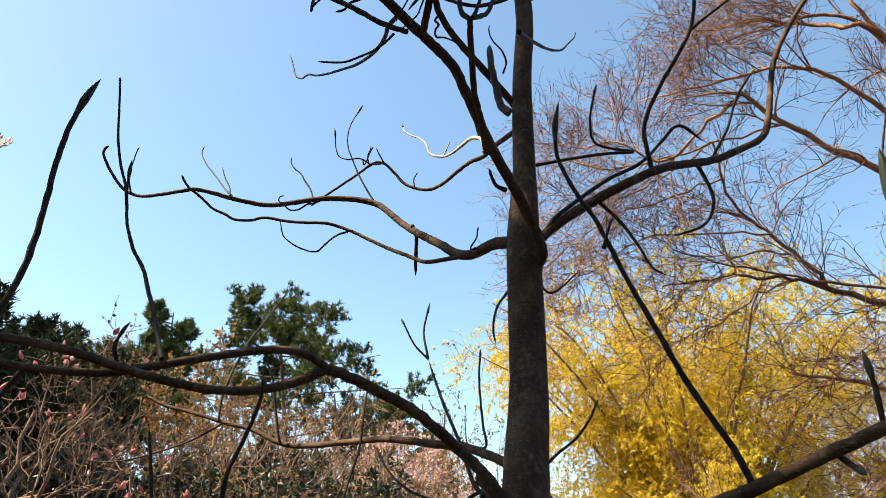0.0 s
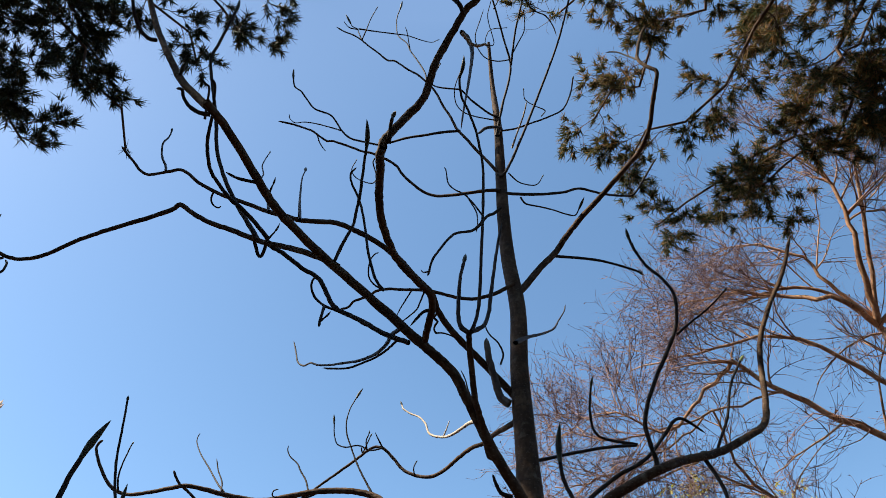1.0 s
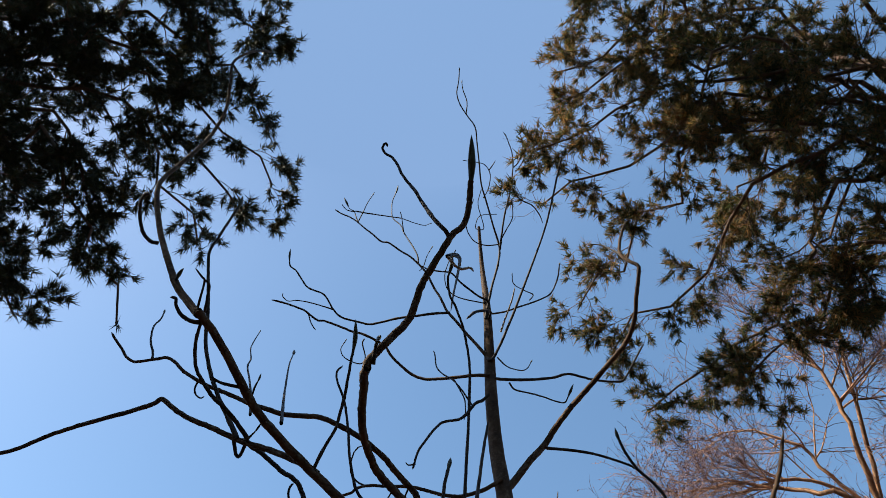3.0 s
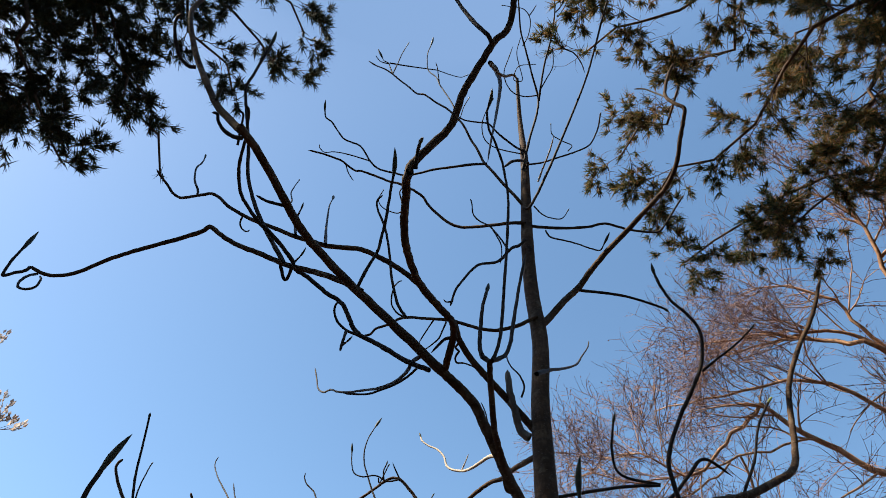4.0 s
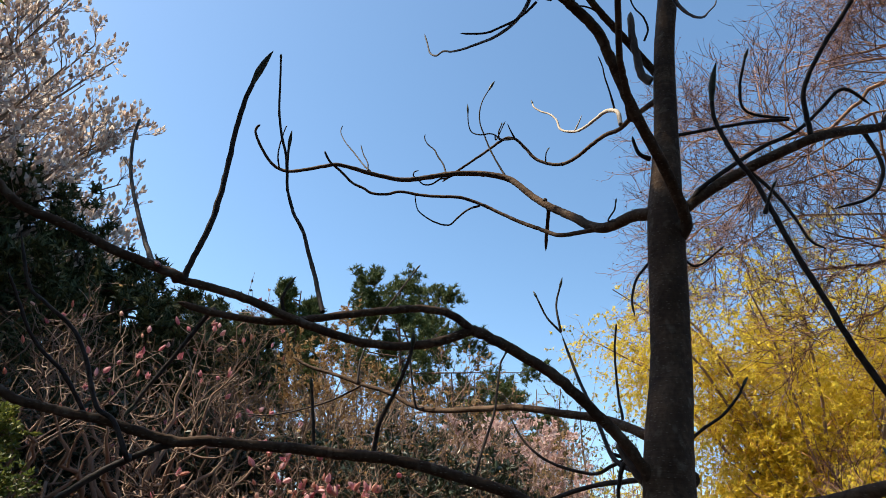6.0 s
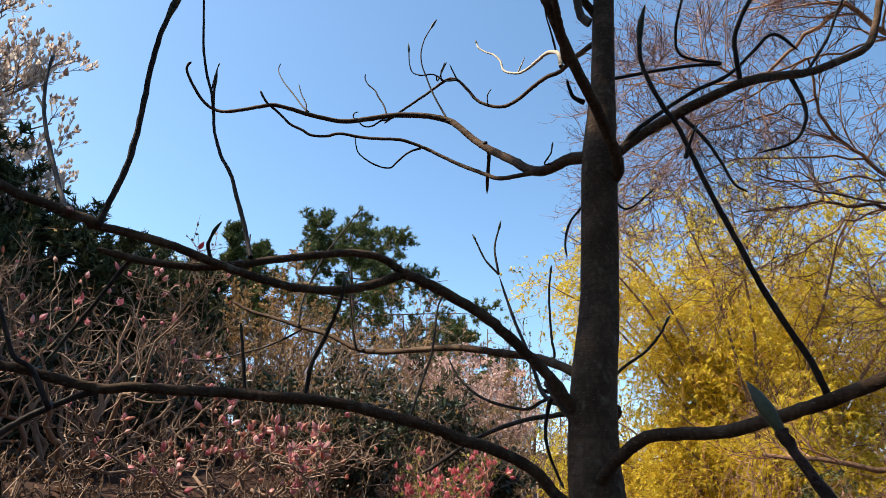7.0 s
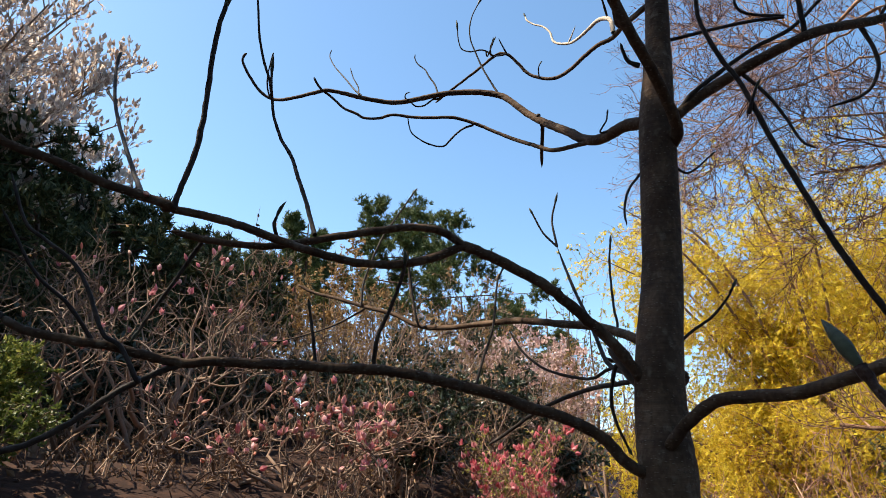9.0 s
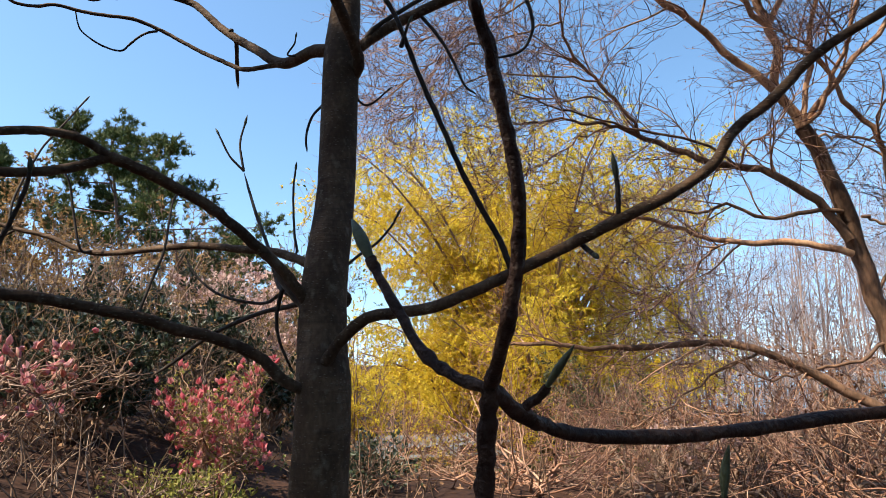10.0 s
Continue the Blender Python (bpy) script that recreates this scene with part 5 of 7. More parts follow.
limb(magnolia, 0.0072, 0.0072, 0.05, (-1.159, 1.600, 2.033), (-1.123, 1.580, 2.016), bud_mat=M_RED_BUD)
limb(magnolia, 0.0085, 0.0040, 0.02, (-0.804, 2.005, 2.011), (-0.848, 2.053, 2.084), (-0.891, 2.092, 2.165), (-0.942, 2.124, 2.258), (-0.984, 2.147, 2.343), (-1.019, 2.161, 2.394), (-1.049, 2.171, 2.433), (-1.081, 2.181, 2.497), (-1.106, 2.191, 2.551), (-1.115, 2.180, 2.619), (-1.127, 2.169, 2.690), (-1.151, 2.157, 2.761), (-1.169, 2.145, 2.834), (-1.178, 2.131, 2.907), (-1.181, 2.115, 2.980), (-1.181, 2.093, 3.048), (-1.180, 2.079, 3.081))
limb(magnolia, 0.0060, 0.0048, 0.075, (-1.115, 2.180, 2.619), (-1.105, 2.147, 2.651), (-1.104, 2.139, 2.697))
limb(magnolia, 0.0072, 0.0048, 0.06, (-0.883, 1.951, 1.965), (-0.918, 1.980, 1.991), (-0.926, 1.957, 2.032), (-0.917, 1.950, 2.058))
limb(magnolia, 0.0076, 0.0048, 0.04, (-1.047, 1.787, 1.939), (-1.067, 1.800, 1.945), (-1.126, 1.785, 1.828), (-1.174, 1.765, 1.731), (-1.203, 1.750, 1.663))
limb(magnolia, 0.0204, 0.0091, 0, (0.315, 2.722, 1.753), (0.271, 2.760, 1.763), (0.105, 2.957, 1.849), (-0.068, 3.116, 1.886), (-0.293, 3.284, 1.929), (-0.514, 3.422, 1.929), (-0.753, 3.543, 1.927), (-0.898, 3.602, 1.954), (-1.050, 3.656, 2.023), (-1.245, 3.711, 2.076), (-1.446, 3.755, 2.136), (-1.610, 3.783, 2.178), (-1.737, 3.800, 2.237))
limb(magnolia, 0.0066, 0.0036, 0, (-1.262, 3.715, 2.081), (-1.258, 3.750, 2.072), (-1.485, 3.795, 1.969), (-1.823, 3.814, 1.882), (-2.048, 3.800, 1.889))
limb(magnolia, 0.0072, 0.0048, 0.05, (-1.262, 3.715, 2.081), (-1.263, 3.700, 2.091), (-1.273, 3.757, 2.258), (-1.217, 3.863, 2.536), (-1.165, 3.917, 2.663), (-1.066, 4.000, 2.881))
limb(magnolia, 0.0066, 0.0048, 0.04, (-0.444, 3.000, 1.586), (-0.421, 3.078, 1.728), (-0.391, 3.151, 1.882), (-0.386, 3.227, 2.103), (-0.367, 3.250, 2.171))
limb(magnolia, 0.0072, 0.0048, 0, (-0.825, 3.572, 1.940), (-0.854, 3.500, 1.939), (-0.896, 3.508, 2.103), (-0.927, 3.509, 2.264), (-0.972, 3.500, 2.362))
limb(magnolia, 0.0114, 0.0060, 0, (0.220, 2.721, 1.612), (0.204, 2.780, 1.643), (0.123, 2.918, 1.698), (0.059, 3.133, 1.894), (-0.018, 3.309, 2.088), (-0.108, 3.500, 2.358))
limb(magnolia, 0.0072, 0.0048, 0.07, (-0.108, 3.500, 2.358), (-0.135, 3.531, 2.510), (-0.120, 3.550, 2.614))
limb(magnolia, 0.0060, 0.0048, 0.05, (-0.108, 3.500, 2.358), (-0.183, 3.514, 2.442), (-0.238, 3.520, 2.549))
limb(magnolia, 0.0112, 0.0070, 0, (0.204, 2.780, 1.643), (0.246, 2.780, 1.627), (0.180, 2.834, 1.611), (0.038, 2.935, 1.586), (-0.155, 3.057, 1.509), (-0.328, 3.157, 1.393), (-0.417, 3.200, 1.339))
limb(magnolia, 0.0085, 0.0048, 0, (0.118, 2.936, 1.714), (0.170, 2.950, 1.701), (0.115, 3.001, 1.669), (0.039, 3.061, 1.640), (-0.142, 3.172, 1.684), (-0.261, 3.244, 1.773), (-0.337, 3.300, 1.889))
limb(magnolia, 0.0095, 0.0048, 0.03, (0.174, 2.677, 1.663), (0.148, 2.700, 1.658), (0.130, 2.705, 1.552), (0.142, 2.705, 1.469), (0.185, 2.700, 1.370))
limb(magnolia, 0.0072, 0.0048, 0.05, (0.059, 3.133, 1.894), (0.173, 3.200, 1.878), (0.165, 3.233, 1.990), (0.154, 3.280, 2.193), (0.161, 3.300, 2.312))
limb(magnolia, 0.0076, 0.0048, 0, (0.366, 2.905, 2.626), (0.304, 3.050, 2.580), (0.243, 3.015, 2.487), (0.218, 2.982, 2.382), (0.225, 2.950, 2.293))
limb(magnolia, 0.0230, 0.0125, 0, (0.278, 2.680, 1.323), (0.312, 2.550, 1.380), (0.366, 2.496, 1.459), (0.451, 2.425, 1.534), (0.543, 2.361, 1.549), (0.664, 2.267, 1.561), (0.804, 2.126, 1.616), (0.865, 2.050, 1.645), (1.007, 1.958, 1.714), (1.141, 1.850, 1.781), (1.308, 1.820, 1.863), (1.415, 1.791, 1.943), (1.473, 1.770, 2.034), (1.595, 1.718, 2.142), (1.695, 1.666, 2.247), (1.853, 1.584, 2.347), (1.990, 1.500, 2.447))
limb(magnolia, 0.0100, 0.0066, 0.13, (0.870, 2.052, 1.642), (0.864, 2.051, 1.674), (0.835, 2.048, 1.749), (0.791, 2.044, 1.825), (0.739, 2.038, 1.919), (0.699, 2.032, 1.999), (0.659, 2.025, 2.090), (0.621, 2.018, 2.171), (0.581, 2.010, 2.261), (0.545, 2.002, 2.349), (0.505, 1.992, 2.443), (0.464, 1.985, 2.507), (0.429, 1.977, 2.578), (0.402, 1.969, 2.653), (0.399, 1.964, 2.707), bud_mat=M_BUD)
limb(magnolia, 0.0066, 0.0072, 0.08, (1.136, 1.850, 1.784), (1.131, 1.836, 1.861), (1.126, 1.830, 1.893), bud_mat=M_BUD)
limb(magnolia, 0.0085, 0.0072, 0.03, (1.041, 1.931, 1.731), (1.067, 1.950, 1.717), (1.074, 1.900, 1.686))
limb(magnolia, 0.0295, 0.0076, 0, (0.338, 2.915, 2.770), (0.237, 3.016, 2.802), (0.165, 3.114, 2.807), (0.101, 3.200, 2.823), (0.035, 3.289, 2.877), (-0.037, 3.387, 2.966), (-0.114, 3.499, 3.055), (-0.198, 3.595, 3.143), (-0.286, 3.664, 3.233), (-0.378, 3.714, 3.337), (-0.456, 3.758, 3.413), (-0.585, 3.767, 3.452), (-0.695, 3.760, 3.458), (-0.821, 3.739, 3.448), (-0.947, 3.722, 3.421), (-1.106, 3.694, 3.387), (-1.229, 3.653, 3.388), (-1.350, 3.603, 3.400), (-1.434, 3.563, 3.412), (-1.526, 3.525, 3.418), (-1.610, 3.518, 3.403), (-1.726, 3.525, 3.388), (-1.845, 3.530, 3.381), (-1.925, 3.522, 3.403), (-1.988, 3.504, 3.453), (-2.046, 3.475, 3.537), (-2.085, 3.448, 3.617), (-2.085, 3.438, 3.655), (-2.059, 3.432, 3.681))
limb(magnolia, 0.0131, 0.0072, 0, (0.101, 3.200, 2.823), (-0.023, 3.329, 2.852), (-0.128, 3.443, 2.890), (-0.241, 3.533, 2.968), (-0.362, 3.622, 3.053), (-0.489, 3.678, 3.138), (-0.604, 3.688, 3.200), (-0.740, 3.673, 3.244), (-0.883, 3.668, 3.251), (-0.992, 3.662, 3.260), (-1.119, 3.643, 3.276), (-1.210, 3.644, 3.261), (-1.301, 3.632, 3.263), (-1.356, 3.614, 3.291), (-1.429, 3.591, 3.321), (-1.496, 3.555, 3.380), (-1.558, 3.523, 3.426), (-1.587, 3.501, 3.464), (-1.601, 3.482, 3.495))
limb(magnolia, 0.0114, 0.0115, 0, (-0.207, 3.610, 3.186), (-0.218, 3.600, 3.174), (-0.198, 3.703, 3.158), (-0.213, 3.860, 3.121), (-0.232, 4.100, 3.055))
limb(magnolia, 0.0072, 0.0036, 0.09, (-0.455, 3.757, 3.400), (-0.497, 3.785, 3.477), (-0.558, 3.793, 3.588), (-0.602, 3.805, 3.682), (-0.638, 3.809, 3.774), (-0.670, 3.805, 3.862), (-0.678, 3.801, 3.952), (-0.660, 3.800, 4.044), (-0.625, 3.803, 4.125))
limb(magnolia, 0.0060, 0.0036, 0.07, (-0.454, 3.977, 3.839), (-0.520, 3.881, 3.774), (-0.566, 3.787, 3.758), (-0.598, 3.746, 3.742), (-0.650, 3.721, 3.720), (-0.708, 3.723, 3.745), (-0.730, 3.711, 3.804), (-0.736, 3.698, 3.872))
limb(magnolia, 0.0060, 0.0036, 0, (-1.325, 3.607, 3.410), (-1.413, 3.698, 3.508), (-1.526, 3.796, 3.654), (-1.644, 3.895, 3.800), (-1.720, 3.962, 3.915), (-1.742, 3.987, 3.976), (-1.729, 3.983, 4.013))
limb(magnolia, 0.0060, 0.0036, 0, (-0.857, 3.728, 3.452), (-0.888, 3.756, 3.531), (-0.935, 3.772, 3.605), (-0.963, 3.787, 3.658), (-1.015, 3.792, 3.707), (-1.040, 3.793, 3.753), (-1.037, 3.786, 3.785))
limb(magnolia, 0.0072, 0.0036, 0, (-0.615, 3.692, 3.194), (-0.687, 3.706, 3.178), (-0.759, 3.734, 3.133), (-0.808, 3.759, 3.098), (-0.870, 3.760, 3.102), (-0.942, 3.746, 3.130), (-1.008, 3.723, 3.175), (-1.028, 3.710, 3.220), (-1.037, 3.685, 3.288))
limb(magnolia, 0.0048, 0.0036, 0, (-1.339, 3.601, 3.411), (-1.359, 3.632, 3.483), (-1.416, 3.672, 3.580), (-1.451, 3.693, 3.668))
limb(magnolia, 0.0048, 0.0036, 0.03, (0.176, 3.097, 2.818), (0.124, 3.050, 2.795), (0.153, 3.051, 2.850), (0.159, 3.050, 2.883))
limb(magnolia, 0.0164, 0.0072, 0, (0.416, 3.031, 3.485), (0.345, 3.210, 3.538), (0.275, 3.436, 3.613), (0.221, 3.606, 3.651), (0.141, 3.685, 3.662), (0.056, 3.764, 3.641), (-0.033, 3.847, 3.607), (-0.124, 3.914, 3.596), (-0.218, 3.952, 3.623), (-0.306, 3.969, 3.673), (-0.373, 3.971, 3.752), (-0.433, 3.975, 3.823), (-0.494, 3.987, 3.855), (-0.555, 4.005, 3.840), (-0.634, 4.023, 3.788), (-0.733, 4.037, 3.721), (-0.811, 4.047, 3.669), (-0.890, 4.055, 3.615), (-0.960, 4.063, 3.562))
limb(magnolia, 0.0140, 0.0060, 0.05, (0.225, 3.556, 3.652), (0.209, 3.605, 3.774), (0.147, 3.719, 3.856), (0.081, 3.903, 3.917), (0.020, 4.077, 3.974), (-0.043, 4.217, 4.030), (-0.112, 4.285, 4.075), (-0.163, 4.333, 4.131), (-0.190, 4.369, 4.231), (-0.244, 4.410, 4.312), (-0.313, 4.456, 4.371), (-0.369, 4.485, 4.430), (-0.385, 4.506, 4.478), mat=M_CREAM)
limb(magnolia, 0.0249, 0.0115, 0, (0.388, 2.927, 2.778), (0.439, 2.880, 2.769), (0.557, 2.866, 2.855), (0.740, 2.840, 2.960), (0.970, 2.800, 3.060), (1.131, 2.882, 3.141), (1.328, 2.978, 3.217), (1.505, 3.040, 3.315), (1.655, 3.080, 3.413), (1.732, 3.112, 3.577), (1.798, 3.149, 3.784), (1.873, 3.168, 3.996), (2.016, 3.165, 4.248), (2.191, 3.144, 4.501), (2.347, 3.100, 4.804))
limb(magnolia, 0.0115, 0.0072, 0.07, (0.970, 2.799, 3.061), (0.948, 2.765, 3.188), (0.943, 2.745, 3.260), (0.970, 2.717, 3.344), (1.035, 2.674, 3.466), (1.106, 2.628, 3.577), (1.163, 2.584, 3.676), (1.183, 2.548, 3.751), (1.186, 2.510, 3.845), (1.140, 2.484, 3.935), (1.079, 2.470, 4.010), (1.036, 2.441, 4.096), (1.018, 2.419, 4.149))
limb(magnolia, 0.0114, 0.0072, 0, (0.464, 2.870, 2.788), (0.511, 2.850, 2.852), (0.628, 2.859, 2.950), (0.784, 2.863, 3.062), (0.938, 2.866, 3.143), (1.048, 2.849, 3.247), (1.139, 2.831, 3.329), (1.272, 2.900, 3.278))
limb(magnolia, 0.0095, 0.0060, 0.06, (0.401, 3.000, 3.205), (0.411, 3.020, 3.225), (0.682, 2.995, 3.262), (0.843, 2.977, 3.271), (0.947, 2.965, 3.270), (0.777, 3.002, 3.341), (0.746, 2.961, 3.448), (0.763, 2.900, 3.563))
limb(magnolia, 0.0114, 0.0060, 0, (1.279, 2.954, 3.198), (1.258, 3.000, 3.220), (1.294, 2.986, 3.087), (1.299, 2.983, 2.974), (1.239, 2.999, 2.873), (1.081, 3.000, 2.818))
limb(magnolia, 0.0085, 0.0060, 0.05, (1.387, 2.999, 3.249), (1.364, 3.050, 3.273), (1.459, 3.041, 3.429), (1.538, 3.024, 3.624), (1.625, 3.000, 3.752), bud_mat=M_LIME_BUD)
limb(magnolia, 0.0095, 0.0048, 0, (0.714, 2.850, 2.943), (0.809, 2.838, 2.820), (0.874, 2.830, 2.695), (0.916, 2.822, 2.595), (0.965, 2.800, 2.548))
limb(magnolia, 0.0260, 0.0148, 0, (0.413, 2.900, 2.621), (0.441, 2.830, 2.681), (0.392, 2.737, 2.781), (0.328, 2.641, 2.875), (0.227, 2.500, 2.995), (0.158, 2.410, 3.114), (0.108, 2.337, 3.199), (0.062, 2.273, 3.268), (-0.019, 2.208, 3.329), (-0.096, 2.150, 3.376), (-0.254, 2.045, 3.489), (-0.428, 1.914, 3.599), (-0.538, 1.757, 3.632), (-0.609, 1.627, 3.654), (-0.653, 1.495, 3.679), (-0.702, 1.321, 3.699), (-0.748, 1.180, 3.700), open_end=True)
limb(magnolia, 0.0148, 0.0071, 0.09, (-0.749, 1.197, 3.697), (-0.804, 1.205, 3.772), (-0.898, 1.211, 3.905), (-0.986, 1.208, 4.071), (-1.069, 1.200, 4.236), (-1.144, 1.182, 4.411), (-1.206, 1.143, 4.598), (-1.236, 1.149, 4.758), (-1.211, 1.153, 4.950), (-1.168, 1.143, 5.171), (-1.138, 1.117, 5.376), (-1.125, 1.066, 5.570), (-1.140, 0.977, 5.785), (-1.162, 0.912, 5.997), (-1.097, 0.916, 6.248), (-1.057, 0.999, 6.560))
limb(magnolia, 0.0141, 0.0085, 0, (-0.397, 1.928, 3.588), (-0.478, 1.932, 3.649), (-0.578, 1.950, 3.716), (-0.671, 1.983, 3.780), (-0.779, 2.005, 3.840), (-0.869, 2.005, 3.888), (-0.942, 1.996, 3.923), (-1.015, 1.987, 3.951), (-1.095, 1.967, 3.987), (-1.145, 1.946, 4.018), (-1.185, 1.931, 4.039), (-1.232, 1.951, 4.027), (-1.359, 1.979, 4.005), (-1.535, 2.009, 3.975), (-1.691, 2.038, 3.938), (-1.832, 2.073, 3.892), (-1.932, 2.076, 3.874), (-1.995, 2.060, 3.876), (-2.053, 2.027, 3.894))
limb(magnolia, 0.0085, 0.0060, 0.13, (-2.051, 2.032, 3.891), (-2.062, 2.033, 3.868), (-2.095, 2.019, 3.840), (-2.123, 2.009, 3.812), (-2.127, 1.999, 3.821), (-2.118, 1.987, 3.896), (-2.106, 1.985, 3.970))
limb(magnolia, 0.0066, 0.0048, 0, (-2.019, 2.060, 3.872), (-2.017, 2.021, 3.821), (-2.007, 1.990, 3.753), (-1.979, 1.974, 3.700), (-1.926, 1.964, 3.675), (-1.876, 1.952, 3.676), (-1.879, 1.958, 3.728), (-1.970, 2.029, 3.828))
limb(magnolia, 0.0112, 0.0105, 0, (-0.117, 2.166, 3.360), (-0.167, 2.178, 3.390), (-0.231, 2.188, 3.431), (-0.297, 2.194, 3.483), (-0.372, 2.197, 3.537), (-0.433, 2.203, 3.576), (-0.473, 2.197, 3.618), (-0.498, 2.178, 3.666), (-0.521, 2.158, 3.710), (-0.550, 2.145, 3.741), (-0.617, 2.120, 3.777), (-0.680, 2.086, 3.819), (-0.739, 2.060, 3.850), (-0.793, 2.031, 3.882))
limb(magnolia, 0.0114, 0.0072, 0.1, (-0.802, 2.001, 3.852), (-0.876, 1.992, 3.976), (-0.956, 1.960, 4.105), (-1.020, 1.915, 4.237), (-1.066, 1.863, 4.371), (-1.083, 1.807, 4.509), (-1.108, 1.743, 4.649), (-1.134, 1.696, 4.770), (-1.147, 1.646, 4.878), (-1.117, 1.613, 4.968), (-1.075, 1.566, 5.071), (-1.045, 1.533, 5.165))
limb(magnolia, 0.0104, 0.0060, 0, (-0.745, 1.980, 3.828), (-0.788, 1.911, 3.860), (-0.842, 1.842, 3.891), (-0.887, 1.790, 3.909), (-0.922, 1.729, 3.936), (-0.942, 1.680, 3.954), (-0.943, 1.622, 3.980), (-0.935, 1.565, 4.006), (-0.915, 1.511, 4.033), (-0.893, 1.463, 4.055), (-0.877, 1.405, 4.088), (-0.866, 1.355, 4.118), (-0.883, 1.334, 4.129))
limb(magnolia, 0.0085, 0.0076, 0, (-0.754, 2.008, 3.845), (-0.765, 2.020, 3.850), (-0.791, 2.066, 3.816), (-0.810, 2.060, 3.818), (-0.829, 2.000, 3.883))
limb(magnolia, 0.0066, 0.0048, 0, (-0.414, 2.145, 3.524), (-0.460, 2.117, 3.526), (-0.490, 2.107, 3.540), (-0.519, 2.083, 3.559), (-0.533, 2.053, 3.588), (-0.527, 2.030, 3.610), (-0.512, 2.019, 3.620))
limb(magnolia, 0.0072, 0.0060, 0, (-0.482, 2.111, 3.534), (-0.482, 2.090, 3.470), (-0.488, 2.094, 3.436), (-0.489, 2.098, 3.409))
limb(magnolia, 0.0095, 0.0050, 0, (-0.152, 2.126, 3.403), (-0.207, 2.251, 3.465), (-0.233, 2.356, 3.505), (-0.290, 2.511, 3.573), (-0.361, 2.662, 3.650), (-0.454, 2.827, 3.742), (-0.555, 2.979, 3.840), (-0.674, 3.144, 3.946), (-0.778, 3.282, 4.044), (-0.864, 3.390, 4.139), (-0.934, 3.493, 4.191), (-0.995, 3.550, 4.263), (-1.033, 3.607, 4.379), (-1.089, 3.674, 4.537))
limb(magnolia, 0.0076, 0.0060, 0.13, (-0.413, 1.912, 3.602), (-0.377, 1.881, 3.682), (-0.337, 1.851, 3.754), (-0.322, 1.820, 3.811), (-0.306, 1.783, 3.862), (-0.291, 1.728, 3.929), (-0.278, 1.678, 3.986), (-0.270, 1.649, 4.020))
limb(magnolia, 0.0066, 0.0048, 0, (-0.208, 1.976, 3.487), (-0.241, 1.963, 3.535), (-0.261, 1.947, 3.599), (-0.278, 1.929, 3.676), (-0.291, 1.913, 3.765), (-0.308, 1.887, 3.868), (-0.329, 1.875, 3.951), (-0.365, 1.842, 4.036), (-0.367, 1.825, 4.077), (-0.341, 1.808, 4.097))
limb(magnolia, 0.0072, 0.0048, 0, (-0.646, 1.528, 3.672), (-0.680, 1.509, 3.663), (-0.719, 1.489, 3.660), (-0.753, 1.464, 3.665))
limb(magnolia, 0.0213, 0.0066, 0, (0.390, 3.069, 3.625), (0.333, 3.041, 3.684), (0.259, 2.987, 3.748), (0.178, 2.919, 3.811), (0.094, 2.847, 3.872), (0.029, 2.781, 3.925), (-0.019, 2.712, 3.979), (-0.044, 2.642, 4.032), (-0.098, 2.587, 4.066), (-0.156, 2.526, 4.102), (-0.205, 2.466, 4.130), (-0.301, 2.385, 4.171), (-0.373, 2.333, 4.188), (-0.436, 2.291, 4.197), (-0.514, 2.245, 4.202), (-0.612, 2.213, 4.187), (-0.696, 2.192, 4.181), (-0.773, 2.182, 4.207), (-0.871, 2.180, 4.248), (-0.955, 2.177, 4.294), (-1.039, 2.171, 4.335), (-1.115, 2.166, 4.370), (-1.193, 2.150, 4.411), (-1.263, 2.134, 4.453), (-1.322, 2.107, 4.501), (-1.368, 2.097, 4.526), (-1.420, 2.106, 4.530), (-1.506, 2.121, 4.532), (-1.567, 2.131, 4.542), (-1.614, 2.115, 4.570), (-1.643, 2.088, 4.604), (-1.675, 2.058, 4.633), (-1.706, 2.021, 4.665))
limb(magnolia, 0.0072, 0.0048, 0.07, (-1.454, 2.109, 4.534), (-1.497, 2.143, 4.634), (-1.569, 2.186, 4.766), (-1.622, 2.227, 4.894), (-1.672, 2.274, 5.039), (-1.694, 2.328, 5.175), (-1.723, 2.366, 5.292))
limb(magnolia, 0.0230, 0.0170, 0, (0.346, 3.033, 3.568), (0.300, 3.029, 3.615), (0.278, 2.988, 3.696), (0.251, 2.938, 3.808), (0.245, 2.905, 3.915), mat=M_DEAD)
limb(magnolia, 0.0149, 0.0132, 0, (-0.054, 2.169, 3.362), (-0.031, 2.076, 3.376), (-0.009, 1.983, 3.395), (-0.013, 1.910, 3.398), (-0.047, 1.838, 3.392), (-0.087, 1.758, 3.387), (-0.121, 1.676, 3.379), (-0.141, 1.590, 3.374), (-0.152, 1.506, 3.372), (-0.154, 1.424, 3.368), (-0.145, 1.330, 3.360), (-0.130, 1.238, 3.345), (-0.122, 1.168, 3.326), (-0.106, 1.120, 3.307), open_end=True)
limb(magnolia, 0.0132, 0.0099, 0.17, (-0.113, 1.130, 3.313), (-0.099, 1.118, 3.344), (-0.050, 1.094, 3.393), (0.004, 1.069, 3.443), (0.032, 1.044, 3.488), (0.048, 1.011, 3.533), (0.071, 0.984, 3.574), (0.111, 0.944, 3.627), (0.141, 0.916, 3.669), (0.166, 0.895, 3.699), (0.198, 0.880, 3.724), (0.215, 0.857, 3.752), (0.226, 0.815, 3.795), (0.233, 0.770, 3.841))
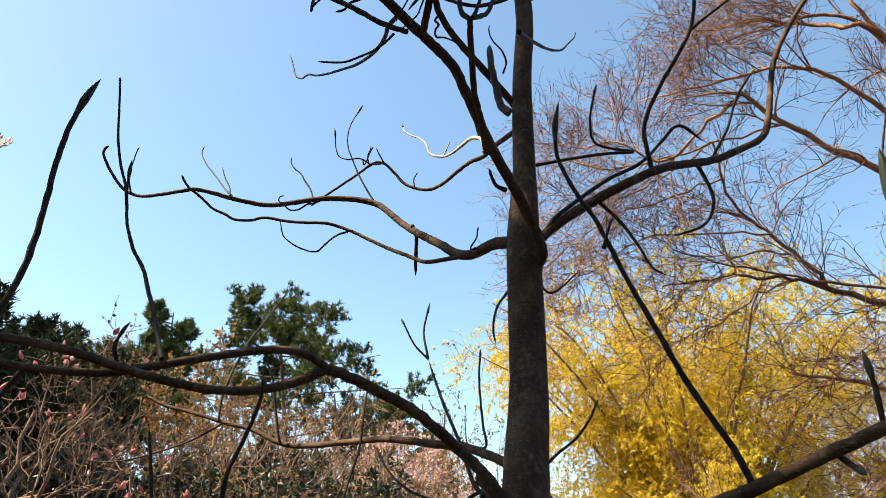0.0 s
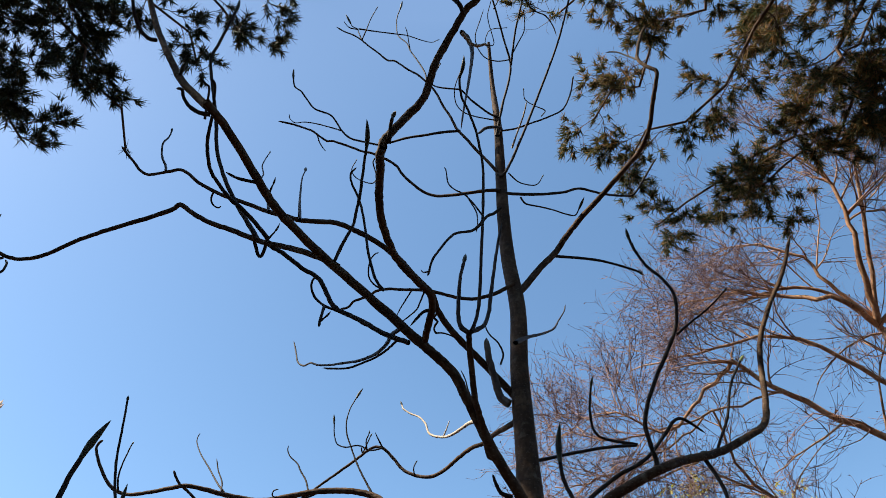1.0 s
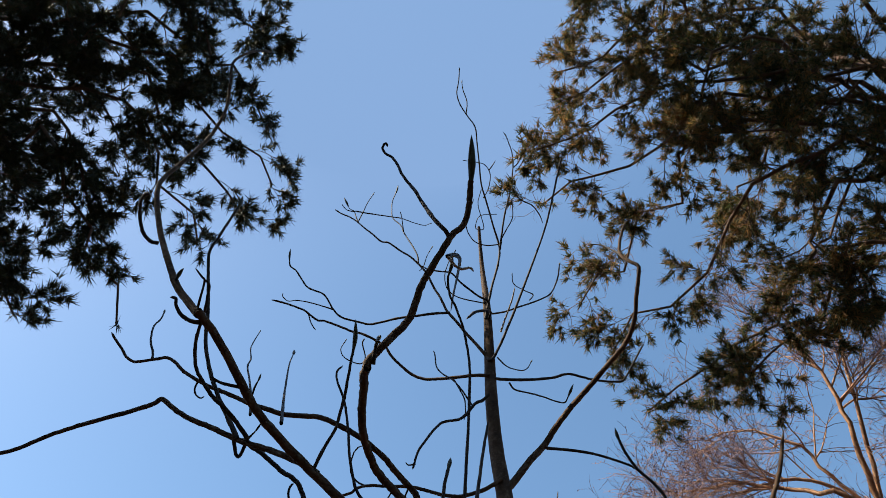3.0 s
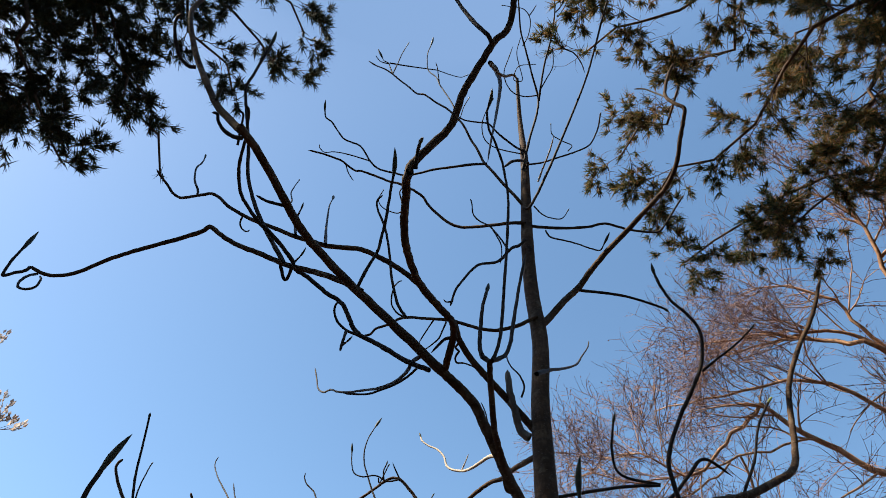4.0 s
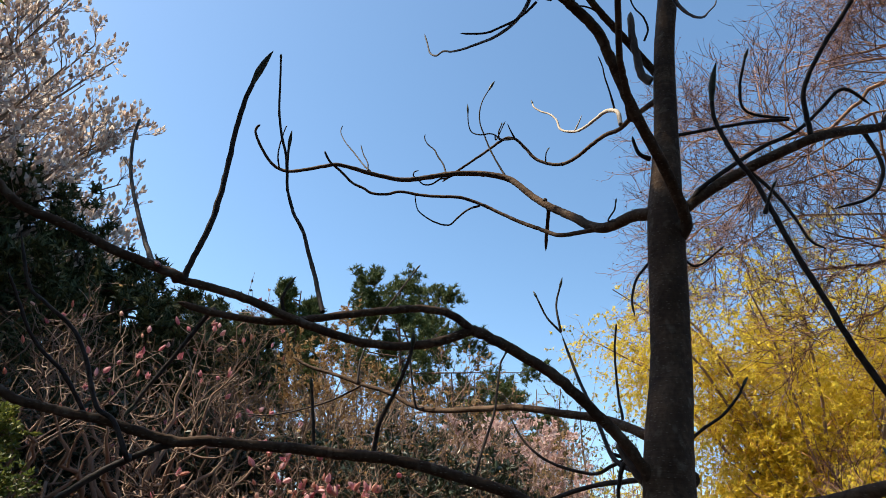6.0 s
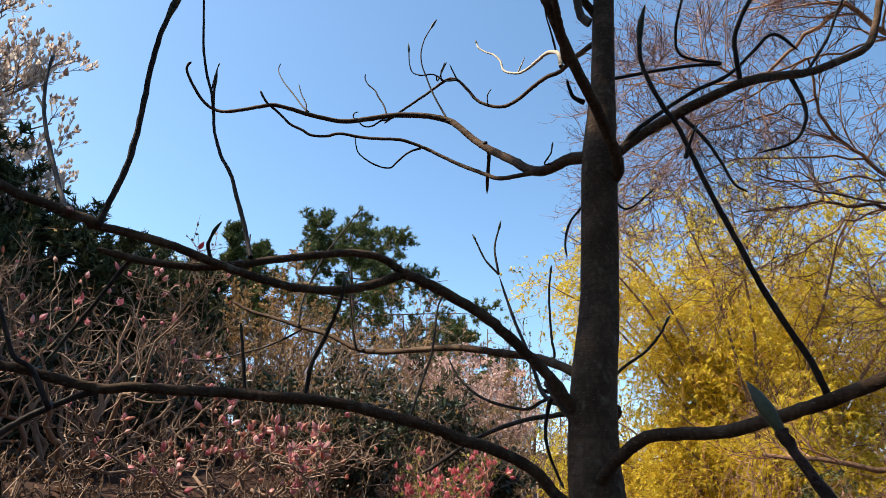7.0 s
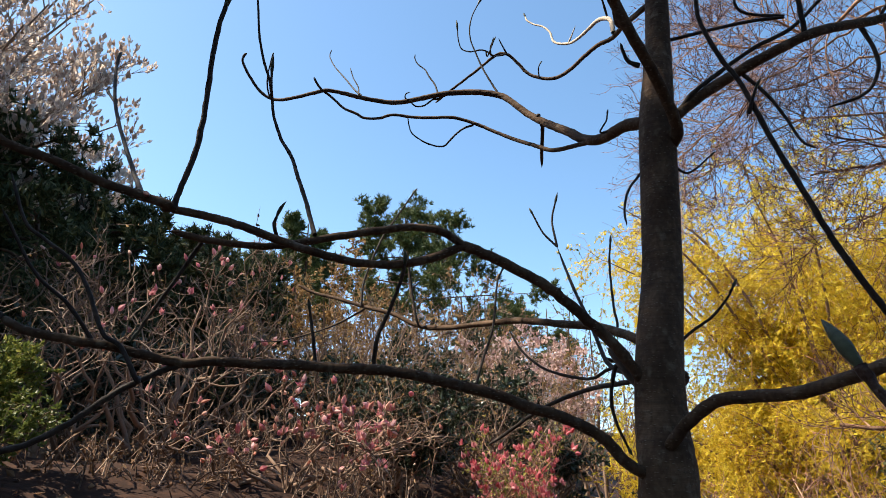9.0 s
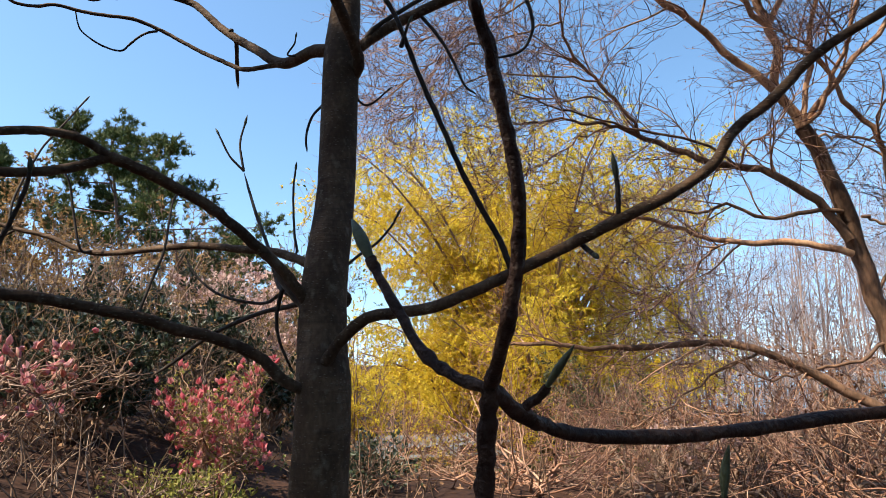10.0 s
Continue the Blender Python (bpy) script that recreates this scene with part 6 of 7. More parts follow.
limb(magnolia, 0.0076, 0.0048, 0, (0.152, 0.901, 3.688), (0.139, 0.870, 3.683), (0.107, 0.862, 3.738), (0.071, 0.862, 3.843), (0.032, 0.856, 3.962), (-0.011, 0.851, 4.067), (-0.038, 0.838, 4.155), (-0.061, 0.832, 4.211), (-0.087, 0.827, 4.237), (-0.098, 0.809, 4.252), (-0.085, 0.794, 4.261), (-0.077, 0.806, 4.254))
limb(magnolia, 0.0072, 0.0048, 0.05, (-0.091, 1.129, 3.329), (-0.087, 1.107, 3.342), (-0.081, 1.081, 3.363), (-0.073, 1.051, 3.348))
limb(magnolia, 0.0148, 0.0114, 0, (0.215, 2.485, 3.015), (0.197, 2.500, 3.009), (0.175, 2.403, 3.087), (0.148, 2.310, 3.156), (0.132, 2.115, 3.281), (0.133, 2.050, 3.318), open_end=True)
limb(magnolia, 0.0104, 0.0072, 0.08, (0.137, 2.056, 3.312), (0.106, 2.070, 3.349), (0.094, 2.083, 3.418), (0.100, 2.085, 3.533), (0.112, 2.089, 3.651), (0.129, 2.102, 3.739))
limb(magnolia, 0.0095, 0.0072, 0, (0.142, 2.053, 3.316), (0.195, 2.115, 3.389), (0.224, 2.160, 3.491), (0.245, 2.200, 3.630), (0.275, 2.244, 3.827), (0.309, 2.301, 4.036), (0.347, 2.334, 4.239))
limb(magnolia, 0.0076, 0.0060, 0.1, (0.137, 2.060, 3.309), (0.170, 2.067, 3.404), (0.189, 2.061, 3.526), (0.206, 2.037, 3.702), (0.224, 2.016, 3.898), (0.241, 1.974, 4.091), (0.247, 1.937, 4.241), (0.236, 1.900, 4.356), (0.224, 1.868, 4.433), (0.190, 1.798, 4.509), (0.162, 1.750, 4.550), (0.155, 1.691, 4.604), (0.162, 1.670, 4.623))
limb(magnolia, 0.0131, 0.0066, 0, (0.456, 3.054, 4.439), (0.400, 3.056, 4.404), (0.328, 3.054, 4.362), (0.204, 3.041, 4.317), (0.100, 3.000, 4.297), (0.015, 2.954, 4.290), (-0.068, 2.909, 4.284), (-0.151, 2.873, 4.267), (-0.231, 2.839, 4.243), (-0.311, 2.804, 4.223), (-0.374, 2.790, 4.198), (-0.406, 2.799, 4.176), (-0.455, 2.810, 4.165), (-0.505, 2.824, 4.156), (-0.540, 2.850, 4.137), (-0.590, 2.859, 4.132))
limb(magnolia, 0.0246, 0.0095, 0, (0.477, 3.078, 4.385), (0.532, 3.115, 4.468), (0.661, 3.135, 4.647), (0.772, 3.151, 4.784), (0.854, 3.089, 4.871), (0.947, 2.991, 4.932), (1.093, 2.854, 5.012), (1.215, 2.724, 5.074), (1.335, 2.592, 5.141), (1.388, 2.462, 5.208), (1.407, 2.325, 5.293), (1.424, 2.220, 5.359), (1.431, 2.175, 5.409), (1.391, 2.180, 5.477), (1.357, 2.187, 5.572), (1.371, 2.181, 5.674), (1.411, 2.149, 5.792), (1.468, 2.111, 5.904))
limb(magnolia, 0.0072, 0.0048, 0, (1.358, 2.187, 5.580), (1.336, 2.252, 5.752), (1.287, 2.281, 5.865), (1.221, 2.304, 5.912))
limb(magnolia, 0.0114, 0.0076, 0.04, (0.778, 3.180, 4.806), (0.779, 3.200, 4.799), (1.059, 3.249, 4.794), (1.289, 3.309, 4.754), (1.357, 3.330, 4.736))
limb(magnolia, 0.0123, 0.0072, 0, (0.462, 3.094, 5.365), (0.602, 3.152, 5.409), (0.759, 3.206, 5.460), (0.941, 3.250, 5.519), (1.082, 3.273, 5.582), (1.201, 3.327, 5.601), (1.320, 3.378, 5.615), (1.462, 3.417, 5.635), (1.552, 3.436, 5.668), (1.644, 3.388, 5.777), (1.730, 3.339, 5.894), (1.791, 3.317, 5.976))
limb(magnolia, 0.0072, 0.0048, 0.1, (0.602, 3.168, 5.395), (0.642, 3.204, 5.357), (0.745, 3.220, 5.334), (0.849, 3.241, 5.311), (0.932, 3.267, 5.292), (1.003, 3.280, 5.286), (1.034, 3.249, 5.319))
limb(magnolia, 0.0131, 0.0072, 0, (0.450, 3.078, 5.378), (0.349, 3.108, 5.417), (0.203, 3.152, 5.449), (0.074, 3.192, 5.481), (-0.035, 3.218, 5.514), (-0.123, 3.217, 5.564), (-0.212, 3.188, 5.636), (-0.293, 3.146, 5.715), (-0.334, 3.115, 5.778), (-0.425, 3.084, 5.837), (-0.531, 3.060, 5.885), (-0.601, 3.059, 5.910), (-0.717, 3.033, 5.956), (-0.834, 3.008, 5.996), (-0.891, 3.008, 6.007), (-0.952, 2.980, 6.042), (-1.000, 2.957, 6.075), (-1.071, 2.939, 6.102), (-1.165, 2.916, 6.129), (-1.282, 2.894, 6.151))
limb(magnolia, 0.0131, 0.0060, 0, (0.476, 3.130, 5.601), (0.396, 3.101, 5.730), (0.306, 3.090, 5.889), (0.221, 3.074, 6.048), (0.159, 3.069, 6.165), (0.109, 3.036, 6.303), (0.054, 3.016, 6.431), (-0.008, 2.966, 6.581), (-0.077, 2.942, 6.695), (-0.158, 2.921, 6.799), (-0.252, 2.915, 6.895), (-0.357, 2.889, 6.997), (-0.433, 2.902, 7.048), (-0.520, 2.873, 7.139), (-0.614, 2.845, 7.233), (-0.682, 2.825, 7.312), (-0.757, 2.810, 7.379), (-0.842, 2.800, 7.435), (-0.917, 2.779, 7.493))
limb(magnolia, 0.0114, 0.0060, 0.1, (0.186, 3.067, 6.137), (0.037, 3.068, 6.129), (-0.104, 3.087, 6.130), (-0.247, 3.109, 6.137), (-0.368, 3.140, 6.136), (-0.489, 3.164, 6.135), (-0.586, 3.156, 6.161), (-0.731, 3.134, 6.202), (-0.805, 3.092, 6.262), (-0.854, 3.037, 6.327), (-0.903, 3.001, 6.371), (-1.024, 2.964, 6.409), (-1.083, 2.912, 6.464), (-1.131, 2.860, 6.518), (-1.185, 2.828, 6.551), (-1.194, 2.790, 6.590))
limb(magnolia, 0.0095, 0.0060, 0, (0.517, 3.034, 6.237), (0.438, 3.008, 6.269), (0.360, 2.966, 6.310), (0.277, 2.910, 6.357), (0.222, 2.869, 6.408), (0.185, 2.863, 6.437), (0.090, 2.864, 6.461), (0.005, 2.859, 6.486), (-0.052, 2.835, 6.513))
limb(magnolia, 0.0072, 0.0048, 0.18, (-0.082, 2.941, 6.703), (-0.093, 2.925, 6.822), (-0.136, 2.920, 6.967), (-0.192, 2.920, 7.128), (-0.233, 2.929, 7.257), (-0.269, 2.925, 7.397), (-0.353, 2.935, 7.561), (-0.371, 2.929, 7.732), (-0.372, 2.914, 7.889), (-0.343, 2.901, 8.056))
limb(magnolia, 0.0072, 0.0036, 0.03, (-0.720, 2.837, 7.548), (-0.555, 2.860, 7.523), (-0.363, 2.879, 7.488), (-0.252, 2.883, 7.451), (-0.143, 2.898, 7.391), (-0.035, 2.907, 7.345), (0.019, 2.886, 7.334))
limb(magnolia, 0.0072, 0.0036, 0.12, (-0.671, 2.825, 7.301), (-0.714, 2.835, 7.473), (-0.731, 2.834, 7.542), (-0.776, 2.822, 7.570), (-0.794, 2.806, 7.599))
limb(magnolia, 0.0115, 0.0072, 0, (0.434, 3.050, 5.158), (0.384, 3.060, 5.111), (0.329, 3.044, 5.065), (0.259, 3.055, 4.975), (0.206, 3.032, 4.912), (0.109, 2.988, 4.852), (0.052, 2.964, 4.774), (-0.003, 2.956, 4.679), (-0.050, 2.954, 4.591), (-0.075, 2.981, 4.518), (-0.086, 2.995, 4.483))
limb(magnolia, 0.0066, 0.0048, 0, (0.309, 3.042, 5.046), (0.235, 3.020, 5.191), (0.178, 3.022, 5.290), (0.117, 3.034, 5.356), (0.068, 3.030, 5.432), (0.057, 2.998, 5.527), (0.045, 2.990, 5.573))
limb(magnolia, 0.0114, 0.0048, 0.03, (0.473, 3.081, 6.062), (0.547, 2.996, 6.366), (0.630, 2.932, 6.665), (0.655, 2.879, 6.867), (0.606, 2.732, 7.031), (0.555, 2.570, 7.175), (0.516, 2.447, 7.285), (0.504, 2.297, 7.401), (0.491, 2.145, 7.515), (0.477, 2.014, 7.612), (0.407, 1.924, 7.678), (0.342, 1.832, 7.740), (0.314, 1.740, 7.798), (0.334, 1.650, 7.853), (0.344, 1.558, 7.907))
limb(magnolia, 0.0060, 0.0036, 0.04, (0.397, 1.914, 7.684), (0.408, 1.816, 7.765), (0.375, 1.728, 7.837), (0.367, 1.673, 7.873))
limb(magnolia, 0.0114, 0.0072, 0, (0.448, 3.100, 5.588), (0.499, 3.080, 5.576), (0.642, 3.021, 5.880), (0.923, 2.810, 6.519), (1.062, 2.591, 6.789), (1.197, 2.273, 7.129), (1.257, 2.123, 7.271))
limb(magnolia, 0.0095, 0.0048, 0.06, (0.661, 2.893, 6.830), (0.687, 2.780, 6.951), (0.725, 2.649, 7.087), (0.773, 2.537, 7.207), (0.803, 2.415, 7.313), (0.820, 2.334, 7.387), (0.817, 2.228, 7.474), (0.790, 2.150, 7.537), (0.772, 2.107, 7.572))
limb(magnolia, 0.0072, 0.0048, 0, (0.785, 2.517, 7.224), (0.824, 2.515, 7.160), (0.893, 2.540, 7.088), (0.962, 2.552, 7.027), (1.017, 2.599, 6.938), (1.039, 2.645, 6.840))
limb(magnolia, 0.0076, 0.0060, 0.03, (0.526, 3.022, 6.047), (0.634, 3.036, 6.086), (0.754, 3.032, 6.140), (0.874, 3.026, 6.190), (0.993, 3.007, 6.238), (1.052, 2.979, 6.277), (1.105, 2.900, 6.356), (1.126, 2.822, 6.428))
limb(magnolia, 0.0115, 0.0114, 0, (0.492, 3.113, 6.066), (0.510, 3.000, 6.045), (0.384, 2.871, 5.879), (0.296, 2.800, 5.695))
limb(magnolia, 0.0066, 0.0048, 0.05, (0.315, 2.722, 1.753), (0.374, 2.750, 1.752), (0.441, 2.767, 1.809), (0.519, 2.783, 1.867), (0.577, 2.794, 1.935), (0.602, 2.800, 1.981))
limb(magnolia, 0.0197, 0.0148, 0, (0.256, 2.660, 1.595), (0.241, 2.740, 1.590), (0.178, 2.682, 1.657), (0.123, 2.620, 1.728), mat=M_DEAD)
limb(magnolia, 0.0295, 0.0197, 0, (0.307, 2.690, 1.620), (0.345, 2.750, 1.602), (0.389, 2.733, 1.618), (0.401, 2.720, 1.653))
limb(magnolia, 0.0070, 0.0036, 0.06, (-0.655, 1.704, 3.704), (-0.761, 1.911, 4.009), (-0.910, 2.167, 4.411), (-1.036, 2.366, 4.746), (-1.087, 2.487, 4.953), (-1.180, 2.633, 5.226), (-1.238, 2.773, 5.486), (-1.290, 2.924, 5.771))
limb(magnolia, 0.0085, 0.0036, 0.12, (-0.546, 1.777, 3.722), (-0.655, 2.045, 4.120), (-0.745, 2.267, 4.478), (-0.851, 2.532, 4.943), (-0.895, 2.679, 5.210))
limb(magnolia, 0.0048, 0.0036, 0, (-0.174, 2.867, 4.258), (-0.213, 2.924, 4.237), (-0.246, 2.966, 4.212), (-0.275, 3.013, 4.191))
limb(magnolia, 0.0042, 0.0036, 0.03, (-0.074, 2.972, 6.636), (-0.037, 2.941, 6.657), (-0.005, 2.872, 6.716), (0.037, 2.819, 6.761))
limb(magnolia, 0.0048, 0.0036, 0.02, (0.841, 2.354, 7.370), (0.852, 2.358, 7.360), (0.913, 2.247, 7.357), (0.928, 2.152, 7.361))
limb(magnolia, 0.0060, 0.0036, 0.03, (0.529, 3.089, 5.590), (0.592, 3.135, 5.542), (0.655, 3.153, 5.521), (0.718, 3.158, 5.511), (0.752, 3.142, 5.517), (0.777, 3.111, 5.539))
limb(magnolia, 0.0048, 0.0036, 0.02, (0.850, 3.009, 6.199), (0.885, 2.981, 6.238), (0.809, 2.958, 6.275), (0.727, 2.916, 6.315), (0.719, 2.860, 6.365))
limb(magnolia, 0.0054, 0.0036, 0.03, (0.472, 2.994, 6.176), (0.472, 3.000, 6.164), (0.261, 2.931, 6.158), (0.169, 2.856, 6.176), (0.149, 2.743, 6.216), (0.188, 2.631, 6.251), (0.230, 2.563, 6.268))
limb(magnolia, 0.0048, 0.0036, 0.02, (0.530, 2.549, 7.194), (0.576, 2.487, 7.242), (0.602, 2.404, 7.309), (0.591, 2.344, 7.368), (0.537, 2.300, 7.416), (0.433, 2.291, 7.447), (0.370, 2.287, 7.470))
limb(magnolia, 0.0042, 0.0036, 0.02, (0.499, 2.942, 7.281), (0.464, 2.909, 7.286), (0.507, 2.798, 7.305), (0.648, 2.761, 7.263))
limb(magnolia, 0.0048, 0.0036, 0.02, (0.499, 2.942, 7.281), (0.546, 2.909, 7.281), (0.494, 2.715, 7.378), (0.523, 2.594, 7.430))
limb(magnolia, 0.0060, 0.0036, 0.02, (-0.505, 3.089, 5.854), (-0.520, 3.115, 5.826), (-0.503, 3.224, 5.778), (-0.551, 3.264, 5.758), (-0.667, 3.239, 5.802), (-0.705, 3.196, 5.858), (-0.671, 3.160, 5.921))
limb(magnolia, 0.0042, 0.0036, 0.03, (-0.549, 3.703, 3.702), (-0.548, 3.753, 3.696), (-0.523, 3.727, 3.730), (-0.498, 3.696, 3.768))
limb(magnolia, 0.0048, 0.0036, 0.03, (-0.237, 3.955, 3.638), (-0.223, 3.743, 3.573), (-0.212, 3.737, 3.602))
limb(magnolia, 0.0072, 0.0036, 0.03, (0.413, 2.900, 2.621), (0.429, 2.902, 2.556), (0.468, 2.908, 2.515), (0.510, 2.896, 2.521), (0.569, 2.860, 2.565))
limb(magnolia, 0.0054, 0.0036, 0.02, (1.034, 2.270, 3.417), (1.082, 2.219, 3.434), (1.154, 2.141, 3.456), (1.205, 2.070, 3.480))
limb(magnolia, 0.0090, 0.0060, 0, (-1.087, 1.208, 4.231), (-1.116, 1.202, 4.234), (-1.147, 1.172, 4.252), (-1.159, 1.123, 4.281), (-1.156, 1.061, 4.319), (-1.138, 1.030, 4.338), (-1.113, 1.027, 4.341))
limb(magnolia, 0.0070, 0.0060, 0.05, (-0.915, 1.217, 3.915), (-0.903, 1.195, 3.929))
limb(magnolia, 0.0090, 0.0050, 0, (-0.744, 1.221, 3.682), (-0.777, 1.215, 3.685), (-0.810, 1.194, 3.697), (-0.826, 1.166, 3.714), (-0.827, 1.145, 3.727), (-0.847, 1.140, 3.729))
limb(magnolia, 0.0070, 0.0050, 0, (-1.143, 1.793, 4.533), (-1.120, 1.726, 4.575), (-1.099, 1.664, 4.613), (-1.113, 1.646, 4.624), (-1.144, 1.607, 4.647))
limb(magnolia, 0.0060, 0.0036, 0.04, (-0.761, 1.911, 4.009), (-0.747, 1.878, 4.040), (-0.733, 1.858, 4.060))
limb(magnolia, 0.0060, 0.0036, 0, (0.826, 2.334, 7.387), (0.875, 2.291, 7.415), (0.916, 2.202, 7.470), (0.910, 2.111, 7.525), (0.875, 2.051, 7.561), (0.834, 2.031, 7.572))
limb(magnolia, 0.0060, 0.0036, 0, (0.667, 2.834, 6.892), (0.727, 2.749, 6.945), (0.783, 2.663, 6.999), (0.787, 2.575, 7.053), (0.775, 2.500, 7.098))
limb(magnolia, 0.0060, 0.0036, 0.02, (0.800, 2.456, 7.278), (0.757, 2.463, 7.272), (0.726, 2.466, 7.270))
limb(magnolia, 0.0060, 0.0036, 0, (0.596, 2.344, 7.368), (0.635, 2.300, 7.395), (0.658, 2.269, 7.414))
limb(magnolia, 0.0060, 0.0036, 0, (0.645, 2.868, 6.880), (0.542, 2.872, 6.875), (0.440, 2.842, 6.891), (0.376, 2.768, 6.935), (0.359, 2.680, 6.989), (0.405, 2.576, 7.053), (0.440, 2.498, 7.101))
limb(magnolia, 0.0090, 0.0070, 0, (0.146, 0.943, 3.636), (0.180, 1.135, 3.950), (0.206, 1.367, 4.288), (0.217, 1.696, 4.723), (0.216, 2.169, 5.278), (0.203, 2.616, 5.738), (0.191, 3.061, 6.143))
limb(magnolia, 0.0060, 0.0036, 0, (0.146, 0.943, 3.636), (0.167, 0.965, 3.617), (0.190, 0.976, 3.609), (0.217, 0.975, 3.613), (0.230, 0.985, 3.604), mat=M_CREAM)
limb(magnolia, 0.0060, 0.0036, 0, (-0.800, 3.095, 6.258), (-0.900, 3.065, 6.278), (-1.019, 3.034, 6.297), (-1.115, 3.018, 6.304), (-1.187, 3.018, 6.299), (-1.230, 2.987, 6.324), (-1.229, 2.963, 6.347))
limb(magnolia, 0.0060, 0.0036, 0, (-0.966, 2.974, 6.050), (-0.949, 3.023, 6.007), (-0.923, 3.058, 5.977), (-0.905, 3.076, 5.962))
limb(magnolia, 0.0060, 0.0036, 0, (-0.326, 2.800, 4.215), (-0.375, 2.780, 4.229), (-0.410, 2.744, 4.259), (-0.412, 2.703, 4.296), (-0.395, 2.662, 4.334), (-0.368, 2.642, 4.355), (-0.348, 2.638, 4.360))
limb(magnolia, 0.0060, 0.0036, 0.04, (-0.488, 2.094, 3.436), (-0.468, 2.085, 3.446))
limb(magnolia, 0.0060, 0.0040, 0, (-0.186, 2.298, 3.470), (-0.226, 2.322, 3.445), (-0.282, 2.345, 3.420), (-0.345, 2.360, 3.402), (-0.396, 2.371, 3.389), (-0.458, 2.369, 3.385), (-0.521, 2.362, 3.387))
limb(magnolia, 0.0060, 0.0036, 0, (-0.233, 2.929, 7.257), (-0.242, 2.870, 7.310), (-0.251, 2.810, 7.364), (-0.266, 2.770, 7.399))
limb(magnolia, 0.0060, 0.0036, 0.05, (-0.671, 2.825, 7.301), (-0.627, 2.765, 7.359), (-0.577, 2.688, 7.432), (-0.533, 2.639, 7.480))
limb(magnolia, 0.0060, 0.0036, 0, (-0.730, 2.834, 7.531), (-0.800, 2.818, 7.540), (-0.838, 2.788, 7.565), (-0.854, 2.767, 7.583))
limb(magnolia, 0.0060, 0.0036, 0, (-0.068, 2.984, 4.516), (-0.111, 2.987, 4.510), (-0.129, 2.973, 4.522))
limb(magnolia, 0.0060, 0.0036, 0, (0.190, 3.019, 5.285), (0.235, 3.031, 5.174), (0.260, 3.041, 5.094), (0.259, 3.056, 4.993), (0.245, 3.063, 4.927))
limb(magnolia, 0.0060, 0.0036, 0, (-0.102, 2.902, 4.269), (-0.130, 2.945, 4.228), (-0.151, 2.974, 4.200), (-0.199, 3.002, 4.172), (-0.247, 3.024, 4.148))
limb(magnolia, 0.0080, 0.0036, 0, (-0.017, 1.999, 3.392), (-0.044, 2.001, 3.388), (-0.074, 2.019, 3.369), (-0.102, 2.040, 3.348))
limb(magnolia, 0.0070, 0.0036, 0, (-0.010, 2.724, 3.969), (-0.038, 2.745, 3.948), (-0.020, 2.762, 3.934), (-0.039, 2.784, 3.913), (-0.034, 2.807, 3.892), (0.003, 2.811, 3.891), (0.049, 2.825, 3.882), (0.094, 2.850, 3.863))
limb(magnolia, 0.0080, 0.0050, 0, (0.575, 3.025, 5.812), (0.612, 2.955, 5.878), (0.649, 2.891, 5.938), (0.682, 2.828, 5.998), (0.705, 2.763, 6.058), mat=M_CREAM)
limb(magnolia, 0.0060, 0.0036, 0.05, (-0.762, 1.999, 3.832), (-0.736, 1.981, 3.850), (-0.720, 1.970, 3.861))
limb(magnolia, 0.0060, 0.0036, 0, (-1.176, 2.154, 4.401), (-1.192, 2.185, 4.371), (-1.183, 2.208, 4.351), (-1.159, 2.221, 4.341), (-1.140, 2.215, 4.348))
limb(magnolia, 0.0110, 0.0060, 0, (0.321, 2.125, 3.304), (0.470, 2.804, 3.835), (0.652, 3.467, 4.347), (0.830, 4.010, 4.795), (0.967, 4.433, 5.209), (1.114, 4.846, 5.634), (1.193, 5.109, 5.933))
limb(magnolia, 0.0060, 0.0036, 0.02, (-1.912, 3.524, 3.395), (-1.919, 3.487, 3.464), (-1.904, 3.456, 3.530), (-1.878, 3.427, 3.598), (-1.863, 3.413, 3.632))
limb(magnolia, 0.0070, 0.0036, 0, (-0.796, 3.745, 3.447), (-0.857, 3.744, 3.419), (-0.893, 3.739, 3.412), (-0.947, 3.743, 3.378), (-1.001, 3.733, 3.373), (-1.036, 3.709, 3.402), (-1.061, 3.695, 3.416), (-1.053, 3.685, 3.440), (-1.025, 3.687, 3.449))
limb(magnolia, 0.0060, 0.0036, 0.03, (-0.563, 4.000, 3.847), (-0.566, 3.973, 3.896), (-0.550, 3.958, 3.932))
limb(magnolia, 0.0060, 0.0036, 0, (-0.454, 3.977, 3.844), (-0.480, 3.949, 3.887), (-0.503, 3.921, 3.930))
limb(magnolia, 0.0060, 0.0036, 0, (-0.051, 4.220, 4.037), (-0.022, 4.197, 4.095), (-0.001, 4.179, 4.140), mat=M_CREAM)
limb(magnolia, 0.0070, 0.0036, 0, (0.194, 3.624, 3.812), (0.167, 3.575, 3.895), (0.137, 3.528, 3.970), (0.121, 3.492, 4.031), (0.094, 3.457, 4.085))
limb(magnolia, 0.0070, 0.0036, 0.03, (0.526, 2.001, 2.338), (0.536, 1.993, 2.374), (0.548, 1.984, 2.410))
limb(magnolia, 0.0060, 0.0036, 0, (0.316, 2.982, 3.786), (0.334, 2.959, 3.838), (0.311, 2.926, 3.890), (0.268, 2.897, 3.926), (0.245, 2.871, 3.964), (0.245, 2.851, 4.004))
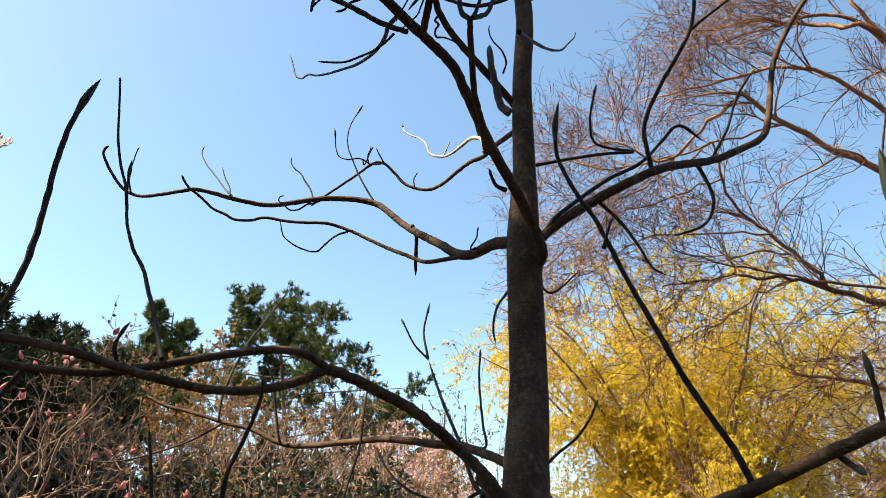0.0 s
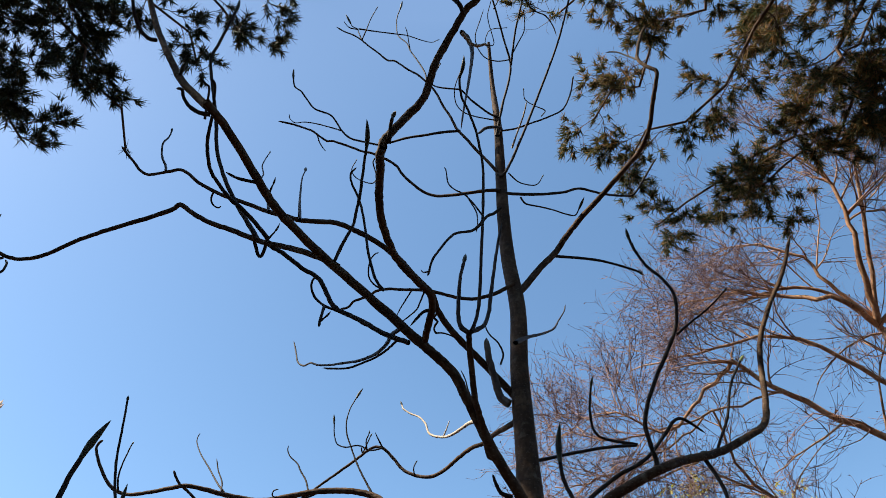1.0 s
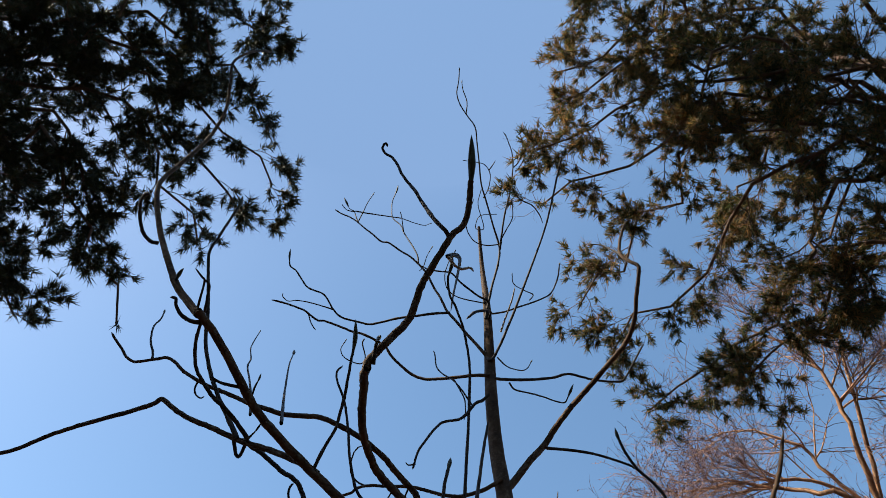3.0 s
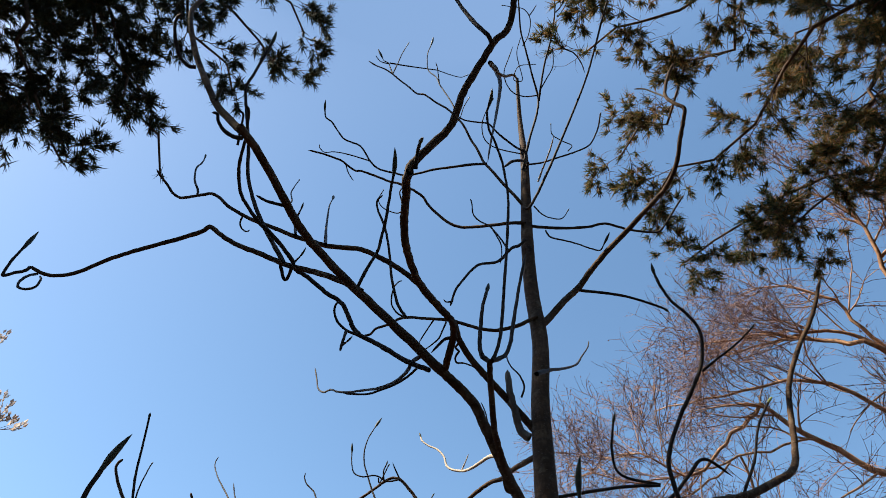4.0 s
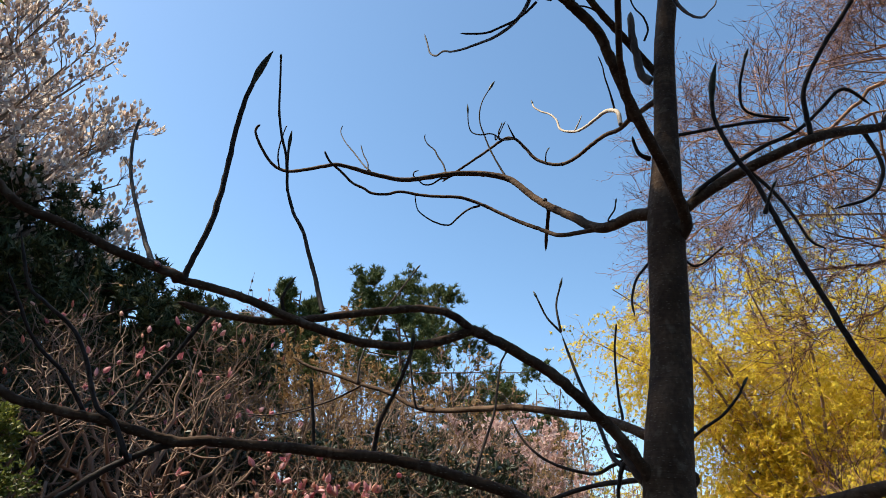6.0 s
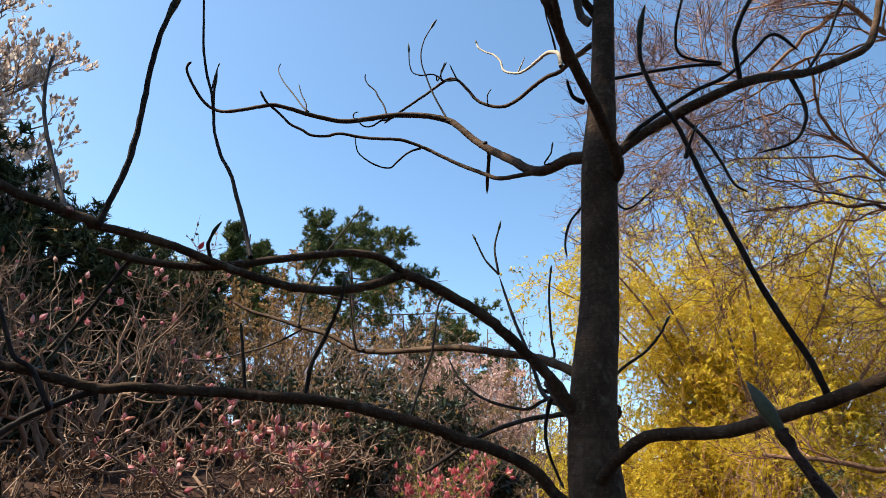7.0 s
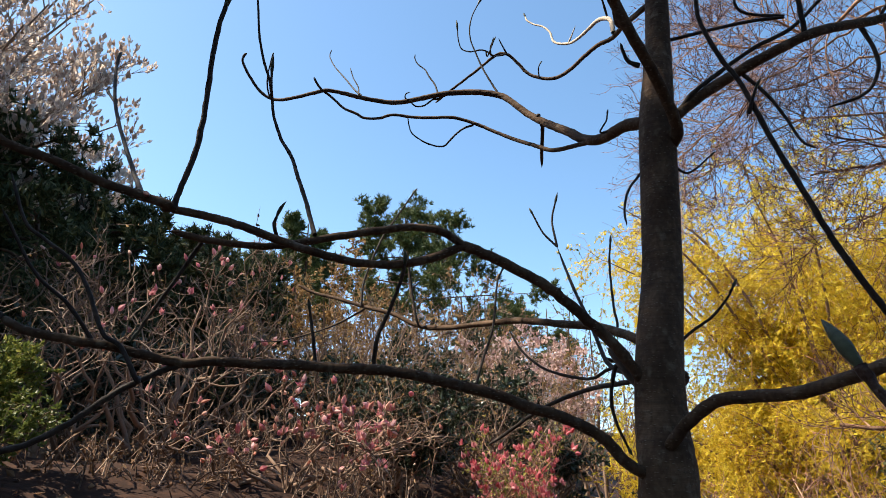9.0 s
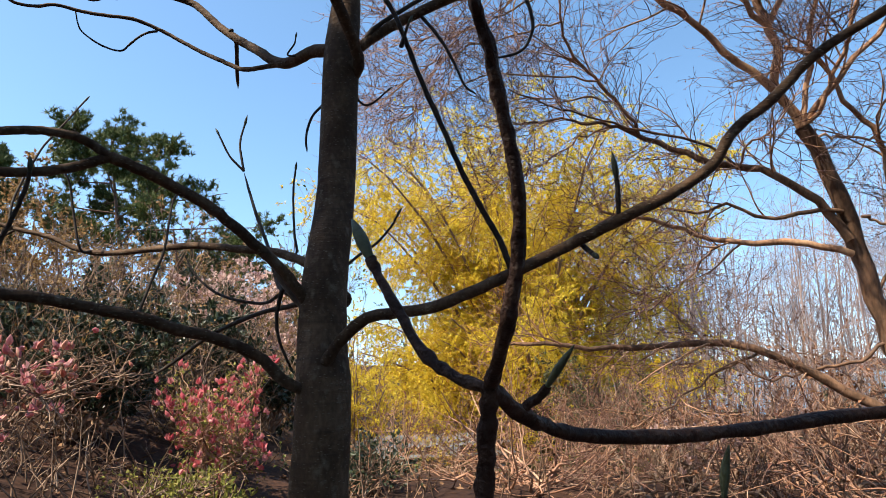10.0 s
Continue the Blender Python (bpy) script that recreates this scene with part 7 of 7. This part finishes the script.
limb(magnolia, 0.0110, 0.0060, 0, (0.280, 2.617, 2.880), (0.238, 2.600, 2.893), (0.218, 2.580, 2.923), (0.206, 2.559, 2.958))

# ---- a young shoot close by ----
sapling = thing("magnolia_sapling", (0.45, 1.0, 0.0), "young reddish-brown magnolia shoot with large green pointed buds", "magnolia")
limb(sapling, 0.009, 0.016, 0, (0.470, 0.815, 1.365), (0.471, 0.836, 1.312), (0.472, 0.856, 1.250), (0.471, 0.874, 1.178), (0.470, 0.920, 0.700), (0.460, 0.970, 0.300), (0.450, 1.000, -0.050), name="stem", mat=M_RED_TWIG)
limb(sapling, 0.0078, 0.0045, 0.05, (0.471, 0.820, 1.365), (0.460, 0.720, 1.414), (0.459, 0.690, 1.447), (0.461, 0.670, 1.493), (0.454, 0.650, 1.547), (0.439, 0.635, 1.594), (0.422, 0.610, 1.639), (0.407, 0.590, 1.664), (0.405, 0.582, 1.710), (0.405, 0.575, 1.760), name="stem", mat=M_RED_TWIG, bud_mat=M_GREEN_BUD)
limb(sapling, 0.0090, 0.0100, 0, (0.470, 0.815, 1.365), (0.516, 0.855, 1.335), (0.575, 0.891, 1.311), (0.664, 0.930, 1.297), (0.808, 0.975, 1.290), (0.960, 1.003, 1.296), (1.134, 1.016, 1.307), (1.271, 1.015, 1.324), (1.469, 1.000, 1.333), mat=M_RED_TWIG, bud_mat=M_GREEN_BUD)
limb(sapling, 0.0066, 0.0066, 0.072, (0.470, 0.815, 1.365), (0.440, 0.848, 1.376), (0.411, 0.881, 1.404), (0.390, 0.912, 1.447), (0.369, 0.937, 1.490), (0.358, 0.950, 1.518), mat=M_RED_TWIG, bud_mat=M_GREEN_BUD)
limb(sapling, 0.0060, 0.0042, 0.055, (0.509, 0.820, 1.345), (0.521, 0.808, 1.356), (0.527, 0.800, 1.366), mat=M_RED_TWIG, bud_mat=M_GREEN_BUD)
limb(sapling, 0.0072, 0.0042, 0.052, (0.465, 0.925, 0.660), (0.560, 0.840, 0.900), (0.681, 0.760, 1.146), (0.679, 0.751, 1.210), (0.676, 0.740, 1.263), mat=M_RED_TWIG, bud_mat=M_GREEN_BUD)
